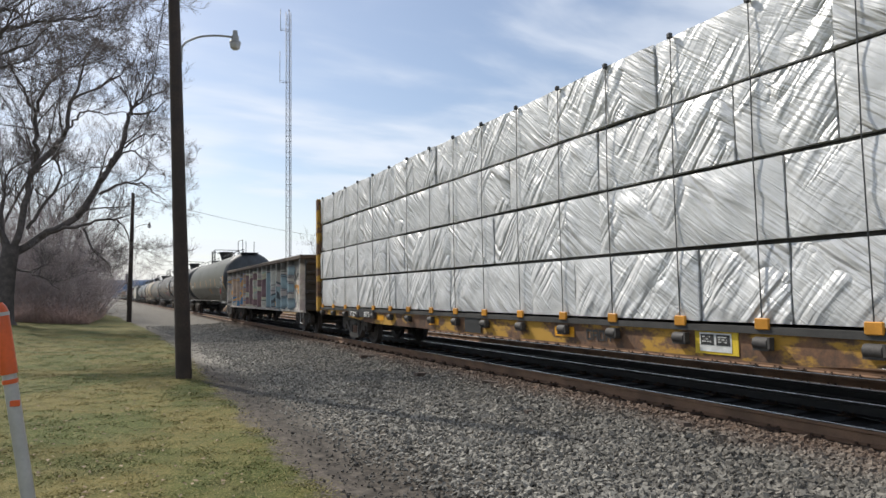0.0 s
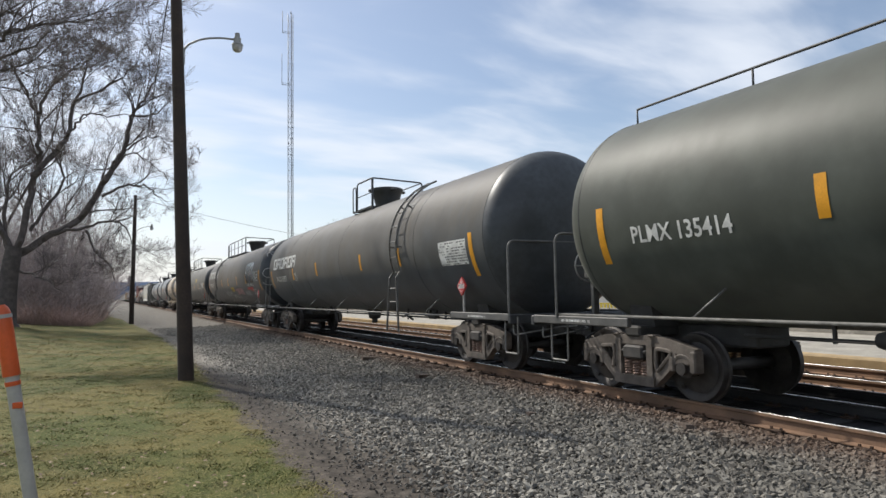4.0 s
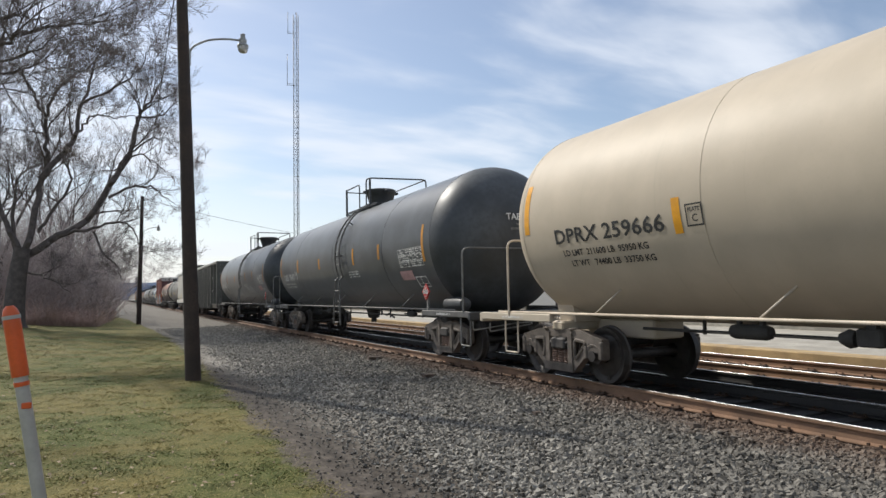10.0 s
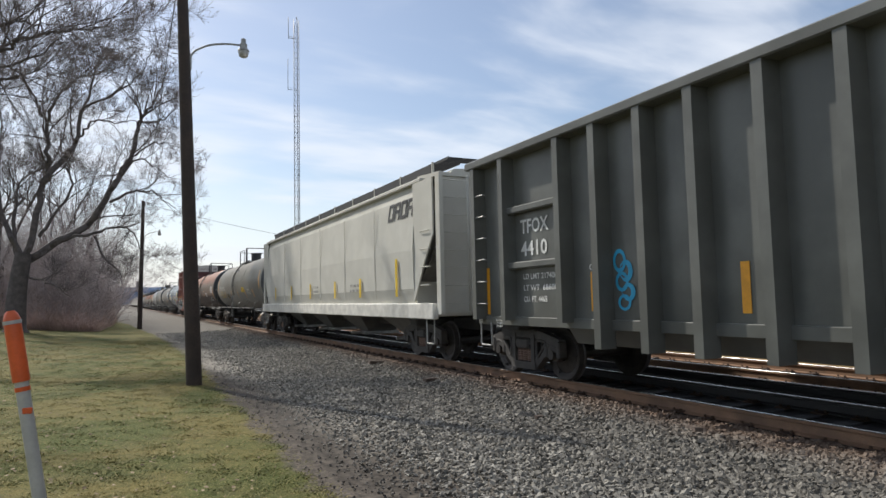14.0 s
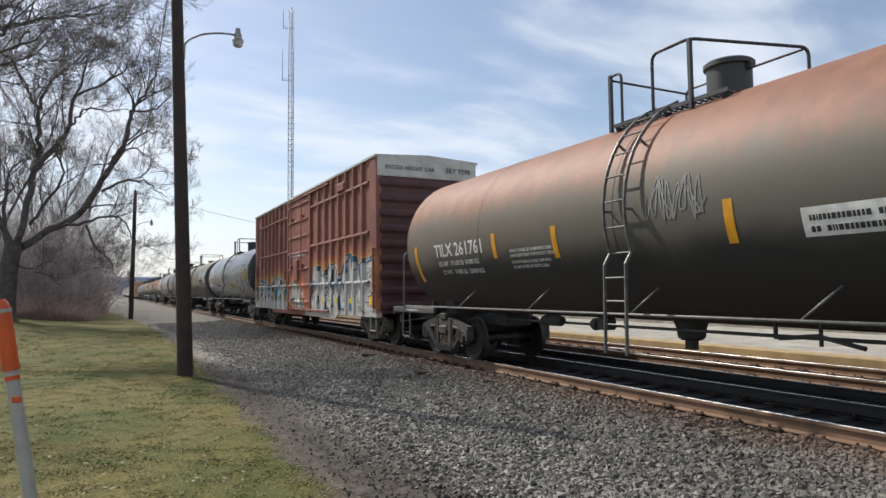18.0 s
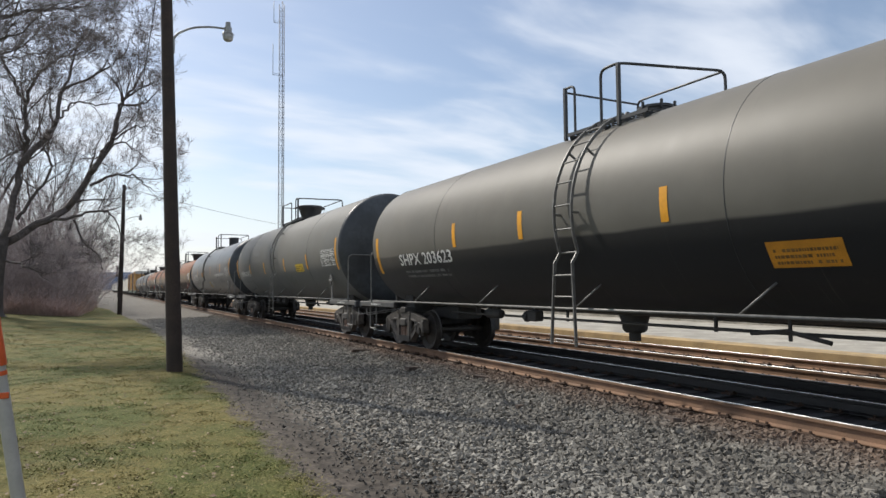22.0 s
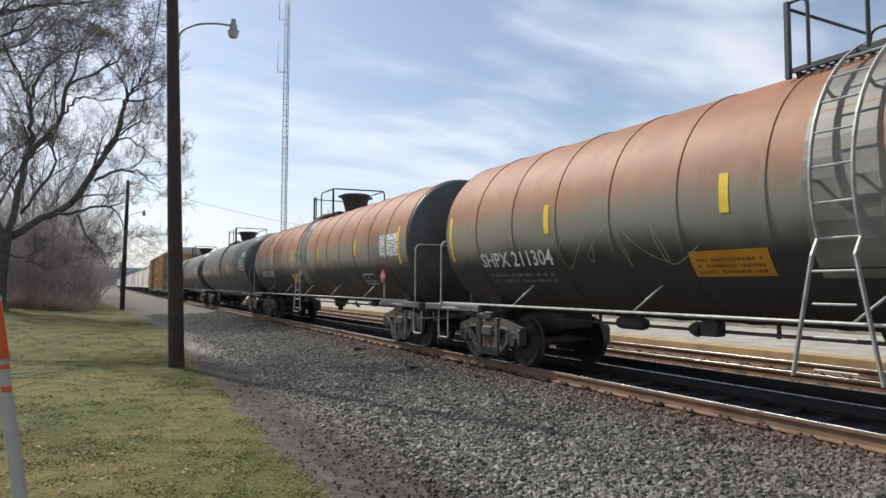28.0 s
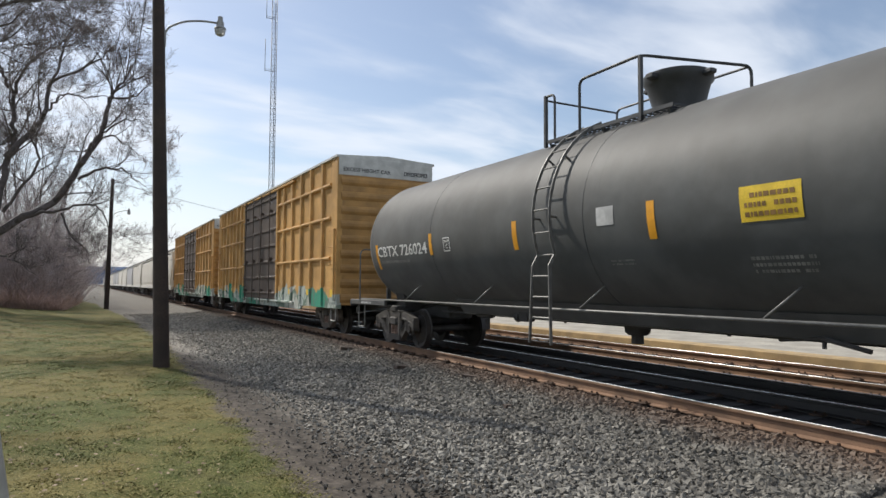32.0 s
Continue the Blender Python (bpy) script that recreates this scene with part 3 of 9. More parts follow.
def ground_sheet():
    xs = np.concatenate([[-4000, -1200, -400, -150, -60, -35], np.arange(-24, -6, 1.0), np.arange(-6, 1.2, 0.4), np.arange(1.2, 7.0, 0.2),
                         np.arange(7, 14, 0.5), [14, 16, 18, 22, 30, 60, 150, 400, 1200, 4000]])
    ys = np.concatenate([[-4000, -1000, -300, -100, -40, -20, -10], np.arange(-5, 30, 0.4), np.arange(30, 80, 2), [85, 100, 130, 180, 260, 400, 700, 1200, 2200, 4000]])
    gx, gy = np.meshgrid(xs, ys)
    gz = height(gx, gy)
    w, h = len(xs), len(ys)
    verts = np.stack([gx.ravel(), gy.ravel(), gz.ravel()], 1)
    idx = np.arange(w * h).reshape(h, w)
    faces = np.stack([idx[:-1, :-1].ravel(), idx[:-1, 1:].ravel(), idx[1:, 1:].ravel(), idx[1:, :-1].ravel()], 1)
    n = Nodes("lawn_and_gravel_ground")
    x, y = n.axis(0), n.axis(1)
    # the lawn's ragged edge along the dirt
    curve = n.t.nodes.new("ShaderNodeFloatCurve")
    cm = curve.mapping.curves[0]
    pts = [((p[0] + 30) / 130, (p[1] + 4.5) / 7.0) for p in LAWN_EDGE if p[0] <= 90]
    cm.points[0].location, cm.points[1].location = pts[0], (1.0, (-4 + 4.5) / 7.0)
    for p in pts[1:-1]:
        cm.points.new(*p)
    for p in cm.points:
        p.handle_type = "VECTOR"
    curve.mapping.update()
    n.put(n.math("DIVIDE", n.math("ADD", y, 30.0), 130.0), curve.inputs["Value"])
    edge = n.math("SUBTRACT", n.math("MULTIPLY", curve.outputs[0], 7.0), 4.5)
    wob = n.math("MULTIPLY", n.math("SUBTRACT", n.noise(1.6, 5, 0.6), 0.5), 0.9)
    d = n.math("ADD", n.math("SUBTRACT", x, edge), wob)
    grass = n.mix(n.ramp(n.noise(0.55, 6, 0.6), 0.40, 0.60), (0.060, 0.078, 0.014), (0.150, 0.122, 0.036))
    grass = n.mix(n.ramp(n.noise(1.2, 4), 0.45, 0.75, 0, 0.5), grass, (0.185, 0.150, 0.05))
    grass = n.mix(n.ramp(n.noise(0.9, 4, 0.6, None, 1.0), 0.55, 0.7, 0, 0.4), grass, (0.07, 0.06, 0.03))
    grass = n.mix(n.ramp(n.noise(7, 5, 0.7), 0.42, 0.62, 0, 0.55), grass, (0.045, 0.055, 0.012))
    grass = n.mix(n.ramp(n.noise(45, 4, 0.8), 0.50, 0.66, 0, 0.85), grass, (0.26, 0.22, 0.095))
    grass = n.mix(n.ramp(n.noise(30, 5, 0.8, n.scaled(1.3, 1, 1)), 0.52, 0.64, 0, 0.85), grass, (0.030, 0.036, 0.010))
    dirt = n.mix(n.ramp(n.noise(6, 6, 0.7), 0.35, 0.7), (0.040, 0.034, 0.028), (0.11, 0.094, 0.078))
    cells = n.voronoi(17.0, "F1", None, "Color")
    sep = n.t.nodes.new("ShaderNodeSeparateXYZ")
    n.t.links.new(cells, sep.inputs[0])
    stone = n.mix(sep.outputs[0], (0.12, 0.112, 0.098), (0.42, 0.392, 0.335))
    fine = n.t.nodes.new("ShaderNodeSeparateXYZ")
    n.t.links.new(n.voronoi(38.0, "F1", None, "Color"), fine.inputs[0])
    stone = n.mix(0.5, stone, n.mix(fine.outputs[1], (0.08, 0.072, 0.062), (0.52, 0.48, 0.41)))
    stone = n.mix(n.ramp(n.voronoi(17.0, "DISTANCE_TO_EDGE"), 0.0, 0.012, 0.75, 0), stone, (0.03, 0.028, 0.026))
    stone = n.mix(n.ramp(n.noise(0.5, 5, 0.65), 0.38, 0.66, 0, 0.3), stone, (0.13, 0.112, 0.092))
    stone = n.mix(n.ramp(n.noise(9, 6, 0.75), 0.4, 0.7, 0, 0.4), stone, (0.10, 0.088, 0.074))
    # near gravel: shade in the gaps between stones is put into the ground colour
    stone = n.mix(n.math("MULTIPLY", n.ramp(y, 6.0, 14.0, 1.0, 0.0), n.ramp(x, 3.0, 5.0, 0.0, 0.7)), stone, (0.035, 0.032, 0.028))
    soil = n.math("ADD", d, n.math("MULTIPLY", n.math("SUBTRACT", n.noise(0.9, 5, 0.6), 0.5), 0.6))
    soil = n.math("SUBTRACT", soil, n.ramp(y, 4.0, 9.5, 0.75, 0.0))
    far = n.ramp(y, 14.0, 22.0, 0.0, 1.4)
    soil = n.math("ADD", soil, far)
    stone = n.mix(n.ramp(y, 18.0, 34.0, 0, 0.6), stone, n.mix(n.ramp(n.noise(3.0, 6, 0.75), 0.35, 0.65), (0.05, 0.046, 0.04), (0.125, 0.115, 0.10)))
    col = n.mix(n.ramp(soil, 0.55, 1.7), dirt, stone)
    fringe = n.math("MULTIPLY", n.ramp(d, 0.15, 0.5, 1.0, 0.0), n.ramp(n.noise(28, 4, 0.75), 0.5, 0.62, 0.0, 0.7))
    col = n.mix(fringe, col, (0.20, 0.16, 0.13))
    rust = n.ramp(n.math("ADD", x, n.math("MULTIPLY", n.noise(2.0, 4), 0.6)), 6.5, 6.9, 0, 0.75)
    col = n.mix(rust, col, (0.075, 0.050, 0.036))
    # the train's shade is put into the dark bed between rails and tracks
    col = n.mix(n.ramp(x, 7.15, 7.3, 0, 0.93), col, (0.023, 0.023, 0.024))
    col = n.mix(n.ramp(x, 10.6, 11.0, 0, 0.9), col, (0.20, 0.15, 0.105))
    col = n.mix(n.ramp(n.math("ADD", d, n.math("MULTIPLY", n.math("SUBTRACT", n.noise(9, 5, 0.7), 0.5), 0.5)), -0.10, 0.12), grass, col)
    # far fields and the ground beyond the platform
    col = n.mix(n.ramp(x, 18.5, 20.0), col, (0.16, 0.155, 0.14))
    n.bump(n.math("ADD", n.math("MULTIPLY", n.voronoi(17.0), 0.6), n.noise(40, 4)), 0.35, 0.015)
    m = n.end(col, 0.9, spec=0.2)
    ob = raw("ground", verts, faces, m)
    for p in ob.data.polygons:
        p.use_smooth = True
    return tagged(ob, "mown lawn, dark dirt strip and grey ballast shoulder beside the track", "ground", kind="structure")


ground_sheet()


def scatter_stones():
    """Loose ballast: small angular stones over the shoulder, thickest by the rail."""
    rng = np.random.default_rng(4)
    base = np.array([(1, 0, 0), (-1, 0, 0), (0, 1, 0), (0, -1, 0), (0, 0, 1), (0, 0, -1)], float)
    tri = np.array([(0, 2, 4), (2, 1, 4), (1, 3, 4), (3, 0, 4), (2, 0, 5), (1, 2, 5), (3, 1, 5), (0, 3, 5)])
    n = 120000
    y = np.where(rng.random(n) < 0.1, -9 + 13 * rng.random(n), 3.2 + 40 * rng.random(n) ** 1.8)
    x = 1.75 + 5.15 * rng.random(n) ** 0.75
    edge = lawn_edge(y)
    keep = rng.random(n) < np.clip((x - edge - 0.2) / (1.0 + np.clip((12 - y) / 7, 0, 1)), 0.22, 1.0) * (x > edge - 0.05)
    x, y = x[keep], y[keep]
    n = len(x)
    size = rng.uniform(0.016, 0.042, n) * (0.75 + 0.55 * rng.random(n)) * np.clip(0.42 + (x - lawn_edge(y)) / 3.6, 0.45, 1.0) * (1 + np.clip(y - 18, 0, 30) / 45)
    p = base[None] * rng.uniform(0.55, 1.25, (n, 6, 1))
    p = p + rng.normal(0, 0.18, p.shape)
    q = rng.normal(size=(n, 4))
    q /= np.linalg.norm(q, axis=1)[:, None]
    w, a, b, c = q.T
    rot = np.stack([np.stack([1 - 2 * (b * b + c * c), 2 * (a * b - w * c), 2 * (a * c + w * b)], -1),
                    np.stack([2 * (a * b + w * c), 1 - 2 * (a * a + c * c), 2 * (b * c - w * a)], -1),
                    np.stack([2 * (a * c - w * b), 2 * (b * c + w * a), 1 - 2 * (a * a + b * b)], -1)], 1)
    p = np.einsum("nij,nkj->nki", rot, p) * size[:, None, None]
    p[:, :, 2] *= 0.85
    z = height(x, y) + size * (0.22 - 0.42 * np.clip((y - 6) / 9, 0, 1)) + 0.03 * rng.random(n) ** 2
    p += np.stack([x, y, z], -1)[:, None, :]
    faces = (tri[None] + (np.arange(n) * 6)[:, None, None]).reshape(-1, 3)
    m = Nodes("ballast_stone")
    r = m.island()
    col = m.mix(r, (0.070, 0.066, 0.058), (0.365, 0.345, 0.30))
    col = m.mix(m.ramp(m.noise(0.6, 4, 0.6), 0.42, 0.66, 0, 0.12), col, (0.105, 0.09, 0.072))
    soil = m.ramp(m.math("SUBTRACT", m.math("ADD", m.axis(0), m.math("MULTIPLY", m.noise(1.1, 4), 1.0)), m.ramp(m.axis(1), 4.0, 9.5, 0.6, -0.2)), 2.3, 3.2, 0.78, 0.0)
    col = m.mix(soil, col, (0.045, 0.038, 0.032))
    # towards the track, shade is mixed into the colour of the stones
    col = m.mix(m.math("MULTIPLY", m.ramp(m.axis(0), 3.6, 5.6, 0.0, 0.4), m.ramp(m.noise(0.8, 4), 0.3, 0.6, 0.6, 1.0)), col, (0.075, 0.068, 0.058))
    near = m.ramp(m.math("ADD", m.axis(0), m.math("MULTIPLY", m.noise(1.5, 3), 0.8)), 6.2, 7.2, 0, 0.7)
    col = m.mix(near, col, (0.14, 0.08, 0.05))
    col = m.mix(m.ramp(m.noise(60, 3), 0.4, 0.7, 0, 0.4), col, (0.09, 0.085, 0.08))
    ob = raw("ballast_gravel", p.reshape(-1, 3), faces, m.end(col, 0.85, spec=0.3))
    tagged(ob, "loose grey crushed stone along the track", "gravel", kind="stuff")


scatter_stones()


def scatter_grass():
    rng = np.random.default_rng(7)
    n = 230000
    y = np.where(rng.random(n) < 0.08, -6 + 9.6 * rng.random(n), 3.6 + 30 * rng.random(n) ** 1.9)
    x = lawn_edge(y) + 0.12 + rng.normal(0, 0.1, n) - (0.4 + 0.36 * np.maximum(y, 5)) * rng.random(n)
    tuft = np.clip(0.6 + 0.5 * np.sin(x * 7.1 + 2 * np.sin(y * 3.3)) * np.sin(y * 5.7 + 2 * np.sin(x * 2.9)) + rng.normal(0, 0.25, n), 0.25, 1.6)
    hgt = rng.uniform(0.008, 0.022, n) * tuft
    a = rng.uniform(0, 6.28, n)
    wd = 0.0045 + 0.0007 * np.maximum(y, 3)
    z = height(x, y) - 0.004
    lean = rng.normal(0, 0.036, (n, 2))
    p = np.empty((n, 3, 3))
    p[:, 0] = np.stack([x - np.cos(a) * wd, y - np.sin(a) * wd, z], -1)
    p[:, 1] = np.stack([x + np.cos(a) * wd, y + np.sin(a) * wd, z], -1)
    p[:, 2] = np.stack([x + lean[:, 0], y + lean[:, 1], z + hgt], -1)
    down = np.cross(p[:, 1] - p[:, 0], p[:, 2] - p[:, 0])[:, 2] < 0
    p[down] = p[down][:, [1, 0, 2]]
    m = Nodes("winter_grass_blade")
    col = m.mix(m.ramp(m.noise(0.55, 6, 0.6), 0.42, 0.58), (0.075, 0.095, 0.018), (0.18, 0.148, 0.045))
    col = m.mix(m.ramp(m.noise(0.9, 4, 0.6, None, 1.0), 0.55, 0.7, 0, 0.4), col, (0.085, 0.075, 0.036))
    col = m.mix(m.ramp(m.island(), 0.5, 1.0, 0, 0.8), col, (0.32, 0.27, 0.12))
    col = m.mix(m.ramp(m.island(), 0.0, 0.35, 0.75, 0.0), col, (0.035, 0.042, 0.012))
    ob = raw("grass_blades", p.reshape(-1, 3), np.arange(n * 3).reshape(-1, 3), m.end(col, 0.8, spec=0.2))
    tagged(ob, "short winter lawn grass, green and straw-coloured", "grass", kind="stuff")


scatter_grass()


def scatter_leaves():
    """Dry leaves lying in the grass, thickest by the trees."""
    rng = np.random.default_rng(31)
    n = 5200
    y = 4.0 + 34 * rng.random(n) ** 1.3
    x = lawn_edge(y) - 0.1 - (0.6 + 0.30 * y) * rng.random(n) ** 0.7
    keep = rng.random(n) < 0.25 + 0.75 * np.clip((y - 9) / 14, 0, 1) * (np.sin(x * 0.9 + y * 0.35) > -0.2)
    x, y = x[keep], y[keep]
    n = len(x)
    a, size = rng.uniform(0, 6.28, n), rng.uniform(0.014, 0.034, n)
    z = height(x, y) + 0.018
    p = np.empty((n, 4, 3))
    for k, (du, dv) in enumerate(((-1, 0), (0, -0.6), (1, 0), (0, 0.6))):
        p[:, k] = np.stack([x + (np.cos(a) * du - np.sin(a) * dv) * size, y + (np.sin(a) * du + np.cos(a) * dv) * size, z + rng.uniform(0, 0.02, n)], -1)
    m = Nodes("dry_leaf")
    col = m.mix(m.island(), (0.10, 0.065, 0.04), (0.36, 0.27, 0.18))
    ob = raw("fallen_leaves", p.reshape(-1, 3), np.arange(n * 4).reshape(-1, 4), m.end(col, 0.75, spec=0.3))
    tagged(ob, "dry brown leaves strewn over the lawn", "leaves", kind="stuff")


scatter_leaves()


# ---------------------------------------------------------------- tracks
RAIL_SIDE = plain("rusty_rail", (0.20, 0.118, 0.072), 0.8, var=0.3, scale=2, bump=0.25)
# far rail and loose rail: the train's shade is put into the black
RAIL_SHADED = plain("shaded_black_rail", (0.026, 0.024, 0.023), 0.6, var=0.3, scale=2, bump=0.2)
RAIL_DULL = plain("dull_rail_crown", (0.14, 0.115, 0.095), 0.6, 0.3, var=0.2, scale=5)
RAIL_HEAD = plain("polished_rail_head", (0.55, 0.54, 0.52), 0.25, 0.9, var=0.1, scale=5)
PLATE = plain("grimy_tie_plate", (0.07, 0.040, 0.024), 0.85, var=0.35, scale=9, bump=0.3)


def rail(parent, x, near, y0=-60, y1=1500):
    out = [(-0.07, -0.178), (0.07, -0.178), (0.07, -0.165), (0.014, -0.145), (0.009, -0.05), (0.036, -0.038), (0.036, -0.006),
           (-0.036, -0.006), (-0.036, -0.038), (-0.009, -0.05), (-0.014, -0.145), (-0.07, -0.165)]
    bar = part("rail", Shape().prism([(x + a, b) for a, b in out], y0, y1, "y"), RAIL_SIDE if near else RAIL_SHADED, parent)
    part("rail_crown", Shape().prism([(x - 0.034, -0.006), (x + 0.034, -0.006), (x + 0.028, -0.001), (x - 0.028, -0.001)], y0, y1, "y"), RAIL_DULL, bar)
    part("rail_head", Shape().prism([(x - 0.006, -0.002), (x + 0.024, -0.002), (x + 0.022, 0.001), (x - 0.004, 0.001)], y0, y1, "y"), RAIL_HEAD, bar, "bright worn running surface")
    return bar


def track(name, xc, label, ties):
    top = tagged(new(name), label, "railway track", kind="structure")
    for dx in (-0.7525, 0.7525):
        rail(top, xc + dx, dx < 0 or xc > 10)
    rng = random.Random(len(name))
    n = Nodes("shaded_tie_with_weathered_ends")
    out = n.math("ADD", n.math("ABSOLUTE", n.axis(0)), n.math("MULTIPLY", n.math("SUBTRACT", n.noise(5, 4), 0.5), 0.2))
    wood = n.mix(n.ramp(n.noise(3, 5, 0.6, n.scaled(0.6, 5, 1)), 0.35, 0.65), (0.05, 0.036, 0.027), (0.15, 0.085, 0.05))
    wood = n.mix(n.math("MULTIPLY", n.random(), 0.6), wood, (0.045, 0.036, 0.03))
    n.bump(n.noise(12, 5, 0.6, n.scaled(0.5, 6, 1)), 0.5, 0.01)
    # between the rails the tie colour holds the train's shade; ends are weathered
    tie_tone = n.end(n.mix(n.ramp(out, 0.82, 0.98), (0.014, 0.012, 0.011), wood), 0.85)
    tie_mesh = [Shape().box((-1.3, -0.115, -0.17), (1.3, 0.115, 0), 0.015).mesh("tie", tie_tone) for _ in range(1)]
    plate = Shape().box((-0.19, -0.09, 0), (0.19, 0.09, 0.022), 0.006).box((-0.10, -0.075, 0.02), (-0.075, -0.05, 0.05)).box((-0.10, 0.05, 0.02), (-0.075, 0.075, 0.05)).mesh("tie_plate", PLATE)
    y = -6.0
    while y < ties:
        tie = new("tie", tie_mesh[0])
        tie.parent = top
        tie.matrix_basis = pose(xc + rng.uniform(-0.07, 0.05), y + rng.uniform(-0.03, 0.03), -0.172 + rng.uniform(-0.014, 0.006), 0, 0, rng.uniform(-1.5, 1.5))
        for dx in (-0.7525, 0.7525) if y < 30 else ():
            p = new("tie_plate", plate)
            p.parent = tie
            p.matrix_basis = pose(xc + dx - tie.location.x, 0, 0)
        y += 0.535
    return top


track("track_1", XC, "main track with rusty rails and worn wooden ties in ballast", 60)
track("track_2", 11.66, "second track with brown rusty rails behind the train", 40)
spare = tagged(new("spare_rail"), "old steel rail lying loose between the two tracks", "rail")
rail(spare, 9.92, False, -4, 60)
spare.location.z = -0.02


# broken pieces of old ties lying on the ballast
SCRAP = plain("grey_split_wood", (0.10, 0.075, 0.06), 0.9, var=0.35, scale=8, bump=0.5, fine=40)
for x, y, L, w, turn in ((5.45, 8.0, 0.16, 0.09, 12), (5.84, 12.56, 0.42, 0.13, 28), (6.25, 10.4, 0.3, 0.1, -40), (6.1, 16.5, 0.5, 0.14, 15), (6.3, 5.9, 0.26, 0.1, 65)):
    s = Shape().prism([(-L / 2, -w / 2), (L * 0.4, -w / 2), (L / 2, -w * 0.2), (L * 0.45, w / 2), (-L * 0.42, w * 0.42)], 0, w * 0.55, "z")
    ob = part("wood_scrap", s, SCRAP)
    ob.matrix_basis = pose(x, y, float(height(x, y)) + 0.012, 3, 5, turn)
    tagged(ob, "broken grey-brown piece of an old wooden tie on the ballast", "wood scrap", "scraps of wood on the ballast")


# ---------------------------------------------------------------- the train
SPEED, SLOWING = 13.511, 0.00143
CARS = []
AXLES = {}


def car_base(name, label, category, s):
    """A car's Empty on the rail top at the train's place s (metres along the track at the start)."""
    ob = thing(name, label, category, pose(XC, s, 0), group="cars of the freight train")
    CARS.append((ob, s))
    return ob


def wheel_set():
    s = Shape()
    for k in (-1, 1):
        x = 0.7525 * k
        prof = [(0.10, x - 0.09 * k), (0.12, x + 0.07 * k), (0.34, x + 0.02 * k), (0.40, x + 0.065 * k), (0.452, x + 0.065 * k),
                (0.457, x + 0.0), (0.458, x - 0.03 * k), (0.485, x - 0.045 * k), (0.485, x - 0.068 * k), (0.40, x - 0.066 * k), (0.33, x - 0.03 * k), (0.12, x - 0.09 * k)]
        s.lathe(prof, 36, "x", (0, 0, 0), False)
        for t in (0.3, 2.4, 4.5):
            s.box((x + 0.062 * k, 0.36 * math.cos(t) - 0.03, 0.36 * math.sin(t) - 0.03), (x + 0.07 * k, 0.36 * math.cos(t) + 0.03, 0.36 * math.sin(t) + 0.03))
    return s.lathe([(0.085, -1.1), (0.085, 1.1)], 12, "x")


def side_frame():
    """Cast truck side: an arched frame with two pedestals and three openings."""
    s = Shape()
    k = 1
    top = [(-1.12, 0.60), (-1.05, 0.72), (-0.75, 0.76), (-0.45, 0.86), (0.45, 0.86), (0.75, 0.76), (1.05, 0.72), (1.12, 0.60),
           (1.12, 0.44), (1.04, 0.40), (1.0, 0.56), (0.78, 0.56), (0.72, 0.40), (0.40, 0.20), (-0.40, 0.20), (-0.72, 0.40), (-0.78, 0.56), (-1.0, 0.56), (-1.04, 0.40), (-1.12, 0.44)]
    # the arch is drawn as bars, so that the openings stay open
    d = 0.075
    def bar(a, b, w, x0=-0.07, x1=0.07):
        (ya, za), (yb, zb) = a, b
        L = math.hypot(yb - ya, zb - za)
        py, pz = -(zb - za) / L * w / 2, (yb - ya) / L * w / 2
        s.prism([(ya + py, za + pz), (yb + py, zb + pz), (yb - py, zb - pz), (ya - py, za - pz)], x0, x1)
    for e in (-1, 1):
        bar((e * 1.10, 0.655), (e * 0.60, 0.775), 0.15)
        bar((e * 0.62, 0.775), (e * 0.26, 0.80), 0.15)
        bar((e * 0.80, 0.62), (e * 0.34, 0.22), 0.15)
        bar((e * 0.315, 0.80), (e * 0.315, 0.20), 0.11, -0.09, 0.09)
        s.box((-0.09, e * 1.13, 0.40), (0.09, e * 1.03, 0.70), 0.02)
        s.box((-0.09, e * 0.76, 0.40), (0.09, e * 0.66, 0.62), 0.02)
    bar((-0.31, 0.80), (0.31, 0.80), 0.14)
    bar((-0.40, 0.22), (0.40, 0.22), 0.13, -0.10, 0.10)
    # rounded rims of the openings, journal jaws, and the cast lug row on top
    for e in (-1, 1):
        rim = rounded([(e * 0.42, 0.52, 0), (e * 0.42, 0.70, 0), (e * 0.74, 0.67, 0), (e * 0.44, 0.36, 0), (e * 0.42, 0.52, 0)], 0.09)
        s.tube([(-0.065, p[0], p[1]) for p in rim], 0.032, 6).tube([(0.065, p[0], p[1]) for p in rim], 0.032, 6)
        s.tube([(-0.05, e * 0.89 + 0.17 * math.cos(q), 0.46 + 0.17 * math.sin(q)) for q in (math.pi * k / 8 for k in range(9))], 0.035, 6)
        s.box((-0.11, e * 0.30, 0.855), (0.06, e * 0.42, 0.885), 0.01)
    return s


def spring_nest():
    s = Shape()
    for y in (-0.17, 0.0, 0.17):
        s.tube([(0.065 * math.cos(t), y + 0.065 * math.sin(t), 0.29 + 0.03 * t / 6.283 * 1.35) for t in (k * 6.283 / 8 for k in range(44))], 0.017, 5)
    return s


def bearing():
    return Shape().lathe([(0.12, -0.10), (0.13, -0.06), (0.13, 0.02), (0.10, 0.03), (0.10, 0.045), (0.06, 0.06)], 14, "x")


def adapter():
    return Shape().box((-0.07, -0.13, 0.50), (0.08, 0.13, 0.64), 0.02)


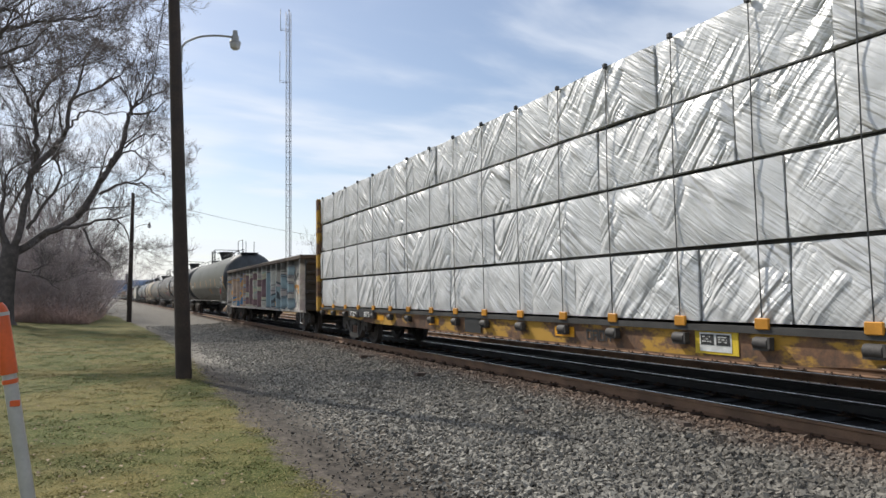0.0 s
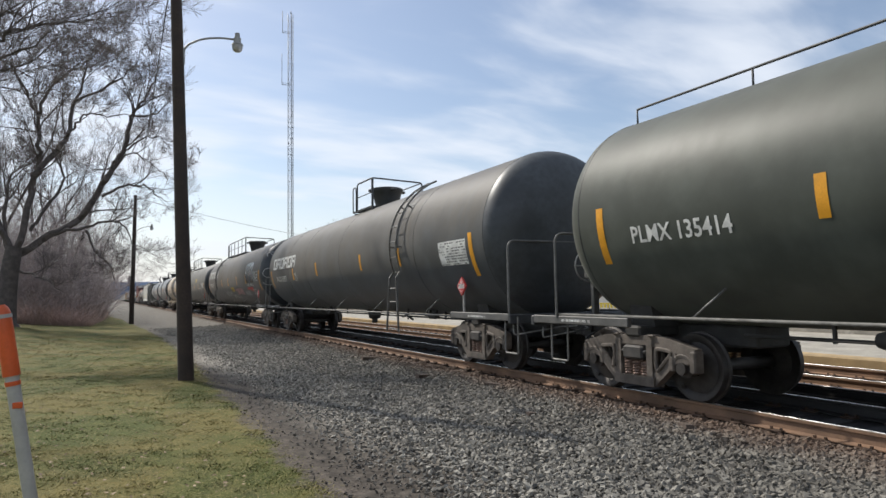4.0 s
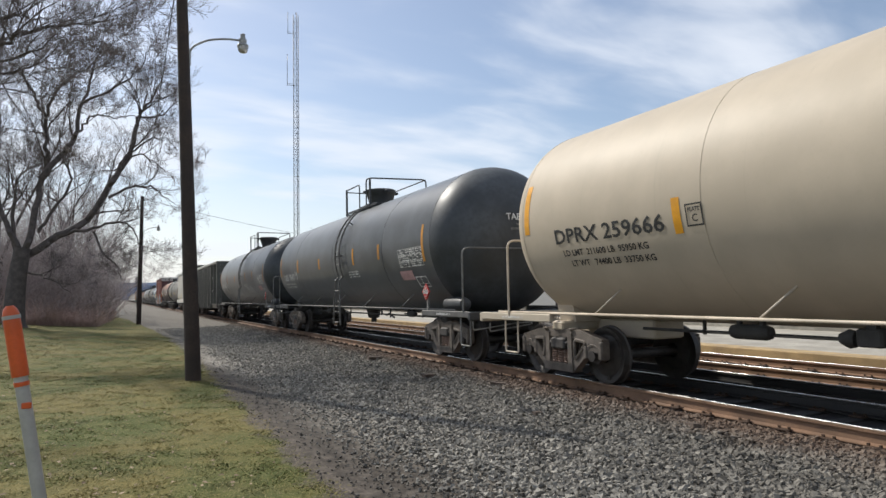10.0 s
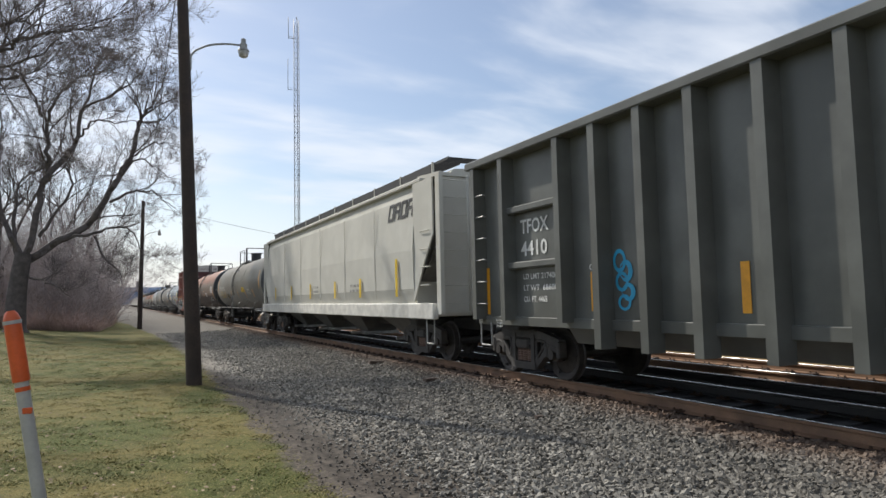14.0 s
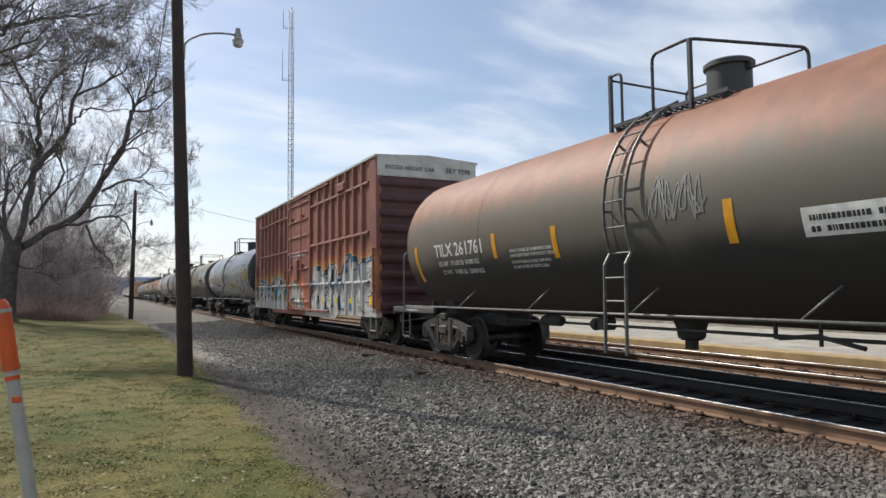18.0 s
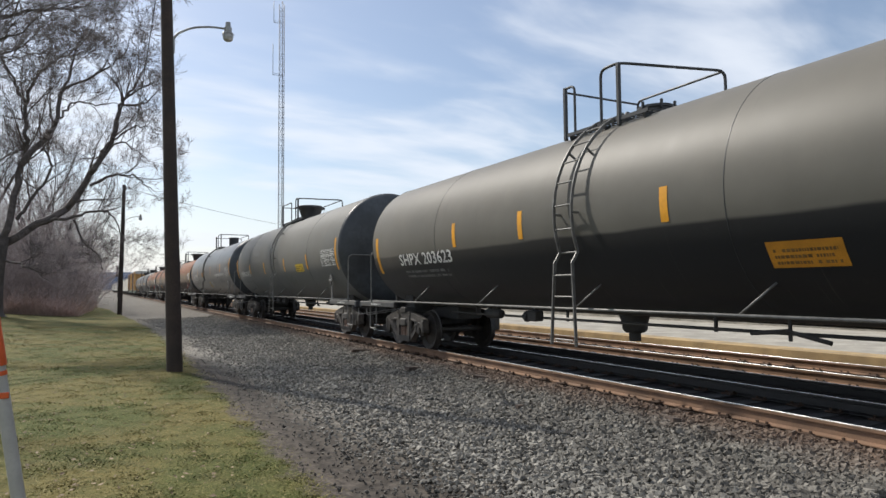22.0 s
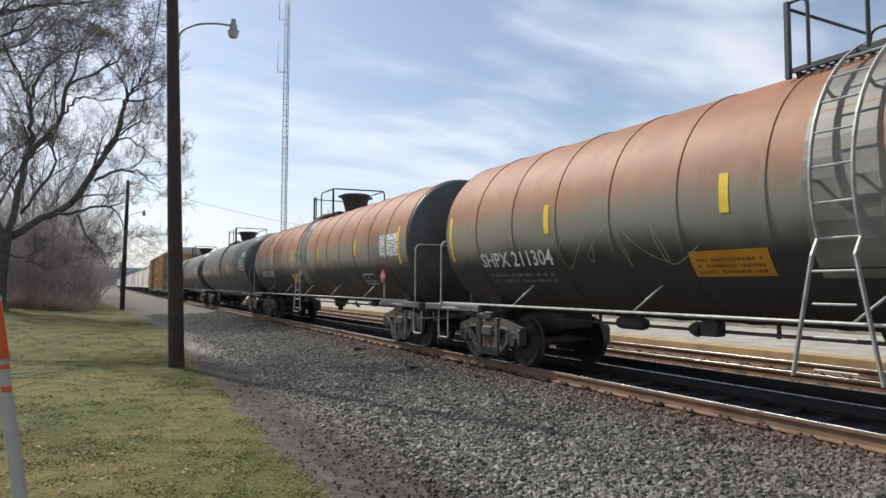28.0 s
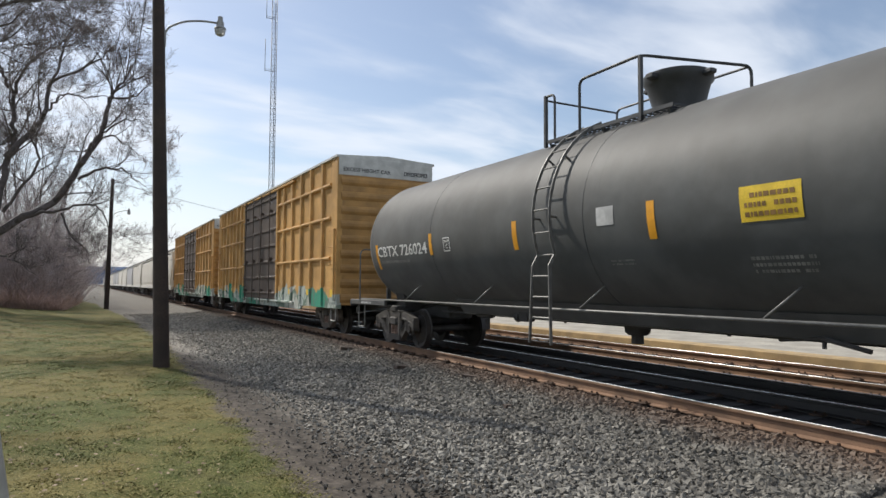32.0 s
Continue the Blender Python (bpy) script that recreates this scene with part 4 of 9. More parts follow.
def truck(car, y, tone=CAST, wheel_tone=TREAD):
    """A two-axle truck: bolster, two side frames, spring nests, two wheelsets that roll."""
    key = tone.name
    base = part("truck", shared("truck_bolster", lambda: Shape().box((-1.12, -0.20, 0.52), (1.12, 0.20, 0.72), 0.03)
                                .box((-1.10, -0.26, 0.60), (-0.93, 0.26, 0.66), 0.02).box((0.93, -0.26, 0.60), (1.10, 0.26, 0.66), 0.02)
                                .lathe([(0.22, 0.70), (0.22, 0.82)], 16, "z").box((-0.06, -0.75, 0.42), (0.06, 0.75, 0.5)), CAST_DARK), CAST_DARK, car, "", (0, y, 0))
    for x in (-1.0, 1.0):
        part("side_frame", shared(("side_frame", key), side_frame, tone), tone, base, "cast side frame", (x, 0, 0))
        part("spring_nest", shared("spring_nest", spring_nest, SPRING), SPRING, base, "coil springs", (x, 0, 0))
        for e in (-0.89, 0.89):
            part("bearing", shared("bearing", bearing, CAST_DARK), CAST_DARK, base, "", (x + 0.02, e, 0.457), 0 if x > 0 else 180)
            part("bearing_adapter", shared(("bearing_adapter", key), adapter, tone), tone, base, "", (x, e, 0.0))
    for e in (-0.89, 0.89):
        w = part("wheelset", shared("wheelset", wheel_set, wheel_tone), wheel_tone, base, "steel wheels on an axle", (0, e, 0.457))
        AXLES.setdefault(e, []).append(w)
    return base


def coupler_shape():
    s = Shape().box((-0.07, 0.0, 0.78), (0.07, 0.75, 0.94), 0.02)
    s.prism([(-0.16, -0.02), (-0.17, -0.16), (-0.10, -0.26), (0.0, -0.24), (0.02, -0.12), (0.12, -0.14), (0.17, -0.06), (0.12, 0.06), (-0.12, 0.06)], 0.72, 1.0, "z")
    return s.box((0.05, -0.22, 0.70), (0.15, -0.08, 1.02), 0.03)


def air_hose():
    pts = [(0.25, 0.25, 0.80), (0.27, 0.05, 0.72), (0.25, -0.08, 0.50), (0.18, -0.22, 0.36), (0.08, -0.34, 0.40)]
    return Shape().tube(pts, 0.022, 6)


def couplers(car, end):
    """A coupler and air hose at both ends; end is half the length over the pulling faces."""
    for k in (-1, 1):
        part("coupler", shared("coupler", coupler_shape, UNDER), UNDER, car, "", (0, k * end * 1.0 - k * 0.02, 0), 0 if k < 0 else 180)
        part("air_hose", shared("air_hose", air_hose, BLACK), BLACK, car, "black rubber hose", (0, k * (end - 0.12), 0), 0 if k < 0 else 180)


def straight(a, b):
    return [tuple(a), tuple(b)]


def rounded(points, r=0.12, n=4):
    """A polyline with its corners rounded."""
    pts = [Vector(p) for p in points]
    out = [pts[0]]
    for i in range(1, len(pts) - 1):
        a, b, c = pts[i - 1], pts[i], pts[i + 1]
        ra = min(r, (a - b).length * 0.45, (c - b).length * 0.45)
        p, q = b + (a - b).normalized() * ra, b + (c - b).normalized() * ra
        out += [p * (1 - t) ** 2 + b * 2 * t * (1 - t) + q * t * t for t in (k / n for k in range(n + 1))]
    return out + [pts[-1]]


def head_curve(r, half, head, full):
    prof = [(max(0.02, r * math.sin(i / 12 * math.pi / 2) ** full), -half - head * math.cos(i / 12 * math.pi / 2)) for i in range(13)]
    prof[-1] = (r, -half)
    return prof


def tank_shell(r, zc, half, head, full, rear=0.0):
    """Cylinder along y with the dished rear head."""
    prof = [(r, -half)] + [(r, half * k) for k in (-0.66, -0.33, 0.0, 0.33, 0.66)]
    prof += [(a, rear - b) for a, b in head_curve(r, half, head, full)[::-1]]
    return Shape().lathe(prof, 64, "y", (0, 0, zc), True)


def ring(r, zc, y, w=0.03, lift=0.006):
    return Shape().lathe([(r - 0.01, y - w / 2), (r + lift, y - w / 2 * 0.6), (r + lift, y + w / 2 * 0.6), (r - 0.01, y + w / 2)], 64, "y", (0, 0, zc), False)


def ladder(r, zc, foot=0.62, width=0.42, wide_foot=0.0):
    """A ladder that follows the tank's near side from its foot to the walkway."""
    s = Shape()
    R = r + 0.13
    end = math.radians(72)
    for e in (-width / 2, width / 2):
        pts = [(-R - 0.02, e + wide_foot * (1 if e > 0 else -1), foot), (-R, e, zc - 0.75)]
        pts += [(-R * math.cos(a), e, zc + R * math.sin(a)) for a in (radians(v) for v in range(-20, 76, 8))]
        vs, fs = [], []
        for i, p in enumerate(pts):
            a = pts[max(0, i - 1)]
            b = pts[min(len(pts) - 1, i + 1)]
            t = Vector((b[0] - a[0], 0, b[2] - a[2])).normalized()
            n = Vector((t.z, 0, -t.x)) * 0.024
            for dy, k in ((-0.011, 1), (0.011, 1), (0.011, -1), (-0.011, -1)):
                vs.append((p[0] + n.x * k, p[1] + dy, p[2] + n.z * k))
            if i:
                o = (i - 1) * 4
                fs += [(o + q, o + (q + 1) % 4, o + 4 + (q + 1) % 4, o + 4 + q) for q in range(4)]
        s.add(vs, fs)
    zs = foot + 0.08
    while zs < zc - 0.75:
        s.tube(straight((-R - 0.01, -width / 2, zs), (-R - 0.01, width / 2, zs)), 0.013, 6)
        zs += 0.32
    a = -20
    while a < 72:
        q = radians(a)
        s.tube(straight((-R * math.cos(q), -width / 2, zc + R * math.sin(q)), (-R * math.cos(q), width / 2, zc + R * math.sin(q))), 0.013, 6)
        a += 12.0
    for q in (radians(0), radians(35)):
        for e in (-width / 2, width / 2):
            s.tube(straight((-R * math.cos(q), e, zc + R * math.sin(q)), (-(r - 0.02) * math.cos(q), e, zc + (r - 0.02) * math.sin(q))), 0.02, 6)
    return s


def dome(kind):
    """The housing round the valves on top: flared bowl, straight can, or low."""
    if kind == "bowl":
        s = Shape().lathe([(0.36, -0.2), (0.37, 0.05), (0.47, 0.42), (0.52, 0.48), (0.52, 0.58), (0.48, 0.60), (0.02, 0.62)], 24)
        return s.box((-0.62, -0.08, 0.46), (-0.48, 0.08, 0.55), 0.02).box((0.48, -0.08, 0.46), (0.62, 0.08, 0.55), 0.02).box((-0.07, 0.48, 0.46), (0.07, 0.66, 0.54), 0.02).box((-0.07, -0.66, 0.46), (0.07, -0.48, 0.54), 0.02)
    if kind == "can":
        return Shape().lathe([(0.31, -0.2), (0.31, 0.46), (0.35, 0.47), (0.35, 0.53), (0.31, 0.56), (0.02, 0.57)], 24).box((-0.03, -0.38, 0.36), (0.03, -0.30, 0.46), 0.01)
    s = Shape().lathe([(0.26, -0.12), (0.26, 0.12), (0.29, 0.13), (0.29, 0.17), (0.02, 0.19)], 20)
    for k in range(6):
        s.lathe([(0.025, 0.1), (0.025, 0.23)], 6, "z", (0.29 * math.cos(k * 1.047), 0.29 * math.sin(k * 1.047), 0))
    return s.lathe([(0.06, 0.0), (0.06, 0.3), (0.03, 0.34)], 10, "z", (0.1, 0.75, -0.05))


def grating(y0, y1, x0, x1, z):
    s = Shape()
    for x in (x0, x1):
        s.box((x - 0.012, y0, z - 0.045), (x + 0.012, y1, z + 0.012))
    y = y0
    while y <= y1:
        s.box((x0, y - 0.012, z - 0.022), (x1, y + 0.012, z))
        y += 0.11
    for k in range(1, 5):
        x = x0 + (x1 - x0) * k / 5
        s.box((x - 0.006, y0, z - 0.02), (x + 0.006, y1, z - 0.002))
    return s


PIPE_GREY = plain("dusty_grey_pipe", (0.15, 0.148, 0.14), 0.5, 0.2, var=0.3, scale=6)
DECAL_INK = plain("faded_decal_ink", (0.20, 0.11, 0.03), 0.6, var=0.3, scale=5)
GREY_DARK = plain("dusty_dark_step", (0.10, 0.098, 0.092), 0.6, var=0.3, scale=4, bump=0.2)
# front heads face away from the sun: their shade is put into the colour
HEAD_SHADED = plain("shaded_tank_head", (0.048, 0.054, 0.060), 0.5, var=0.35, scale=1.2, bump=0.1, fine=9)


def tank_car(s_front, s_rear, paint, label, r=1.5, zc=None, over=0.8, head=0.34, crisp=True, dome_kind="bowl", dome_at=0.0,
             deck=(-3.4, 1.9), ladder_at=1.05, rail_style="box", trim=BLACK, pipe=None, stripes=(), stripe_mat=STRIPE, seams=(),
             words=(), air=False, truck_tone=CAST, bands=0, full_rail=False, band=None, head_mat=None, end_mat=None, full=None, rail_z=1.15, wheel_tone=TREAD, feet=0.0, brake_end=1, rear=0.0):
    """One tank car. s_front and s_rear are the train places of its truck centres; local +y is towards its rear."""
    r += 0.125
    zc = 1.0 + r
    mid, half_t = (s_front + s_rear) / 2, (s_rear - s_front) / 2
    car = car_base("tank_car", label, "tank car", mid)
    half = half_t + over - 0.1 + (0.28 if crisp else 0.0)
    end = half_t + 2.17
    pipe = pipe or PIPE_GREY
    full = full or (0.55 if crisp else 0.86)
    seam_mat = paint if end_mat else BLACK
    head += 0.06 if crisp else 0.28
    tank = part("tank", tank_shell(r, zc, half, head, full, rear), paint, car, "", (0, -0.3, 0))
    HEADS[tank.name] = (r, zc, half, head, full)
    part("tank_head", Shape().lathe(head_curve(r, half, head, full), 64, "y", (0, 0, zc), True), head_mat or HEAD_SHADED, tank, "dished end of the tank")
    for y in (-half, half + rear):
        part("weld_seam", shared(("weld_seam", round(r, 3), seam_mat.name), lambda: ring(r, zc, 0.0, 0.014, 0.004), seam_mat), seam_mat, tank, "", (0, y, 0))
    for y in seams:
        part("weld_seam", shared(("weld_seam", round(r, 3), seam_mat.name), lambda: ring(r, zc, 0.0, 0.014, 0.004), seam_mat), seam_mat, tank, "", (0, y, 0))
    for k in range(bands):
        y = -half + (k + 0.05) * 2 * half / bands
        part("jacket_band", shared(("jacket_band", paint.name, round(r, 3)), lambda: ring(r, zc, 0.0, 0.10, 0.014), paint), paint, tank, "", (0, y, 0))
    if band:
        y0, y1, m = band
        part("painted_band", Shape().lathe([(r + 0.004, y0), (r + 0.005, y1)], 64, "y", (0, 0, zc), False), m, tank, "dark painted belt")
    # belly: saddles, stub sills, bolsters
    for k in (-1, 1):
        yt = k * half_t
        part("stub_sill", Shape().box((-0.33, yt - 1.5, 0.72), (0.33, yt + 1.5, 1.02), 0.03).box((-0.2, min(yt, k * (end - 0.3)), 0.70), (0.2, max(yt, k * (end - 0.3)), 1.0), 0.02), end_mat or UNDER, car)
        part("saddle", Shape().prism([(-0.85, 0.98), (0.85, 0.98), (0.95, 1.42), (0.3, zc - r + 0.05), (-0.3, zc - r + 0.05), (-0.95, 1.42)], yt - 0.22, yt + 0.22, "y")
             .box((-1.1, yt - 0.16, 0.84), (1.1, yt + 0.16, 1.0), 0.03), end_mat or UNDER, car, "welded saddle")
        truck(car, yt, truck_tone, wheel_tone)
        # end platform with steps and hoop
        ye = -min(half + head + 0.36, end - 0.22) if k < 0 else half + head + rear - 0.22
        plat = part("end_platform", grating(min(k * (half_t + 1.1), k * (end - 0.22)), max(k * (half_t + 1.1), k * (end - 0.22)), -1.42, 1.42, 1.10), end_mat or trim, car, "steel grating step")
        plat["kind"] = "stuff"
        part("end_beam", Shape().box((-1.5, k * (end - 0.22) - 0.05, 0.95), (1.5, k * (end - 0.22) + 0.05, 1.12), 0.015), end_mat or trim, plat)
        for x in (-1.5, 1.42):
            a, b = sorted((yt - k * 0.35, k * (end - 0.25)))
            beam = part("step_beam", Shape().box((x, a, 1.0), (x + 0.08, b, 1.13), 0.012), end_mat or GREY_DARK, car, "long flat step beam")
            if x < 0:
                part("beam_print", on_wall(dotted(1, 9, 7), x - 0.004, (a + b) / 2 + 0.35, 1.03, 0.075), WHITE, beam)["kind"] = "stuff"
        hoop = rounded([(-1.5, ye, 1.1), (-1.5, ye, 2.46), (1.5, ye, 2.46), (1.5, ye, 1.1)], 0.16)
        part("end_handrail", Shape().tube(hoop, 0.021, 8), pipe, car, "bent pipe handrail")
        for x in (-1.43, 1.43):
            st = rounded([(x, ye - 0.18, 1.08), (x, ye - 0.18, 0.42), (x, ye + 0.24, 0.42), (x, ye + 0.24, 1.08)], 0.05)
            part("sill_step", Shape().tube(st, 0.017, 6), pipe, car, "")
    couplers(car, end)
    # hand brake at the rear end, uncoupling levers at both
    yb, kb = brake_end * (end - 0.75), brake_end
    xb = -0.62 if brake_end > 0 else -0.15
    wheel = part("brake_wheel", Shape().tube([(xb + 0.27 * math.cos(q), yb + 0.1 * kb, 1.95 + 0.27 * math.sin(q)) for q in (2 * math.pi * j / 20 for j in range(20))], 0.016, 6, False, True)
                 .tube(straight((xb, yb + 0.1 * kb, 1.68), (xb, yb + 0.1 * kb, 2.22)), 0.012, 6).tube(straight((xb - 0.27, yb + 0.1 * kb, 1.95), (xb + 0.27, yb + 0.1 * kb, 1.95)), 0.012, 6), end_mat or GREY_RAIL, car, "round hand brake wheel")
    part("brake_housing", Shape().box((xb - 0.14, yb - 0.12 * kb, 1.72), (xb + 0.14, yb + 0.06 * kb, 2.12), 0.03).box((xb - 0.06, yb - 0.1 * kb, 1.08), (xb + 0.06, yb - 0.02 * kb, 1.74), 0.01), SPRING if end_mat else GREY_DARK, wheel)
    part("brake_chain", Shape().tube(straight((xb + 0.02, yb + 0.03 * kb, 1.1), (xb, yb + 0.03 * kb, 1.8)), 0.018, 5), CAST_DARK, wheel)
    for k in (-1, 1):
        part("cut_lever", Shape().tube(rounded([(-1.35, k * (end - 0.32), 0.92), (-1.35, k * (end - 0.3), 0.74), (-0.3, k * (end - 0.25), 0.86), (-0.12, k * (end + 0.1), 0.88)], 0.06), 0.013, 6), GREY_RAIL, car, "thin uncoupling lever")
    # side pipes with braces up to the shell
    for x in (-1.47, 1.47):
        part("side_rail", Shape().tube(straight((x, -half_t - 1.3, rail_z), (x, half_t + 1.3, rail_z)), 0.021, 8), pipe, car, "long pipe rail along the side")
        if x < 0:
            n = 5
            for i in range(n):
                y = -half_t + 1.6 + (2 * half_t - 3.2) * i / (n - 1)
                part("rail_brace", shared(("rail_brace", pipe.name, round(r, 2)), lambda: Shape().tube(straight((-1.47, 0.14, 1.15), (-1.20, -0.16, 1.52)), 0.016, 6), pipe), pipe, car, "", (0, y, rail_z - 1.15))
    # brake gear below the tank
    z = 0.90
    gear = part("brake_pipe", Shape().tube(straight((-0.45, -half_t + 1.4, z), (-0.45, half_t - 1.4, z)), 0.024, 8).tube(straight((0.2, -half_t + 1.4, z + 0.06), (0.2, half_t - 1.4, z + 0.12)), 0.018, 6), UNDER, car)
    for i in range(4):
        y = -half_t + 2.6 + (2 * half_t - 5.2) * i / 3
        part("pipe_hanger", shared(("pipe_hanger", round(r, 2)), lambda: Shape().box((-0.47, -0.018, 0.86), (-0.43, 0.018, zc - r + 0.15)), UNDER), UNDER, gear, "", (0, y, 0))
    part("brake_cylinder", shared("brake_cylinder", lambda: Shape().lathe([(0.03, -0.26), (0.07, -0.23), (0.085, -0.16), (0.085, 0.16), (0.06, 0.19), (0.02, 0.2), (0.02, 0.5)], 14, "y").box((-0.03, -0.2, 0.06), (0.03, -0.14, 0.3)).box((-0.03, 0.14, 0.06), (0.03, 0.2, 0.3)), UNDER), UNDER, car, "", (-0.6, -half_t + 3.0, 0.96))
    part("air_reservoir", shared("air_reservoir", lambda: Shape().lathe([(0.03, -0.32), (0.08, -0.29), (0.10, -0.22), (0.10, 0.22), (0.08, 0.29), (0.03, 0.32)], 16, "y").box((-0.03, -0.2, 0.06), (0.03, -0.15, 0.28)).box((-0.03, 0.15, 0.06), (0.03, 0.2, 0.28)), UNDER), UNDER, car, "", (-0.5, half_t - 3.4, 0.93))
    part("control_valve", shared("control_valve", lambda: Shape().box((-0.1, -0.14, -0.08), (0.1, 0.14, 0.12), 0.02).lathe([(0.09, 0.18), (0.11, 0.26), (0.06, 0.36)], 10, "y").box((-0.04, -0.05, 0.12), (0.04, 0.05, 0.36)), UNDER), UNDER, car, "", (-0.6, half_t - 5.0, 0.92))
    part("brake_lever", shared("brake_lever", lambda: Shape().tube([(-0.1, -0.55, -0.08), (-0.05, 0.0, 0.02), (0.1, 0.6, -0.04)], 0.03, 6).tube([(0, 0.0, -0.1), (0, 0.0, 0.32)], 0.025, 6), UNDER), UNDER, car, "", (-0.6, -half_t + 4.6, 0.92))
    part("bottom_valve", Shape().lathe([(0.15, 0.72), (0.20, 0.76), (0.22, 0.9), (0.3, zc - r + 0.12)], 14, "z", (0, 0.4, 0)).lathe([(0.10, 0.58), (0.10, 0.74)], 10, "z", (0, 0.4, 0)), UNDER, car)
    if air:
        part("air_tank", Shape().lathe([(0.04, -0.46), (0.14, -0.41), (0.155, -0.32), (0.155, 0.32), (0.14, 0.41), (0.04, 0.46)], 18, "y", (-1.22, -half_t - 0.9, 1.27)), end_mat or trim, car, "small air reservoir")
    # top: deck, dome, railing
    top = zc + r
    pen = rail_style != "long"
    if pen:
        gate = ladder_at if ladder_at is not None else deck[1] - 0.8
        yn, y1 = min(dome_at - 0.05, gate - 0.45), max(deck[1] + 0.1, gate + 0.8)
        y0 = yn - 0.6
    else:
        y0, y1 = max(deck[0], dome_at - 0.9), deck[1]
        yn = y0
    zt = top - 0.10
    part("walkway", grating(y0, y1, -0.84, -0.36, zt), trim, car, "steel grating walkway")["kind"] = "stuff"
    for y in (y0 + 0.1, (y0 + y1) / 2, y1 - 0.1):
        part("walkway_bracket", Shape().prism([(-0.83, zt - 0.05), (-0.36, zt - 0.05), (-0.36, zt - 0.12), (-0.62, zt - 0.2), (-0.80, zt - 0.12)], y - 0.02, y + 0.02, "y"), trim, car)
    part("valve_dome", shared(("valve_dome", dome_kind), lambda: dome(dome_kind), BLACK), BLACK, car, "round steel valve housing", (0, dome_at, top))
    # a pen of pipe round the dome, with a lower hoop at the ladder
    xr, h = -0.84, 0.86
    y2 = gate - 0.1 if pen else y1 - 0.42
    part("top_railing", Shape().tube(rounded([(xr, y2, zt), (xr, y2, zt + h), (xr, yn, zt + h), (0.84, y0, zt + h - 0.06), (0.84, y0, zt - 0.3)], 0.13), 0.024, 8)
         .box((xr - 0.03, yn - 0.03, zt - 0.12), (xr + 0.03, yn + 0.03, zt + h), 0.006), trim, car, "black pipe safety rail")
    part("top_railing", Shape().tube(rounded([(0.84, y0 + 0.05, zt + h - 0.06), (0.84, y1, zt + h - 0.06), (0.84, y1, zt - 0.3)], 0.12), 0.021, 8), trim, car, "black pipe safety rail")
    if pen:
        # a second hoop behind the ladder's gap
        low = gate + 0.55
        part("ladder_hoop", Shape().tube(rounded([(xr, low, zt), (xr, low, zt + 0.80), (xr, y1, zt + 0.80)], 0.12), 0.022, 8).box((xr - 0.03, y1 - 0.03, zt - 0.1), (xr + 0.03, y1 + 0.03, zt + 0.82), 0.006), trim, car, "tall pipe hoop at the ladder")
        part("cross_rail", Shape().tube(straight((xr, y1, zt + 0.74), (0.84, y1, zt + 0.74)), 0.019, 8), trim, car)
    else:
        part("mid_rail", Shape().tube(straight((xr, yn, zt + 0.42), (xr, y2, zt + 0.42)), 0.016, 8), trim, car)
        part("ladder_hoop", Shape().tube(rounded([(xr, y1, zt), (xr, y1, zt + 0.78), (xr, y1 - 0.30, zt + 0.80), (xr, y1 - 0.30, zt)], 0.14), 0.019, 8), trim, car, "tall pipe hoop at the ladder")
    k = yn + 1.3
    while k < y2 - 0.5:
        part("rail_post", Shape().tube(straight((xr, k, zt), (xr, k, zt + h)), 0.019, 8), trim, car)
        k += 1.35
    if full_rail:
        s = Shape()
        for a, b in ((-half, y0), (y1, half)):
            s.tube(straight((-0.35, a, top + 0.2), (-0.35, b, top + 0.2)), 0.02, 8)
            k = a
            while k <= b + 0.01:
                s.tube(straight((-0.35, k, top - 0.1), (-0.35, k, top + 0.2)), 0.017, 6)
                k += (b - a) / 4
        part("crown_rail", s, trim, tank, "rail along the crown of the tank")
    if ladder_at is not None:
        part("ladder", shared(("ladder", pipe.name, round(r, 2), round(zc, 2), feet), lambda: ladder(r, zc, wide_foot=feet), pipe), pipe, car, "curved steel ladder", (0, ladder_at - 0.18, 0))
    for y, z0, z1, w in stripes:
        part("reflector", tank_patch(y - w / 2, y + w / 2, z0, z1, r, zc), stripe_mat, tank, "amber reflective stripe")
    for text, y, y_end, z, high, m, name in words:
        part(name, on_tank(letters(text), y, z, high, r, zc, 0.010, y - y_end), m, tank)
    return car, tank, half, r, zc


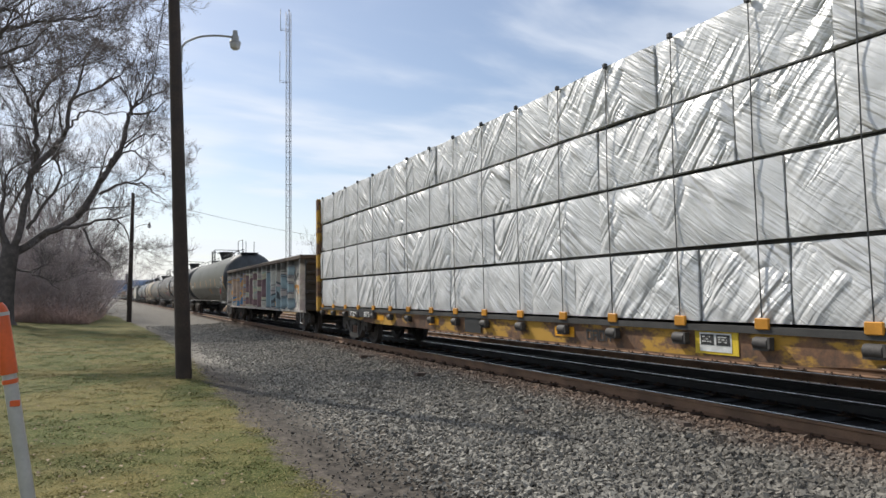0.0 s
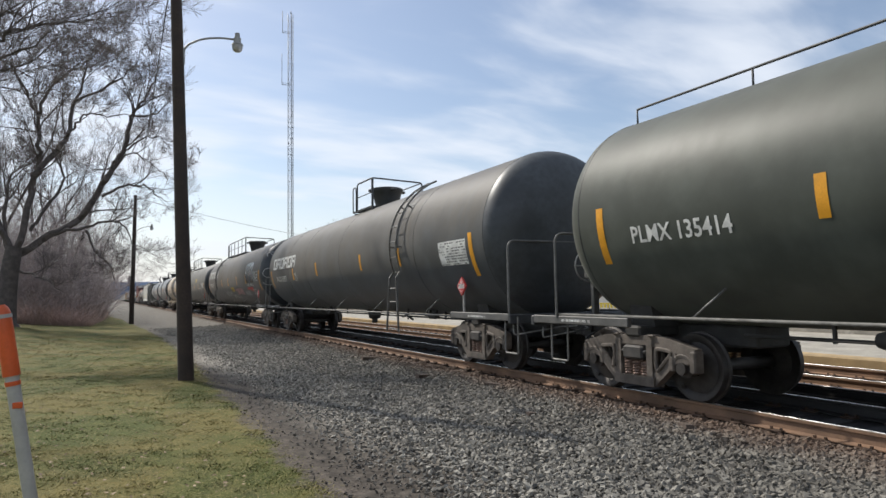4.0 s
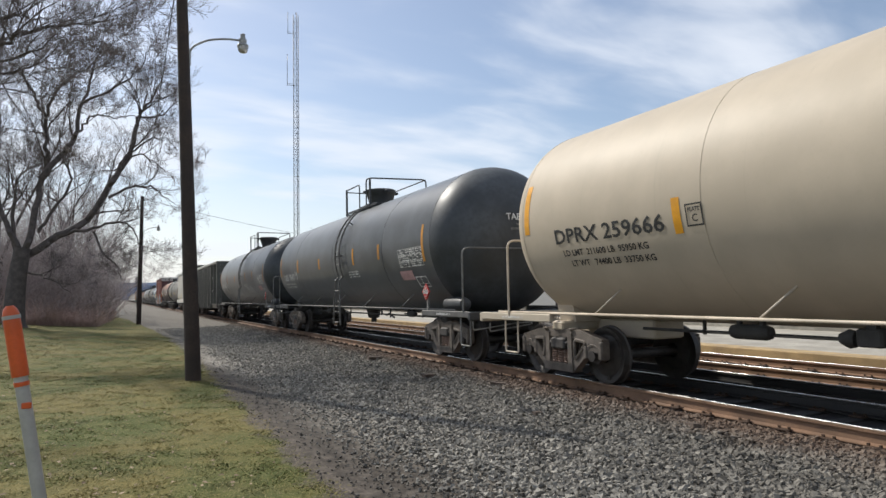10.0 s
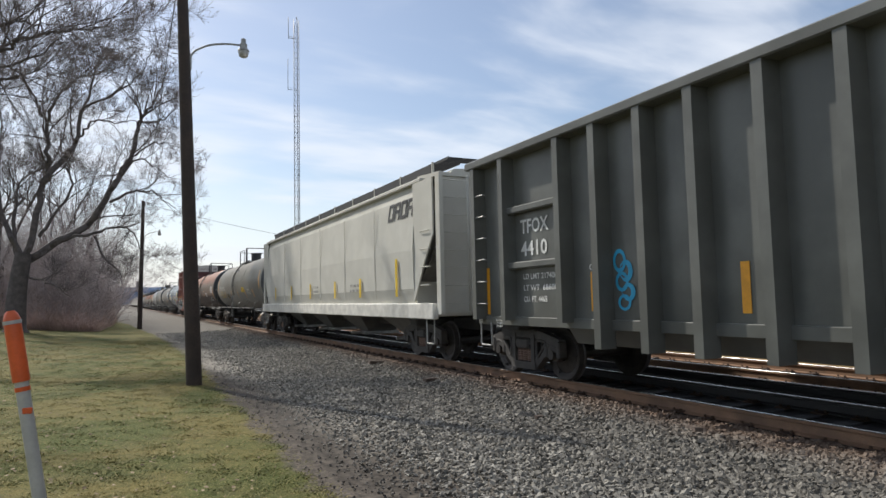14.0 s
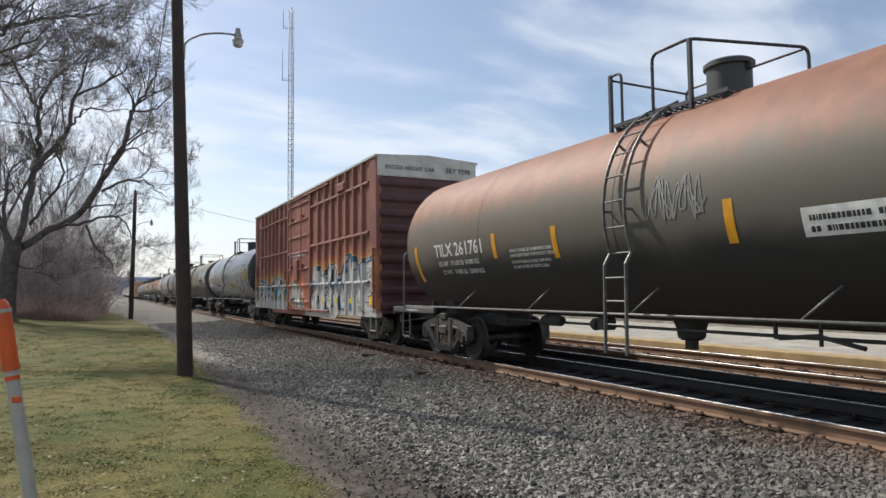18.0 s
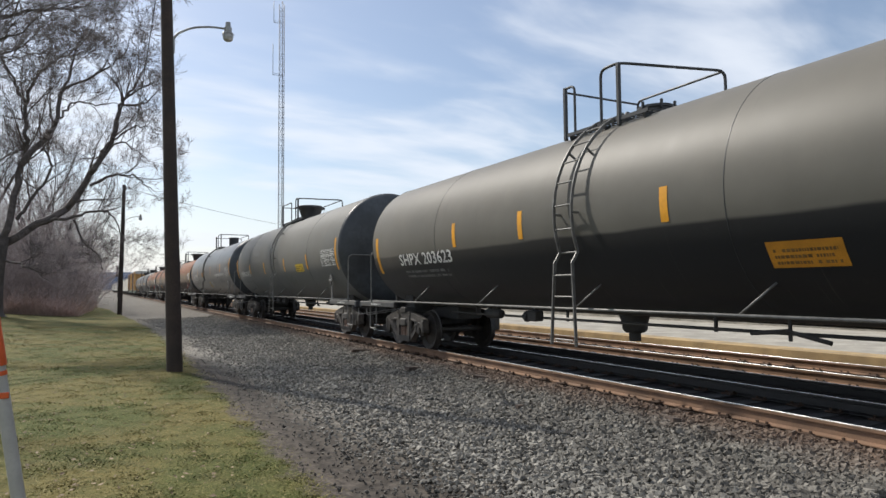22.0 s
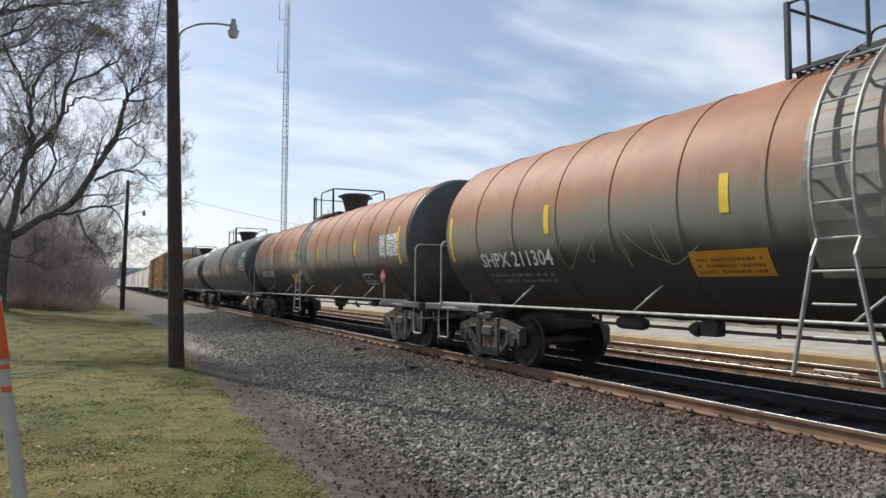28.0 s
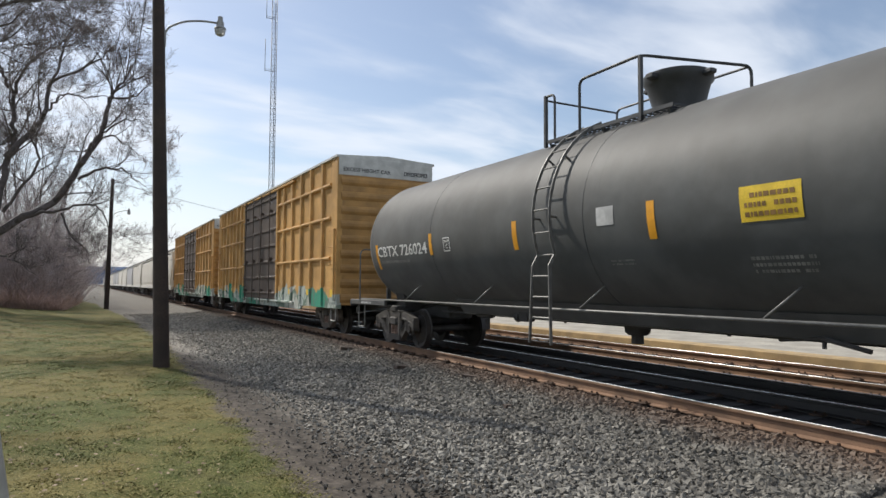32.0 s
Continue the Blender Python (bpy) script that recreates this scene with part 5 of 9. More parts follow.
def placard(car, y, z, code, x=-1.52, back=RED, ink=WHITE, post=True):
    """A diamond placard in a holder on a short post."""
    a = 0.19
    if post:
        stand = part("placard_post", Shape().box((x + 0.03, y - 0.03, 1.1), (x + 0.06, y + 0.03, z - 0.05)), GREY_RAIL, car)
    else:
        stand = car
    if code == "blank":
        p = part("placard", Shape().prism([(y - a, z), (y, z - a), (y + a, z), (y, z + a)], x - 0.012, x + 0.02), GREY_DARK, stand, "blank diamond placard holder")
        b = a * 0.8
        part("placard_border", Shape().prism([(y - b, z), (y, z - b), (y + b, z), (y, z + b)], x - 0.016, x - 0.011), back, p)
        part("placard_field", Shape().prism([(y - b * 0.86, z), (y, z - b * 0.86), (y + b * 0.86, z), (y, z + b * 0.86)], x - 0.02, x - 0.014), CAST_DARK, p)
        part("placard_clip", Shape().box((x - 0.024, y - 0.09, z - 0.03), (x - 0.018, y + 0.09, z + 0.03)), back, p)
        return p
    if not code:
        part("placard_bracket", Shape().box((x + 0.03, y - 0.16, 1.12), (x + 0.05, y + 0.16, z - 0.08)).box((x + 0.0, y - 0.17, 1.5), (x + 0.04, y + 0.17, 1.515)), GREY_DARK, stand)
        return part("placard", Shape().box((x - 0.01, y - 0.25, z - 0.10), (x + 0.02, y + 0.25, z + 0.22), 0.008), GREY_DARK, stand, "blank grey placard board")
    p = part("placard", Shape().prism([(y - a, z), (y, z - a), (y + a, z), (y, z + a)], x - 0.012, x + 0.02), back, stand, "diamond hazard placard")
    if code:
        q = p if not post else stand
        b = a * 0.86
        part("placard_border", Shape().prism([(y - b, z), (y, z - b), (y + b, z), (y, z + b)], x - 0.015, x - 0.011), ink, q)
        b = a * 0.80
        part("placard_field", Shape().prism([(y - b, z), (y, z - b), (y + b, z), (y, z + b)], x - 0.018, x - 0.013), back, q)
        part("number_band", Shape().box((x - 0.021, y - 0.115, z - 0.047), (x - 0.016, y + 0.115, z + 0.047)), ink, q)
        part("placard_number", on_wall(letters(code), x - 0.024, y + 0.10, z - 0.036, 0.072, 0.2), DARK_INK, q)
        part("class_number", on_wall(letters(code[0] if code != "1075" else "2"), x - 0.021, y + 0.018, z - 0.115, 0.05), ink, q)
        part("flame_mark", Shape().prism([(y - 0.03, z + 0.06), (y + 0.03, z + 0.06), (y + 0.022, z + 0.09), (y, z + 0.125), (y - 0.024, z + 0.085)], x - 0.021, x - 0.016), ink, q)
    return p


def end_placard(car, x, y, z, code):
    """A small diamond placard that faces along the track, on a short bracket."""
    a = 0.16
    p = part("placard", Shape().prism([(x - a, z), (x, z - a), (x + a, z), (x, z + a)], y - 0.012, y + 0.012, "y"), RED, car, "diamond hazard placard")
    part("placard_bracket", Shape().box((x - 0.02, y + 0.012, 1.05), (x + 0.02, y + 0.04, z)), GREY_DARK, p)
    part("number_band", Shape().box((x - 0.095, y - 0.018, z - 0.04), (x + 0.095, y - 0.011, z + 0.04)), WHITE, p)
    part("placard_number", on_end(letters(code), x - 0.085, y - 0.021, z - 0.03, 0.06, 0.17), DARK_INK, p)


def data_panel(tank, y, z, w, h, r, zc, ground, ink=WHITE, seed=3, grid=True):
    """A stencilled table of tests: a frame, ruled lines and small print."""
    base = tank_patch(y - w, y, z, z + h, r, zc, 0.006)
    p = part("data_panel", base, ground, tank, "stencilled data panel")
    vs, fs, _ = dotted(9, w / h, seed, 0.7)
    part("panel_print", on_tank((vs, fs, w / h), y, z, h, r, zc, 0.010), ink, tank)["kind"] = "stuff"
    if grid:
        vs, fs = [], []
        def bar(a, b, c, d):
            k = len(vs)
            for i in range(5):
                t = b + (d - b) * i / 4
                vs.extend([(a, t), (c, t)])
            fs.extend([(k + 2 * i, k + 2 * i + 1, k + 2 * i + 3, k + 2 * i + 2) for i in range(4)])
        W = w / h
        for t in (0, 0.33, 0.66, 1.0):
            bar(0, max(0, t - 0.012), W, max(0, t - 0.012) + 0.02)
        for t in (0, 0.4, 0.6, 0.8, 1.0):
            bar(t * W - 0.01, 0, t * W + 0.01, 1)
        part("panel_grid", on_tank((vs, fs, W), y, z, h, r, zc, 0.012), ink, tank)["kind"] = "stuff"


def decal(tank, name, y0, y1, z0, z1, r, zc, m, label):
    """A printed sticker on the shell: its print is too small to read."""
    p = part(name, tank_patch(y0, y1, z0, z1, r, zc), m, tank, label)
    h = z1 - z0
    part("decal_print", on_tank(dotted(3, (y1 - y0) * 0.84 / (h * 0.8), int(90 + 7 * y0), 0.92), y1 - 0.08 * (y1 - y0), z0 + 0.1 * h, h * 0.8, r, zc, 0.013), DECAL_INK, tank)["kind"] = "stuff"
    return p


def small_box(tank, y, z, r, zc, w=0.55, h=0.36, ink=WHITE):
    """The framed consolidated stencil box."""
    vs, fs = [], []
    for a, b, c, d in ((0, 0, w, 0.03), (0, h - 0.03, w, h), (0, 0, 0.03, h), (w - 0.03, 0, w, h), (w * 0.45, h * 0.35, w * 0.48, h), (0, h * 0.3, w, h * 0.34)):
        k = len(vs)
        vs += [(a, b), (c, b), (c, d), (a, d)]
        fs.append((k, k + 1, k + 2, k + 3))
    part("stencil_box", on_tank((vs, fs, w), y, z, 1.0, r, zc, 0.019), ink, tank)


def scrawl(tank, y, z, w, h, r, zc, m, seed, thick=0.02):
    part("sprayed_tag", on_tank(flat_scrawl(w, h, seed, thick), y, z, 1.0, r, zc, 0.011), m, tank, "sprayed graffiti line")


def bubbles(tank, y, z, h, n, r, zc, fill, line, seed):
    """Rounded throw-up shapes with a dark outline."""
    rnd = random.Random(seed)
    for k in range(n):
        for grow, m, lift, name in ((1.12, line, 0.009, "graffiti_outline"), (1.0, fill, 0.012, "graffiti_shape")):
            random_state = random.Random(seed * 31 + k)
            pts = []
            for i in range(22):
                t = 2 * math.pi * i / 22
                q = (1 + 0.22 * math.sin(3 * t + random_state.uniform(0, 6.3) * 0 + k * 1.3) + 0.12 * math.sin(5 * t + k)) * 0.5 * h * grow
                pts.append((k * h * 0.86 + q * 0.9 * math.cos(t), h * 0.5 + q * math.sin(t)))
            part(name, on_tank((pts, [tuple(range(22))], h), y, z, 1.0, r, zc, lift), m, tank)


# ---------------------------------------------------------------- box cars, gondolas, hoppers, flat car
def stirrup(x, y, z0, z1, w=0.4):
    return Shape().tube(rounded([(x, y - w / 2, z1), (x, y - w / 2, z0), (x, y + w / 2, z0), (x, y + w / 2, z1)], 0.05), 0.017, 6)


def rungs(x, y0, y1, zs, off=0.07):
    s = Shape()
    for z in zs:
        s.tube(rounded([(x, y0, z), (x - off, y0, z), (x - off, y1, z), (x, y1, z)], 0.03, 2), 0.013, 6)
    return s


def grab_irons(car, x, y0, y1, zs, m):
    for z in zs:
        part("grab_iron", rungs(x, y0, y1, [z]), m, car)


def underframe(car, half, trucks, width=1.35, z=0.95, tone=CAST):
    part("center_sill", Shape().box((-0.25, -half + 0.1, z - 0.25), (0.25, half - 0.1, z + 0.05), 0.02), UNDER, car)
    for y in trucks:
        part("bolster", Shape().box((-width, y - 0.2, z - 0.13), (width, y + 0.2, z + 0.03), 0.02), UNDER, car)
        truck(car, y, tone)
    for i in range(5):
        y = trucks[0] + (trucks[1] - trucks[0]) * (i + 0.5) / 5
        part("cross_bearer", Shape().prism([(-width, z + 0.03), (width, z + 0.03), (0.3, z - 0.2), (-0.3, z - 0.2)], y - 0.05, y + 0.05, "y"), UNDER, car)
    part("brake_pipe", Shape().tube(straight((-0.6, trucks[0] + 1.2, z - 0.16), (-0.6, trucks[1] - 1.2, z - 0.16)), 0.03, 8), UNDER, car)
    couplers(car, half)


def box_car(s0, s1, z1, label, paint, end_paint, cap, ribs, door, door_paint, bars, z0=0.78, trucks=None, head_words=(), door_two=False, rear=0.0, steps=None):
    """A ribbed box car: panels behind posts and rails, sliding door, corrugated ends, thin roof."""
    mid, half = (s0 + s1) / 2, (s1 - s0) / 2
    car = car_base("box_car", label, "box car", mid)
    back = half + rear
    tr = trucks or (-half + 2.3, half - 2.3)
    X = 1.52
    tone_at = paint if callable(paint) else lambda y: paint
    paint = tone_at(0.0)
    d0, d1 = door
    part("body", Shape().box((-X, -half, z0 + 0.15), (X, back, z1 - 0.06), 0.03), paint, car)
    stops = sorted([-half + 0.5] + list(ribs) + [d0, d1, back - 0.5])
    for a, b in zip(stops, stops[1:]):
        if not (a >= d0 - 0.01 and b <= d1 + 0.01):
            m = tone_at((a + b) / 2)
            part("side_panel", Shape().box((-X - 0.006, a, z0 + 0.1), (-X + 0.01, b, z1 - 0.1)), m, car)
            part("sill_panel", Shape().box((-X - 0.040, a, z0), (-X + 0.012, b, z0 + 0.62)), m, car)
    part("side_sill", Shape().prism([(-half, z0 + 0.60), (back, z0 + 0.60), (back, z0), (half - 3.4, z0), (half - 3.7, z0 - 0.14), (-half + 3.7, z0 - 0.14), (-half + 3.4, z0), (-half, z0)], -X - 0.033, -X + 0.02), tone_at(-3.0), car, "deep side sill")
    part("roof", Shape().prism([(-X - 0.09, z1 - 0.10), (X + 0.09, z1 - 0.10), (X + 0.09, z1 - 0.04), (0, z1 + 0.05), (-X - 0.09, z1 - 0.04)], -half - 0.02, back + 0.02, "y"), cap, car, "thin ribbed roof")
    for y in ribs:
        part("side_post", Shape().prism([(-X - 0.09, y - 0.06), (-X - 0.09, y + 0.06), (-X + 0.01, y + 0.085), (-X + 0.01, y - 0.085)], z0 + 0.05, z1 - 0.12, "z"), tone_at(y), car)
    for z in bars:
        for a, b in ((-half + 0.55, -4.8), (-4.8, d0 - 0.12), (d1 + 0.12, back - 0.85)):
            part("side_rail", Shape().prism([(-X - 0.075, z - 0.05), (-X - 0.095, z), (-X - 0.075, z + 0.05), (-X + 0.01, z + 0.06), (-X + 0.01, z - 0.06)], a, b, "y"), tone_at((a + b) / 2), car)
    part("corner_post", Shape().box((-X - 0.05, -half - 0.03, z0), (-X + 0.12, -half + 0.5, z1 - 0.1), 0.02), tone_at(-half), car)
    part("corner_post", Shape().box((-X - 0.05, back - 0.5, z0), (-X + 0.12, back + 0.03, z1 - 0.1), 0.02), tone_at(half), car)
    # sliding door
    n = 2 if door_two else 1
    w = (d1 - d0) / n
    for i in range(n):
        a, b = d0 + i * w, d0 + (i + 1) * w
        leaf = part("door", Shape().box((-X - 0.07, a + 0.02, z0 + 0.12), (-X - 0.02, b - 0.02, z1 - 0.22), 0.015), door_paint, car, "sliding door leaf")
        for k in range(7):
            z = z0 + 0.35 + (z1 - z0 - 0.8) * k / 6
            part("door_rib", Shape().prism([(-X - 0.11, z - 0.03), (-X - 0.11, z + 0.03), (-X - 0.06, z + 0.06), (-X - 0.06, z - 0.06)], a + 0.05, b - 0.05, "y"), door_paint, leaf)
        for y in (a + 0.25 * w, b - 0.25 * w):
            part("lock_rod", Shape().tube(straight((-X - 0.17, y, z0 - 0.02), (-X - 0.17, y, z1 - 0.2)), 0.022, 8).box((-X - 0.2, y - 0.06, z0 + 1.6), (-X - 0.06, y + 0.06, z0 + 1.75), 0.01)
                 .box((-X - 0.2, y - 0.05, z1 - 1.0), (-X - 0.06, y + 0.05, z1 - 0.9), 0.01).box((-X - 0.2, y - 0.05, z0 + 0.4), (-X - 0.06, y + 0.05, z0 + 0.5), 0.01), door_paint, leaf, "vertical locking rod")
    for z in (z0 + 0.08, z1 - 0.2):
        part("door_track", Shape().box((-X - 0.12, d0 - 2.4, z - 0.04), (-X + 0.01, d1 + 0.3, z + 0.03), 0.01), paint, car)
    for y in (d0 - 0.1, d1 + 0.1):
        part("door_post", Shape().box((-X - 0.10, y - 0.09, z0), (-X + 0.01, y + 0.09, z1 - 0.12), 0.015), paint, car)
    # ends
    for k in (-1, 1):
        ye = -half - 0.005 if k < 0 else back + 0.005
        part("end_sheet", Shape().box((-X, ye - 0.02, z0 + 0.1), (X, ye + 0.02, z1 - 0.62)), end_paint, car)
        part("end_cap", Shape().box((-X - 0.02, ye - 0.035, z1 - 0.62), (X + 0.02, ye + 0.035, z1 - 0.07), 0.01), cap, car, "white upper end panel")
        for i in range(9):
            z = z0 + 0.3 + (z1 - z0 - 1.1) * i / 8
            part("end_rib", shared(("end_rib", end_paint.name), lambda: Shape().prism([(0, -0.15), (0.035, -0.11), (0.07, -0.04), (0.07, 0.04), (0.035, 0.11), (0, 0.15)], -X + 0.06, X - 0.06, "x"), end_paint), end_paint, car, "", (0, ye, z), 0 if k > 0 else 180)
    for y in (-half + 0.34, back - 0.40):
        zs = steps or [z0 + 0.30 + 0.50 * i for i in range(5)]
        grab_irons(car, -X - 0.04, y - 0.24, y + 0.24, zs, paint)
        part("ladder_stile", Shape().box((-X - 0.13, y - 0.29, zs[0] - 0.08), (-X - 0.07, y - 0.23, zs[-1] + 0.03), 0.006).box((-X - 0.13, y - 0.26, zs[0] - 0.08), (-X - 0.02, y - 0.23, zs[0] - 0.02)).box((-X - 0.13, y - 0.26, zs[-1] - 0.03), (-X - 0.02, y - 0.23, zs[-1] + 0.03)), paint, car, "upright of the end ladder")
        part("sill_step", stirrup(-X, y, z0 - 0.36, z0 + 0.02), GREY_RAIL, car)
        part("reflector", Shape().box((-X - 0.062, y - 0.15, z0 + 0.34), (-X - 0.055, y + 0.17, z0 + 0.55)), STRIPE_Y, car, "yellow reflector")
    for y in ribs[1::2]:
        part("reflector", Shape().box((-X - 0.050, y + 0.14, z0 + 0.36), (-X - 0.043, y + 0.42, z0 + 0.52)), STRIPE_Y, car, "yellow reflector")
    underframe(car, half + 0.95, tr)
    for flat, x, z, high, wd, m in head_words:
        part("end_lettering", on_end(flat, x, -half - 0.045, z, high, wd), m, car)
    return car, half, X


def gondola(s0, s1, z0, z1, label, paint, chord, nribs, trucks, tub=False, rib_w=0.13, tone=CAST_DARK, rear=0.0):
    mid, half = (s0 + s1) / 2, (s1 - s0) / 2
    car = car_base("gondola", label, "gondola car", mid)
    X, back = 1.42, half + rear
    tone_at = paint if callable(paint) else lambda y: paint
    # dark end walls of the sprayed gondola: shade is put into their tone too
    end_tone = UNDER if callable(paint) else paint
    paint = tone_at(-half)
    stops = sorted([-half] + [y for y in nribs if -half + 0.2 < y < back - 0.2] + [back])
    for a, b in zip(stops, stops[1:]):
        part("side_panel", Shape().box((-X, a, z0), (-X + 0.03, b, z1 - 0.08)), tone_at((a + b) / 2), car)
    part("side_wall", Shape().box((X - 0.03, -half, z0), (X, back, z1 - 0.08)), paint, car)
    for k, ye in ((-1, -half), (1, back)):
        wall = part("end_wall", Shape().box((-X, ye - 0.03, z0), (X, ye + 0.03, z1 - 0.05)), end_tone, car)
        for i in range(5):
            z = z0 + 0.3 + (z1 - z0 - 0.6) * i / 4
            part("end_stiffener", Shape().box((-X, ye + k * 0.02, z - 0.06), (X, ye + k * 0.13, z + 0.06), 0.02), end_tone, wall)
    part("floor", Shape().box((-X, -half, z0 - 0.04), (X, back, z0 + 0.04)), UNDER, car)
    depth = 0.20 if not tub else 0.25
    for a, b in ((-X - depth - 0.02, -X + 0.07), (X - 0.07, X + depth)):
        part("top_chord", Shape().box((a, -half - 0.06, z1 - 0.15), (b, back + 0.06, z1), 0.02), chord, car, "heavy top rail")
    for y in (-half, back):
        part("top_chord", Shape().box((-X - 0.08, y - 0.07, z1 - 0.15), (X + 0.08, y + 0.07, z1 + 0.002), 0.02), chord, car)
    for y in nribs:
        low = z0 - (0.36 if tub and abs(y) < 4.6 else 0.0)
        part("side_post", Shape().prism([(-X - depth, y - rib_w * 0.42), (-X - depth, y + rib_w * 0.42), (-X + 0.01, y + rib_w * 0.6), (-X + 0.01, y - rib_w * 0.6)], low, z1 - 0.14, "z"), tone_at(y), car)
    if tub:
        part("tub", Shape().prism([(-X + 0.05, z0 + 0.02), (X - 0.05, z0 + 0.02), (X - 0.3, z0 - 0.36), (-X + 0.3, z0 - 0.36)], trucks[0] + 1.7, trucks[1] - 1.7, "y"), paint, car, "rounded drop tub between the trucks")
    part("side_sill", Shape().box((-X - 0.05, -half, z0 - 0.10), (-X + 0.02, back, z0 + 0.06), 0.01), paint, car)
    grab_irons(car, -X - 0.14, -half + 0.12, -half + 0.55, [z0 + 0.3 + 0.42 * i for i in range(int((z1 - z0 - 0.3) / 0.42))], GREY_RAIL)
    grab_irons(car, -X - 0.14, back - 0.53, back - 0.02, [z0 + 0.3 + 0.42 * i for i in range(int((z1 - z0 - 0.3) / 0.42))], GREY_RAIL)
    for y in (-half + 0.35, back - 0.3):
        part("sill_step", stirrup(-X - 0.05, y, z0 - 0.5, z0 - 0.05), GREY_RAIL, car)
    underframe(car, half + 0.75, trucks, 1.3, min(z0, 1.0), tone)
    return car, half, X


# hopper outlets and slope sheets: a darker grey with their shade put in
BELLY = plain("shaded_belly_grey", (0.13, 0.127, 0.12), 0.7, var=0.3, scale=2)


def hopper(s0, s1, label, paint, sill_paint, roof_dark, z0=1.18, z1=4.32, detail=True):
    """A covered hopper with bulging sides, curved roof with a running board, and slope-sheet ends."""
    mid, half = (s0 + s1) / 2, (s1 - s0) / 2
    car = car_base("covered_hopper", label, "hopper car", mid)
    X = 1.60
    body = Shape()
    prof = [(-X + 0.12, z0 + 0.1), (-X, z0 + 0.55), (-X - 0.02, z0 + 1.5), (-X + 0.06, z1 - 0.35), (-X + 0.16, z1), (-1.0, z1 + 0.16), (0, z1 + 0.24)]
    prof = prof + [(-a, b) for a, b in prof[-2::-1]]
    inset = 1.2
    ys = [-half + inset, -half + inset + 0.02] + [-half + inset + (2 * half - 2 * inset) * k / 8 for k in range(1, 8)] + [half - inset]
    vs, fs, n = [], [], len(prof)
    for y in ys:
        vs += [(a, y, b) for a, b in prof]
    for j in range(len(ys) - 1):
        fs += [(j * n + i, j * n + i + 1, (j + 1) * n + i + 1, (j + 1) * n + i) for i in range(n - 1)]
        fs.append((j * n + n - 1, j * n, (j + 1) * n, (j + 1) * n + n - 1))
    fs += [tuple(range(n - 1, -1, -1)), tuple((len(ys) - 1) * n + i for i in range(n))]
    body.add(vs, fs, False)
    part("body", body, paint, car)
    for k in (-1, 1):
        # upper end roof and the ladder posts
        ye = k * half
        part("end_wall", Shape().box((-1.46, k * (half - 0.16) - 0.02, z0 - 0.1 if detail and k < 0 else 2.72), (1.46, k * (half - 0.16) + 0.02, z1 + 0.04), 0.01), paint, car, "upright upper end sheet")
        part("end_roof", Shape().prism([(k * (half - inset - 0.02), z1 + 0.02), (k * (half - 0.1), z1 - 0.02), (k * (half - 0.1), z1 + 0.06), (k * (half - inset - 0.02), z1 + 0.14)], -1.44, 1.44, "x"), paint, car)
        for x in (-X + 0.02, X - 0.06):
            part("side_wing", Shape().prism([(k * (half - inset - 0.02), z1 - 0.06), (k * (half - 0.14), z1 - 0.06), (k * (half - 0.14), 2.95), (k * (half - 0.62), 2.35), (k * (half - inset - 0.02), 1.42)], x, x + 0.04), paint, car, "side sheet with a cut lower corner")
        for x in (-1.5, 1.5):
            part("end_post", Shape().box((x - 0.05, ye - k * 0.02 - 0.2, z0 - 0.05), (x + 0.05, ye - k * 0.02 + 0.02, z1 + 0.02), 0.01), paint, car)
        grab_irons(car, -1.55, ye - k * 0.55 - 0.22, ye - k * 0.55 + 0.22, [z0 + 0.2 + 0.42 * i for i in range(5)], paint)
        s = Shape()
        for i in range(8):
            z = z0 + 0.2 + 0.40 * i
            s.tube(straight((-1.45, ye + k * 0.03, z), (-0.75, ye + k * 0.03, z)), 0.013, 6)
        part("end_ladder", s.tube(straight((-0.75, ye + k * 0.03, z0), (-0.75, ye + k * 0.03, z1)), 0.02, 6), paint, car)
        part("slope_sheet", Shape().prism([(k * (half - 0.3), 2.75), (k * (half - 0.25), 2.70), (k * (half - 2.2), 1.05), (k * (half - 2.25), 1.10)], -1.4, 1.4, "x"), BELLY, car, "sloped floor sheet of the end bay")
        part("end_platform", grating(min(ye, ye - k * 0.7), max(ye, ye - k * 0.7), -1.45, 1.45, z0), paint, car)
        part("sill_step", stirrup(-1.5, ye - k * 0.5, 0.46, z0), GREY_RAIL, car)
    part("side_sill", Shape().box((-X - 0.03, -half + 0.1, z0 - 0.16), (-X + 0.12, half - 0.1, z0 + 0.2), 0.02), sill_paint, car, "white side sill")
    part("side_sill", Shape().box((X - 0.12, -half + 0.1, z0 - 0.16), (X + 0.03, half - 0.1, z0 + 0.2), 0.02), sill_paint, car)
    part("top_chord", Shape().box((-X + 0.02, -half + inset - 0.4, z1 - 0.06), (-X + 0.2, half - inset + 0.4, z1 + 0.04), 0.02), paint, car)
    # running board on the roof with its screens
    board = part("running_board", grating(-half + 0.6, half - 0.6, -1.15, -0.6, z1 + 0.42) if detail else Shape().box((-1.15, -half + 0.6, z1 + 0.38), (-0.6, half - 0.6, z1 + 0.42)), roof_dark, car)
    for i in range(9):
        a = -half + 0.9 + (2 * half - 1.8) * i / 9
        part("roof_screen", Shape().box((-1.2, a, z1 + 0.06), (-1.17, a + (2 * half - 1.8) / 9 - 0.07, z1 + 0.40)), roof_dark, board, "dark roof walk side")
        part("roof_bracket", Shape().box((-1.22, a - 0.06, z1 + 0.02), (-1.16, a - 0.02, z1 + 0.44)), paint, board)
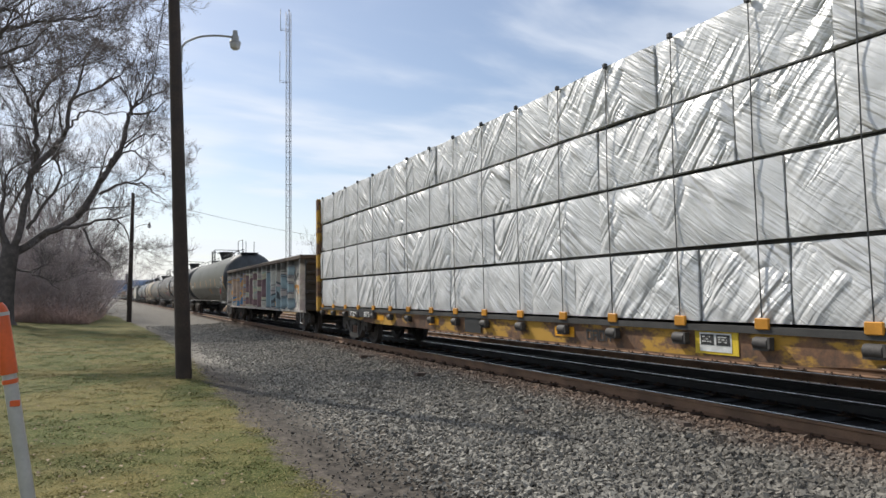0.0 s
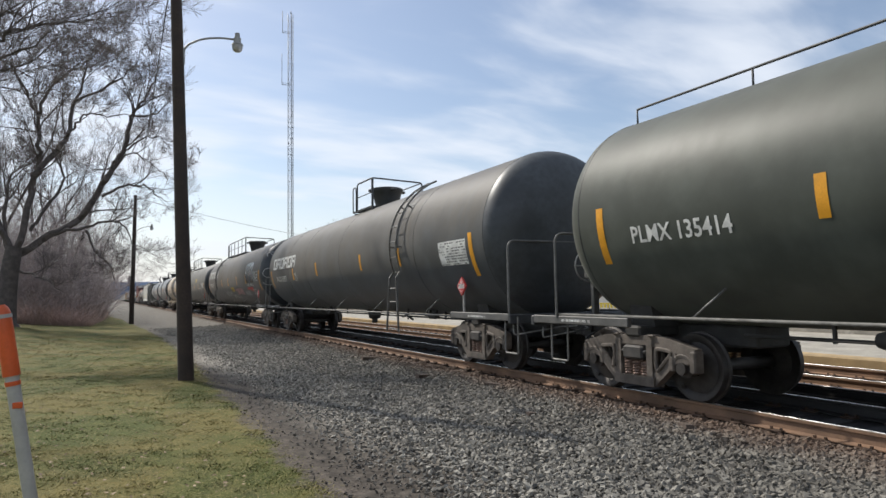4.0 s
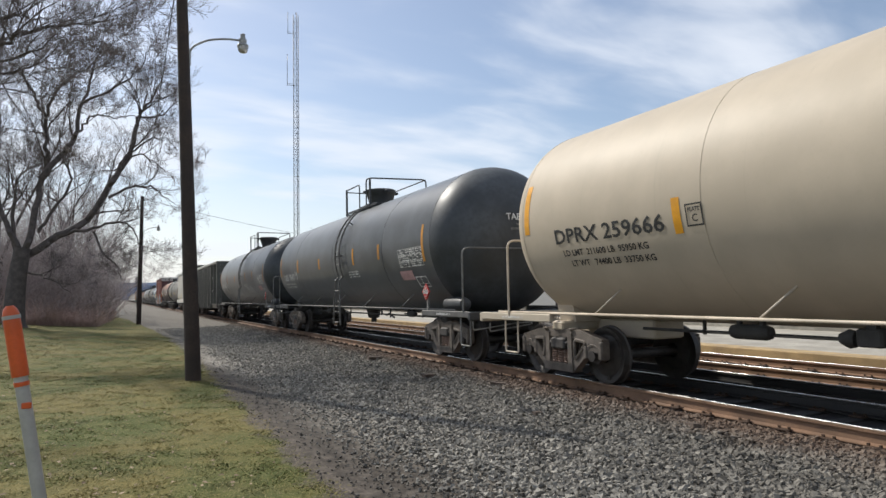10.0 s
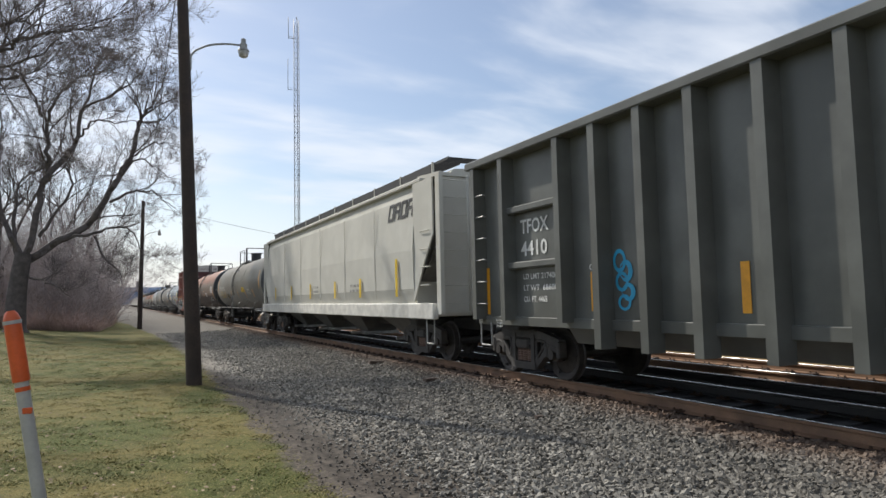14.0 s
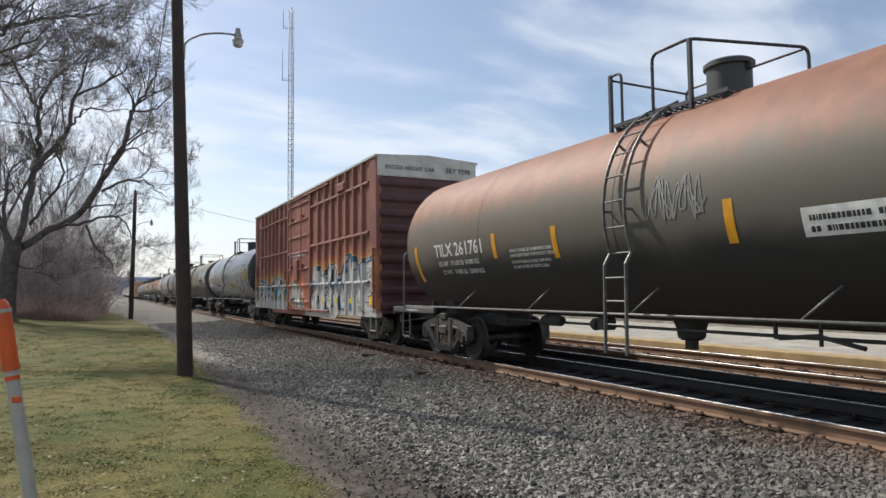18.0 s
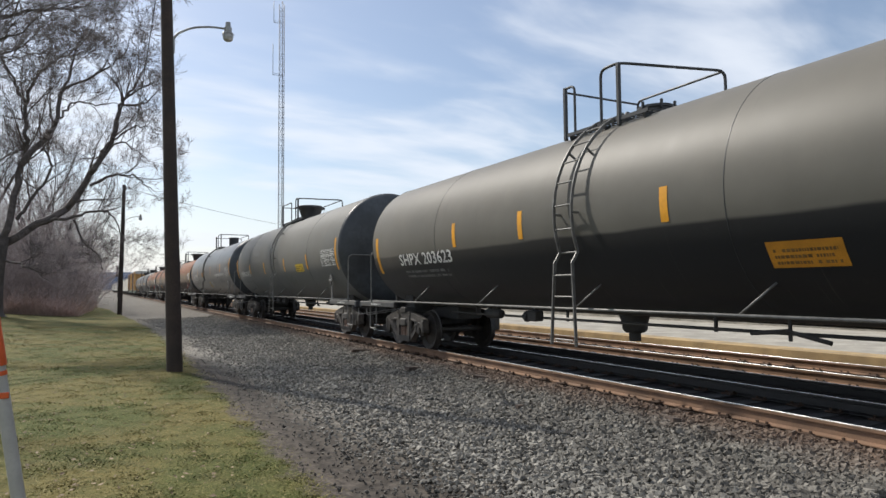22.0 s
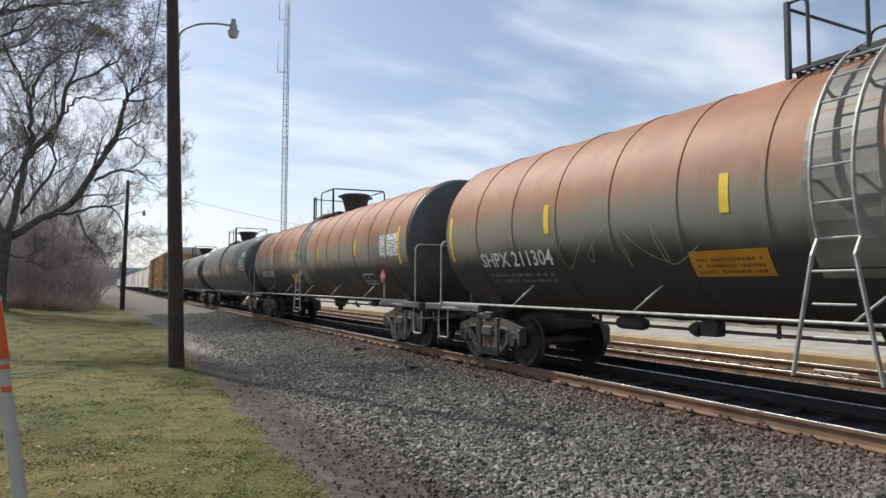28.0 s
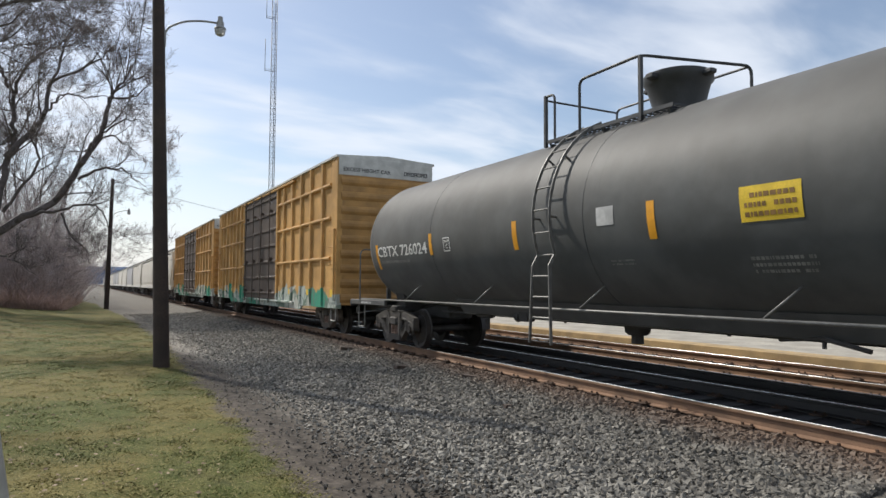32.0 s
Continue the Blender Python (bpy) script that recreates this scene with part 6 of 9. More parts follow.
    part("hatch_trough", Shape().box((-0.4, -half + 1.5, z1 + 0.2), (0.4, half - 1.5, z1 + 0.36), 0.03), paint, car, "long roof hatch")
    if detail:
        part("end_crown", Shape().prism([(-1.15, z1), (1.15, z1), (1.0, z1 + 0.16), (0, z1 + 0.24), (-1.0, z1 + 0.16)], -half + 0.14, -half + inset, "y"), paint, car, "crowned roof over the end bay")
        part("end_board", grating(-half + 0.1, -half + 0.6, -1.15, 1.15, z1 + 0.42), roof_dark, car, "cross walk at the roof end")["kind"] = "stuff"
    tr = (-half + 1.95, half - 1.95)
    n = 4
    for i in range(n):
        y = tr[0] + 2.0 + (tr[1] - tr[0] - 4.0) * i / (n - 1)
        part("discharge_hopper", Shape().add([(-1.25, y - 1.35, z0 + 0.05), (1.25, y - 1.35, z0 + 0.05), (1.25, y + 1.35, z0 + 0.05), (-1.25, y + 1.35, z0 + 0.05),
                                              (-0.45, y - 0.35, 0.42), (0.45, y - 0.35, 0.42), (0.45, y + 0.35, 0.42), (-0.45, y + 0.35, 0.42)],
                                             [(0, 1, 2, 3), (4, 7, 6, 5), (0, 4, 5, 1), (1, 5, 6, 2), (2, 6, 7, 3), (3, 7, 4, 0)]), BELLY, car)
        part("outlet_gate", Shape().box((-0.6, y - 0.4, 0.34), (0.6, y + 0.4, 0.44), 0.01).tube(straight((-0.95, y, 0.4), (-0.5, y, 0.4)), 0.05, 8), GREY_RAIL, car)
    part("center_sill", Shape().box((-0.25, -half - 0.2, 0.72), (0.25, half + 0.2, 1.0), 0.02), UNDER, car)
    for y in tr:
        part("bolster", Shape().box((-1.3, y - 0.2, 0.82), (1.3, y + 0.2, 1.0), 0.02), UNDER, car)
        truck(car, y, CAST_DARK)
    couplers(car, half + 0.72)
    return car, half, X


def centerbeam(s0, s1):
    """Flat car with four tiers of wrapped lumber strapped against its centre beam."""
    mid, half = (s0 + s1) / 2, (s1 - s0) / 2
    car = car_base("lumber_flat_car", "yellow flat car stacked with silver-wrapped lumber packs under black straps", "flat car", mid)
    n = Nodes("silver_lumber_wrap")
    g = n.island()
    shift = n.t.nodes.new("ShaderNodeVectorMath")
    shift.operation = "MULTIPLY_ADD"
    comb = n.t.nodes.new("ShaderNodeCombineXYZ")
    rnd = n.random()
    n.put(n.math("MULTIPLY", rnd, 37.0), comb.inputs[0]), n.put(n.math("MULTIPLY", rnd, 91.0), comb.inputs[1]), n.put(n.math("MULTIPLY", rnd, 53.0), comb.inputs[2])
    shift.inputs[1].default_value = (1, 1, 1)
    n.t.links.new(n.co, shift.inputs[0]), n.t.links.new(comb.outputs[0], shift.inputs[2])
    at = shift.outputs[0]
    one = n.scaled(1.0, 3.4, 0.42, n.scaled(1, 1, 1, at, (radians(52), 0, 0)))
    two = n.scaled(1.0, 3.0, 0.36, n.scaled(1, 1, 1, at, (radians(-40), 0, 0)))
    f1, f2 = n.noise(0.9, 3.5, 0.5, one, 0.5), n.noise(0.9, 3.5, 0.5, two, 0.5)
    pick = n.ramp(n.noise(0.55, 1, 0.5, at), 0.46, 0.54)
    fold = n.math("ADD", n.math("MULTIPLY", f1, pick), n.math("MULTIPLY", f2, n.math("SUBTRACT", 1.0, pick)))
    crease = n.math("ABSOLUTE", n.math("SUBTRACT", fold, 0.5))
    slack = n.ramp(n.noise(0.6, 2, 0.5, n.scaled(1, 1, 1, at)), 0.38, 0.62, 0.15, 1.0)
    soft = n.math("MULTIPLY", n.math("MINIMUM", n.math("MULTIPLY", crease, 3.4), 0.55), slack)
    col = n.mix(n.ramp(n.noise(3, 5), 0.4, 0.7), (0.62, 0.62, 0.61), (0.74, 0.74, 0.73))
    col = n.mix(n.ramp(n.noise(1.0, 5, 0.6), 0.55, 0.75, 0, 0.2), col, (0.42, 0.40, 0.37))
    fine = n.math("ABSOLUTE", n.math("SUBTRACT", n.noise(2.4, 3, 0.5, one, 0.8), 0.5))
    soft = n.math("ADD", soft, n.math("MULTIPLY", n.math("MINIMUM", fine, 0.16), 0.5))
    n.bump(soft, 0.95, 0.10)
    wrap = n.end(col, 0.36, 0.15)
    n = Nodes("flaking_yellow_sill")
    rusty = n.mix(n.ramp(n.noise(5, 6, 0.7), 0.35, 0.7), (0.075, 0.045, 0.03), (0.20, 0.10, 0.05))
    col = n.mix(n.ramp(n.noise(1.3, 6, 0.65, n.scaled(1, 0.8, 1.6)), 0.47, 0.56), rusty, (0.45, 0.25, 0.035))
    n.bump(n.noise(20, 4), 0.25, 0.01)
    sill = n.end(col, 0.7)
    part("deck", Shape().box((-1.35, -half, 0.98), (1.35, half, 1.06)), UNDER, car)
    part("side_sill", Shape().prism([(-half, 1.0), (half, 1.0), (half, 0.82), (half - 3.0, 0.80), (half - 5, 0.66), (-half + 5, 0.66), (-half + 3.0, 0.80), (-half, 0.82)], -1.30, -1.24), sill, car, "worn yellow side sill")
    part("center_beam", Shape().box((-0.08, -half, 1.0), (0.08, half, 4.8)), sill, car)
    for k in (-1, 1):
        bulk = part("end_bulkhead", Shape().box((-1.36, k * half - 0.06, 1.0), (1.36, k * half + 0.06, 4.82), 0.02), sill, car, "yellow end frame")
        part("bulkhead_post", Shape().box((-1.42, k * half - 0.10, 0.9), (-1.30, k * half + 0.10, 4.86), 0.02), sill, bulk)
    rng = random.Random(11)
    z = 1.10
    for tier in range(4):
        h = (0.885, 0.91, 0.90, 0.885)[tier]
        y = half - 0.14
        while y > -half + 0.3:
            L = rng.choice((1.22, 2.44, 2.44, 1.83, 3.05))
            L = min(L, y + half - 0.14)
            if L < 0.5:
                break
            for sx in (-1, 1):
                x0, x1 = (-1.30 + rng.uniform(-0.025, 0.02), -0.10) if sx < 0 else (0.10, 1.30)
                s = Shape()
                a, b = y - L + 0.012, y - 0.012
                # the face is a grid so that it can sag and pucker
                nx, nz = max(4, int(L / 0.12)), 8
                vs = []
                for j in range(nz + 1):
                    for i in range(nx + 1):
                        u, v = i / nx, j / nz
                        e = min(u, 1 - u) * L
                        puff = 0.02 * min(1, e / 0.15) * min(1, min(v, 1 - v) * 6) + 0.022 * noise.noise((u * L * 2.2 + y * 3, v * 1.6 + tier * 7, sx * 3)) + 0.012 * noise.noise((u * L * 5 + v * 5 + y, v * 4 - u * L * 4, tier))
                        vs.append(((x0 - puff) if sx < 0 else (x1 + puff), a + u * (b - a), z + v * h))
                fs = [(j * (nx + 1) + i, j * (nx + 1) + i + 1, (j + 1) * (nx + 1) + i + 1, (j + 1) * (nx + 1) + i) for j in range(nz) for i in range(nx)]
                s.add(vs, fs, True)
                s.box((x0 + 0.005 if sx < 0 else x0, a, z), (x1 if sx < 0 else x1 - 0.005, b, z + h), 0.015)
                part("lumber_pack", s, wrap, car, "lumber pack in silver plastic wrap")
            y -= L
        z += h + 0.055
        if tier < 3:
            k = -half + 0.5
            part("spacer_layer", Shape().box((-1.22, -half + 0.15, z - 0.055), (1.22, half - 0.15, z)), UNDER, car, "dark gap boards between tiers")
    ys = [-half + 0.6 + 1.22 * i for i in range(int((2 * half - 1.0) / 1.22) + 1)]
    for y in ys:
        y += rng.uniform(-0.04, 0.04)
        part("strap", Shape().tube([(-0.1, y, 4.86), (-1.335, y, 4.83), (-1.36, y + 0.01, 3.0), (-1.35, y, 1.02)], 0.008, 5), BLACK, car, "black load strap")
        part("strap_block", Shape().box((-1.37, y - 0.09, 1.03), (-1.33, y + 0.09, 1.16), 0.01), DECAL_O, car, "orange strap guide block")
        part("strap_winch", Shape().lathe([(0.05, -0.1), (0.07, -0.09), (0.07, 0.09), (0.05, 0.1)], 10, "y", (-1.36, y, 0.88)).box((-1.40, y - 0.10, 0.80), (-1.28, y + 0.10, 0.84)).box((-1.42, y - 0.13, 0.83), (-1.34, y - 0.10, 0.95)), CAST_DARK, car)
        part("strap_corner", Shape().box((-1.375, y - 0.035, 4.80), (-1.31, y + 0.035, 4.88), 0.015), BLACK, car, "corner protector")
    for y in (-half + 2, -2.6, 2.2, half - 6):
        part("reflector", Shape().box((-1.305, y, 0.76), (-1.31, y + 0.5, 0.92)), STRIPE, car, "amber reflector")
    part("stencil_plate", Shape().box((-1.325, 0.3, 0.68), (-1.332, 0.95, 1.0)), DARK_INK, car, "dark stencil plate")
    part("sill_lettering", on_wall(block_letters(4), -1.31, -2.9, 0.74, 0.16), DARK_INK, car)
    part("number_field", Shape().box((-1.385, 6.15, 0.82), (-1.37, 8.2, 1.02)), DARK_INK, car, "black painted number field")
    part("car_number", on_wall(letters("TTZX"), -1.392, 8.06, 0.83, 0.14, 0.56), WHITE, car)
    part("car_number", on_wall(letters("875"), -1.392, 6.82, 0.84, 0.14, 0.45), WHITE, car)
    panel = part("stencil_panel", Shape().box((-1.312, -5.64, 0.70), (-1.300, -5.01, 0.98)), DECAL_Y, car, "yellow stencil panel on the sill")
    w, top, low = 0.63, 0.98, 0.70
    for c in range(2):
        y = -5.01 - 0.12 * w - c * 0.37 * w
        part("panel_cell", Shape().box((-1.318, y - 0.37 * w, low + 0.03), (-1.310, y, top - 0.02)), WHITE, panel)
        part("panel_field", Shape().box((-1.322, y - 0.34 * w, low + 0.11), (-1.315, y - 0.03 * w, top - 0.04)), DARK_INK, panel)
        part("panel_print", on_wall(dotted(3, 1.4, 301 + c), -1.325, y - 0.07 * w, low + 0.14, 0.09), WHITE, panel)["kind"] = "stuff"
    underframe(car, half + 0.7, (-half + 3.0, half - 3.0), 1.25, 1.0, CAST_DARK)
    return car


# ---------------------------------------------------------------- the cars in order
CAST_MID = plain("grimy_cast_steel", (0.075, 0.066, 0.058), 0.7, var=0.45, scale=5, bump=0.3)
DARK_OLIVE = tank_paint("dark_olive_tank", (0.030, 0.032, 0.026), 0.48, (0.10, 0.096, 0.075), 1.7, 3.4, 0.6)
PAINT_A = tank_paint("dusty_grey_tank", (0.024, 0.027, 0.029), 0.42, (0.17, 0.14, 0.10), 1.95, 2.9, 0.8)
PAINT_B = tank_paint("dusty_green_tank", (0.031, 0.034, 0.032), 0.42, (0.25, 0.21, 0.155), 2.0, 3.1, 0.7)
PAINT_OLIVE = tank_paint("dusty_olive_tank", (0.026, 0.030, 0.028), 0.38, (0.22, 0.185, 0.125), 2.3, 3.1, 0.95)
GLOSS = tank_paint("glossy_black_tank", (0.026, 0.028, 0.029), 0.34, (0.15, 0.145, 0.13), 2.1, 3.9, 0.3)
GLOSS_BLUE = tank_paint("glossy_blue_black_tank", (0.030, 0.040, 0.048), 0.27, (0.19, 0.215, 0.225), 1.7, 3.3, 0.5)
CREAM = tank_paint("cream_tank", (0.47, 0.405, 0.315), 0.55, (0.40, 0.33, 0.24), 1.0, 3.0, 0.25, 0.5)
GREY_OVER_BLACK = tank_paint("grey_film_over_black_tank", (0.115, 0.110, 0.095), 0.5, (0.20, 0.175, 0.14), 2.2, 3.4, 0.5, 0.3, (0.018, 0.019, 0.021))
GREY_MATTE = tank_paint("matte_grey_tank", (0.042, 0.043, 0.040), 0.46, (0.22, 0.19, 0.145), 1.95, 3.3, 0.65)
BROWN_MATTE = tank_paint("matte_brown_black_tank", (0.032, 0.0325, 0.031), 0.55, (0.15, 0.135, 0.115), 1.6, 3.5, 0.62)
RUST_1 = rust_paint("rusty_jacket", (0.285, 0.118, 0.053), (0.19, 0.185, 0.145), (0.030, 0.031, 0.030), -0.1)
RUST_2 = rust_paint("dark_rusty_jacket", (0.23, 0.092, 0.046), (0.10, 0.09, 0.068), (0.026, 0.026, 0.025), 0.25)
BELT = plain("dark_grey_belt", (0.050, 0.046, 0.043), 0.5, var=0.3, scale=2)
GREEN_PATCH = plain("fresh_dark_paint_patch", (0.045, 0.060, 0.066), 0.25, var=0.2, scale=2)
PINK = plain("pink_spray", (0.50, 0.30, 0.29), 0.6, var=0.2, scale=4)
SILVER = plain("pale_spray", (0.45, 0.45, 0.44), 0.6, var=0.25, scale=4)

centerbeam(-0.6, 22.4)


def mark(tank, name, shape, material, label=""):
    return part(name, shape, material, tank, label)


# graffiti gondola
GON_GREY = (0.085, 0.08, 0.075)
FADED = [(0.60, 0.57, 0.50), (0.52, 0.51, 0.45), (0.64, 0.60, 0.53), (0.48, 0.42, 0.40)]
front_side = piece_paint("pale_blue_letters_side", GON_GREY, [dict(glyphs="race", y=-2.55, z=1.05, w=0.95, h=1.35, step=1.12, thick=0.16, gap=0.08, fill=(0.34, 0.44, 0.48), accent=(0.46, 0.40, 0.40), line=(0.08, 0.09, 0.10), halo=None, rim=None)], None, (FADED, 2.55, 0, 0), 0.12)
middle_side = piece_paint("mauve_letters_side", GON_GREY, [dict(glyphs="sesm", y=2.75, z=1.08, w=1.05, h=1.3, step=1.27, thick=0.17, gap=0.07, fill=(0.27, 0.17, 0.185), accent=(0.50, 0.46, 0.36), line=(0.60, 0.58, 0.42), halo=None, rim=(0.40, 0.50, 0.44))], None, (FADED, 2.55, 0, 0), 0.12)
rear_side = piece_paint("mixed_letters_side", GON_GREY, [dict(glyphs="tane", y=8.1, z=1.0, w=1.1, h=1.35, step=1.35, thick=0.13, gap=0.1, fill=(0.50, 0.38, 0.30), accent=(0.10, 0.24, 0.42), line=(0.62, 0.36, 0.14), halo=None, rim=(0.12, 0.26, 0.44))], None, (FADED, 2.6, 0, 0), 0.12)


def pastel(y):
    return front_side if y < -2.5 else middle_side if y < 2.5 else rear_side


RUST_TOP = plain("rusty_top_rail", (0.11, 0.082, 0.064), 0.75, var=0.35, scale=3, bump=0.3)
g, gh, gx = gondola(23.9, 40.85, 0.92, 2.98, "open gondola covered in pastel graffiti with a rusty top rail", pastel, RUST_TOP,
                    [-8.35, -6.6, -5.4, -4.5, -3.5, -2.55, -1.55, -0.54, 0.54, 1.5, 2.4, 3.25, 4.15, 5.2, 6.5, 8.35], (25.56 - 32.37, 39.37 - 32.37), False, 0.16)
for y in (-7.9, -3.95, -1.0, 2.0, 4.6, 7.6):
    part("reflector", Shape().box((-gx - 0.035, y, 1.02 if abs(y) < 7 else 1.55), (-gx - 0.012, y + 0.42, 1.20 if abs(y) < 7 else 1.78)), STRIPE, g, "amber reflector")
part("car_number", on_wall(letters("MWCX"), -gx - 0.012, 7.95, 2.48, 0.26, 1.2), WHITE, g)
part("car_number", on_wall(letters("201054"), -gx - 0.012, 7.95, 2.12, 0.26, 1.25), WHITE, g)


for k, line in enumerate(("HAPPY", "MOTHERS", "DAY")):
    part("sprayed_words", on_wall(letters(line), -gx - 0.012, -5.62 - 0.1 * (k == 2), 2.16 - 0.19 * k, 0.14, (0.62, 0.72, 0.36)[k]), DARK_INK, g)
part("stencil_plate", Shape().box((-gx - 0.016, -6.18, 1.33), (-gx - 0.008, -5.66, 1.70)), WHITE, g, "framed black stencil plate")
part("stencil_field", Shape().box((-gx - 0.022, -6.15, 1.36), (-gx - 0.014, -5.69, 1.67)), DARK_INK, g)
for k, (y, z, w, h_, m) in enumerate(((-6.95, 2.05, 0.95, 0.42, DARK_INK), (-7.65, 2.1, 0.55, 0.35, SILVER), (-6.9, 1.75, 0.8, 0.16, DECAL_O), (-2.75, 2.3, 0.5, 0.3, SILVER), (-5.4, 2.45, 0.8, 0.24, SILVER), (3.0, 2.0, 0.7, 0.4, SILVER))):
    part("sprayed_tag", on_wall(flat_scrawl(w, h_, 210 + k, 0.018, 22), -gx - 0.010, y, z, 1.0, lift=0.00003), m, g, "quick sprayed tag")


def s4(y, a=2.2, b=2.65, w=0.13):
    return (y, a, b, w)


# long gas tank car
car, tank, half, r, zc = tank_car(43.75, 61.3, DARK_OLIVE, "long dark olive gas tank car with a full-length crown rail", r=1.49, over=0.9, head=0.4, crisp=False, full=0.7, dome_at=-0.5, deck=(-3.2, 0.95),
                                  ladder_at=None, full_rail=True, air=True, stripes=[(-9.35, 1.87, 2.75, 0.16), s4(-5.88), s4(-3.67), s4(-1.3), s4(2.1), s4(5.8), (9.1, 1.9, 2.7, 0.14)], seams=(-4.9, 3.4),
                                  words=(("LIQUEFIED PETROLEUM GAS", -5.83, -7.2, 1.97, 0.13, WHITE, "lettering"), ("NON-ODORIZED", -6.05, -6.85, 1.79, 0.12, WHITE, "lettering"),
                                         ("PLMX 135414", 8.5, 6.88, 2.16, 0.22, WHITE, "car_number")))
decal(tank, "decal", -2.86, -2.3, 1.68, 1.98, r, zc, DECAL_O, "orange decal")
data_panel(tank, -8.44, 2.1, 0.9, 0.6, r, zc, GREEN_PATCH)
small_box(tank, -7.6, 1.7, r, zc, 0.5, 0.32)
placard(car, -8.1, 1.78, "1075")
part("end_ladder", Shape().tube(straight((-0.3, -half - 0.75, 1.1), (-0.3, -half - 0.75, 4.9)), 0.02).tube(straight((0.2, -half - 0.75, 1.1), (0.2, -half - 0.75, 4.9)), 0.02)
     .tube(rounded([(-0.5, -half + 0.9, 4.2), (-0.5, -half + 0.9, 5.0), (-0.5, -half - 0.75, 5.0), (-0.5, -half - 0.75, 4.2)], 0.15), 0.021).box((-0.6, -half - 0.8, 4.16), (0.5, -half - 0.2, 4.2)), BLACK, car, "ladder over the end")


def plate_box(t, y, z, r, zc, ink=WHITE):
    mark(t, "plate_box", on_tank(([(0, 0), (0.26, 0), (0.26, 0.28), (0, 0.28), (0.02, 0.02), (0.24, 0.02), (0.24, 0.26), (0.02, 0.26)], [(0, 1, 5, 4), (1, 2, 6, 5), (2, 3, 7, 6), (3, 0, 4, 7)], 1), y, z, 1.0, r, zc, 0.019), ink)
    mark(t, "plate_lettering", on_tank(letters("PLATE"), y - 0.04, z + 0.18, 0.05, r, zc, 0.012, 0.18), ink)
    mark(t, "plate_lettering", on_tank(letters("C"), y - 0.09, z + 0.055, 0.09, r, zc), ink)


def gas_car(sf, sr, paint, label, number, r, logo, num, stripes, ladder_at, deck, dome_at, plate, seed, rear=0.0):
    """A gas tank car with a long walkway and a large white block mark near its rear."""
    c, t, hf, r, zc = tank_car(sf, sr, paint, label, r=r, over=1.15, head=0.34, crisp=False, full=0.62, rail_z=1.04, dome_at=dome_at, deck=deck, ladder_at=ladder_at, rail_style="long",
                               stripes=stripes, seams=(-6.2, -0.6, 3.4, 6.0), feet=0.16, rear=rear)
    mark(t, "word_mark", on_tank(block_letters(6), logo[0], logo[2], 0.46, r, zc, 0.024, logo[0] - logo[1]), WHITE, "plain white block mark")
    mark(t, "car_number", on_tank(letters(number), num[0], num[2], 0.23, r, zc, 0.016, num[0] - num[1]), WHITE)
    for k in range(2):
        mark(t, "small_print", on_tank(dotted(1, 12, seed + k), num[0] - 0.1, num[2] - 0.15 - 0.13 * k, 0.13, r, zc), FAINT)
    plate_box(t, plate, num[2], r, zc)
    placard(c, -hf + 0.82, 1.66, "1075")
    return c, t, hf, r, zc


car, tank, half, r, zc = gas_car(65.93, 82.62, PAINT_A, "dusty dark grey gas tank car with a white block mark", "PROX 36927", 1.545, (8.49, 4.83, 2.64), (8.1, 6.37, 2.12),
                                 [(-8.9, 1.85, 2.7, 0.15), s4(-5.3), s4(-2.5), s4(2.0), s4(5.25, 2.14, 2.58), (9.0, 1.85, 2.6, 0.14)], -5.4, (-6.4, 0.1), -0.8, 5.0, 3)
data_panel(tank, -7.5, 2.1, 1.2, 0.5, r, zc, WHITE, FAINT, 2, False)
car, tank, half, r, zc = gas_car(86.9, 103.48, PAINT_A, "dusty dark tank car with white and pink graffiti", "PROX 34557", 1.535, (8.7, 4.97, 2.81), (8.27, 6.57, 2.24),
                                 [(-8.95, 1.85, 2.78, 0.16), s4(-5.36), s4(-2.57), s4(0.45), s4(3.05), s4(5.68), (9.2, 1.86, 2.68, 0.14)], 4.54, (-1.25, 5.38), -0.4, 5.43, 9)
mark(tank, "paint_patch", tank_patch(-7.42, -5.45, 2.23, 3.26, r, zc, 0.007), GREEN_PATCH, "glossy repainted patch")
data_panel(tank, -7.5, 2.3, 1.2, 0.46, r, zc, GREEN_PATCH)
mark(tank, "lettering", on_tank(letters("LIQUEFIED PETROLEUM GAS"), -5.5, 2.08, 0.13, r, zc, 0.014, 1.7), WHITE)
mark(tank, "red_notice", tank_patch(-6.2, -5.4, 1.90, 2.03, r, zc), RED)
mark(tank, "red_notice", tank_patch(-6.9, -6.25, 1.83, 2.03, r, zc), RED)
decal(tank, "decal", -1.1, -0.1, 1.85, 2.09, r, zc, DECAL_Y, "yellow decal")
small_box(tank, -6.7, 1.68, r, zc, 0.8, 0.26)
bubbles(tank, -1.75, 1.66, 0.42, 6, r, zc, PINK, DARK_INK, 3)
for i, (y, z, w, h) in enumerate(((2.3, 1.58, 2.0, 0.45), (0.4, 1.45, 2.2, 0.34), (-4.3, 1.58, 1.3, 0.4))):
    scrawl(tank, y, z, w, h, r, zc, SILVER, 5 + i)
HEAD_TAG = plain("white_outline_spray", (0.5, 0.5, 0.5), 0.6, var=0.2, scale=4)
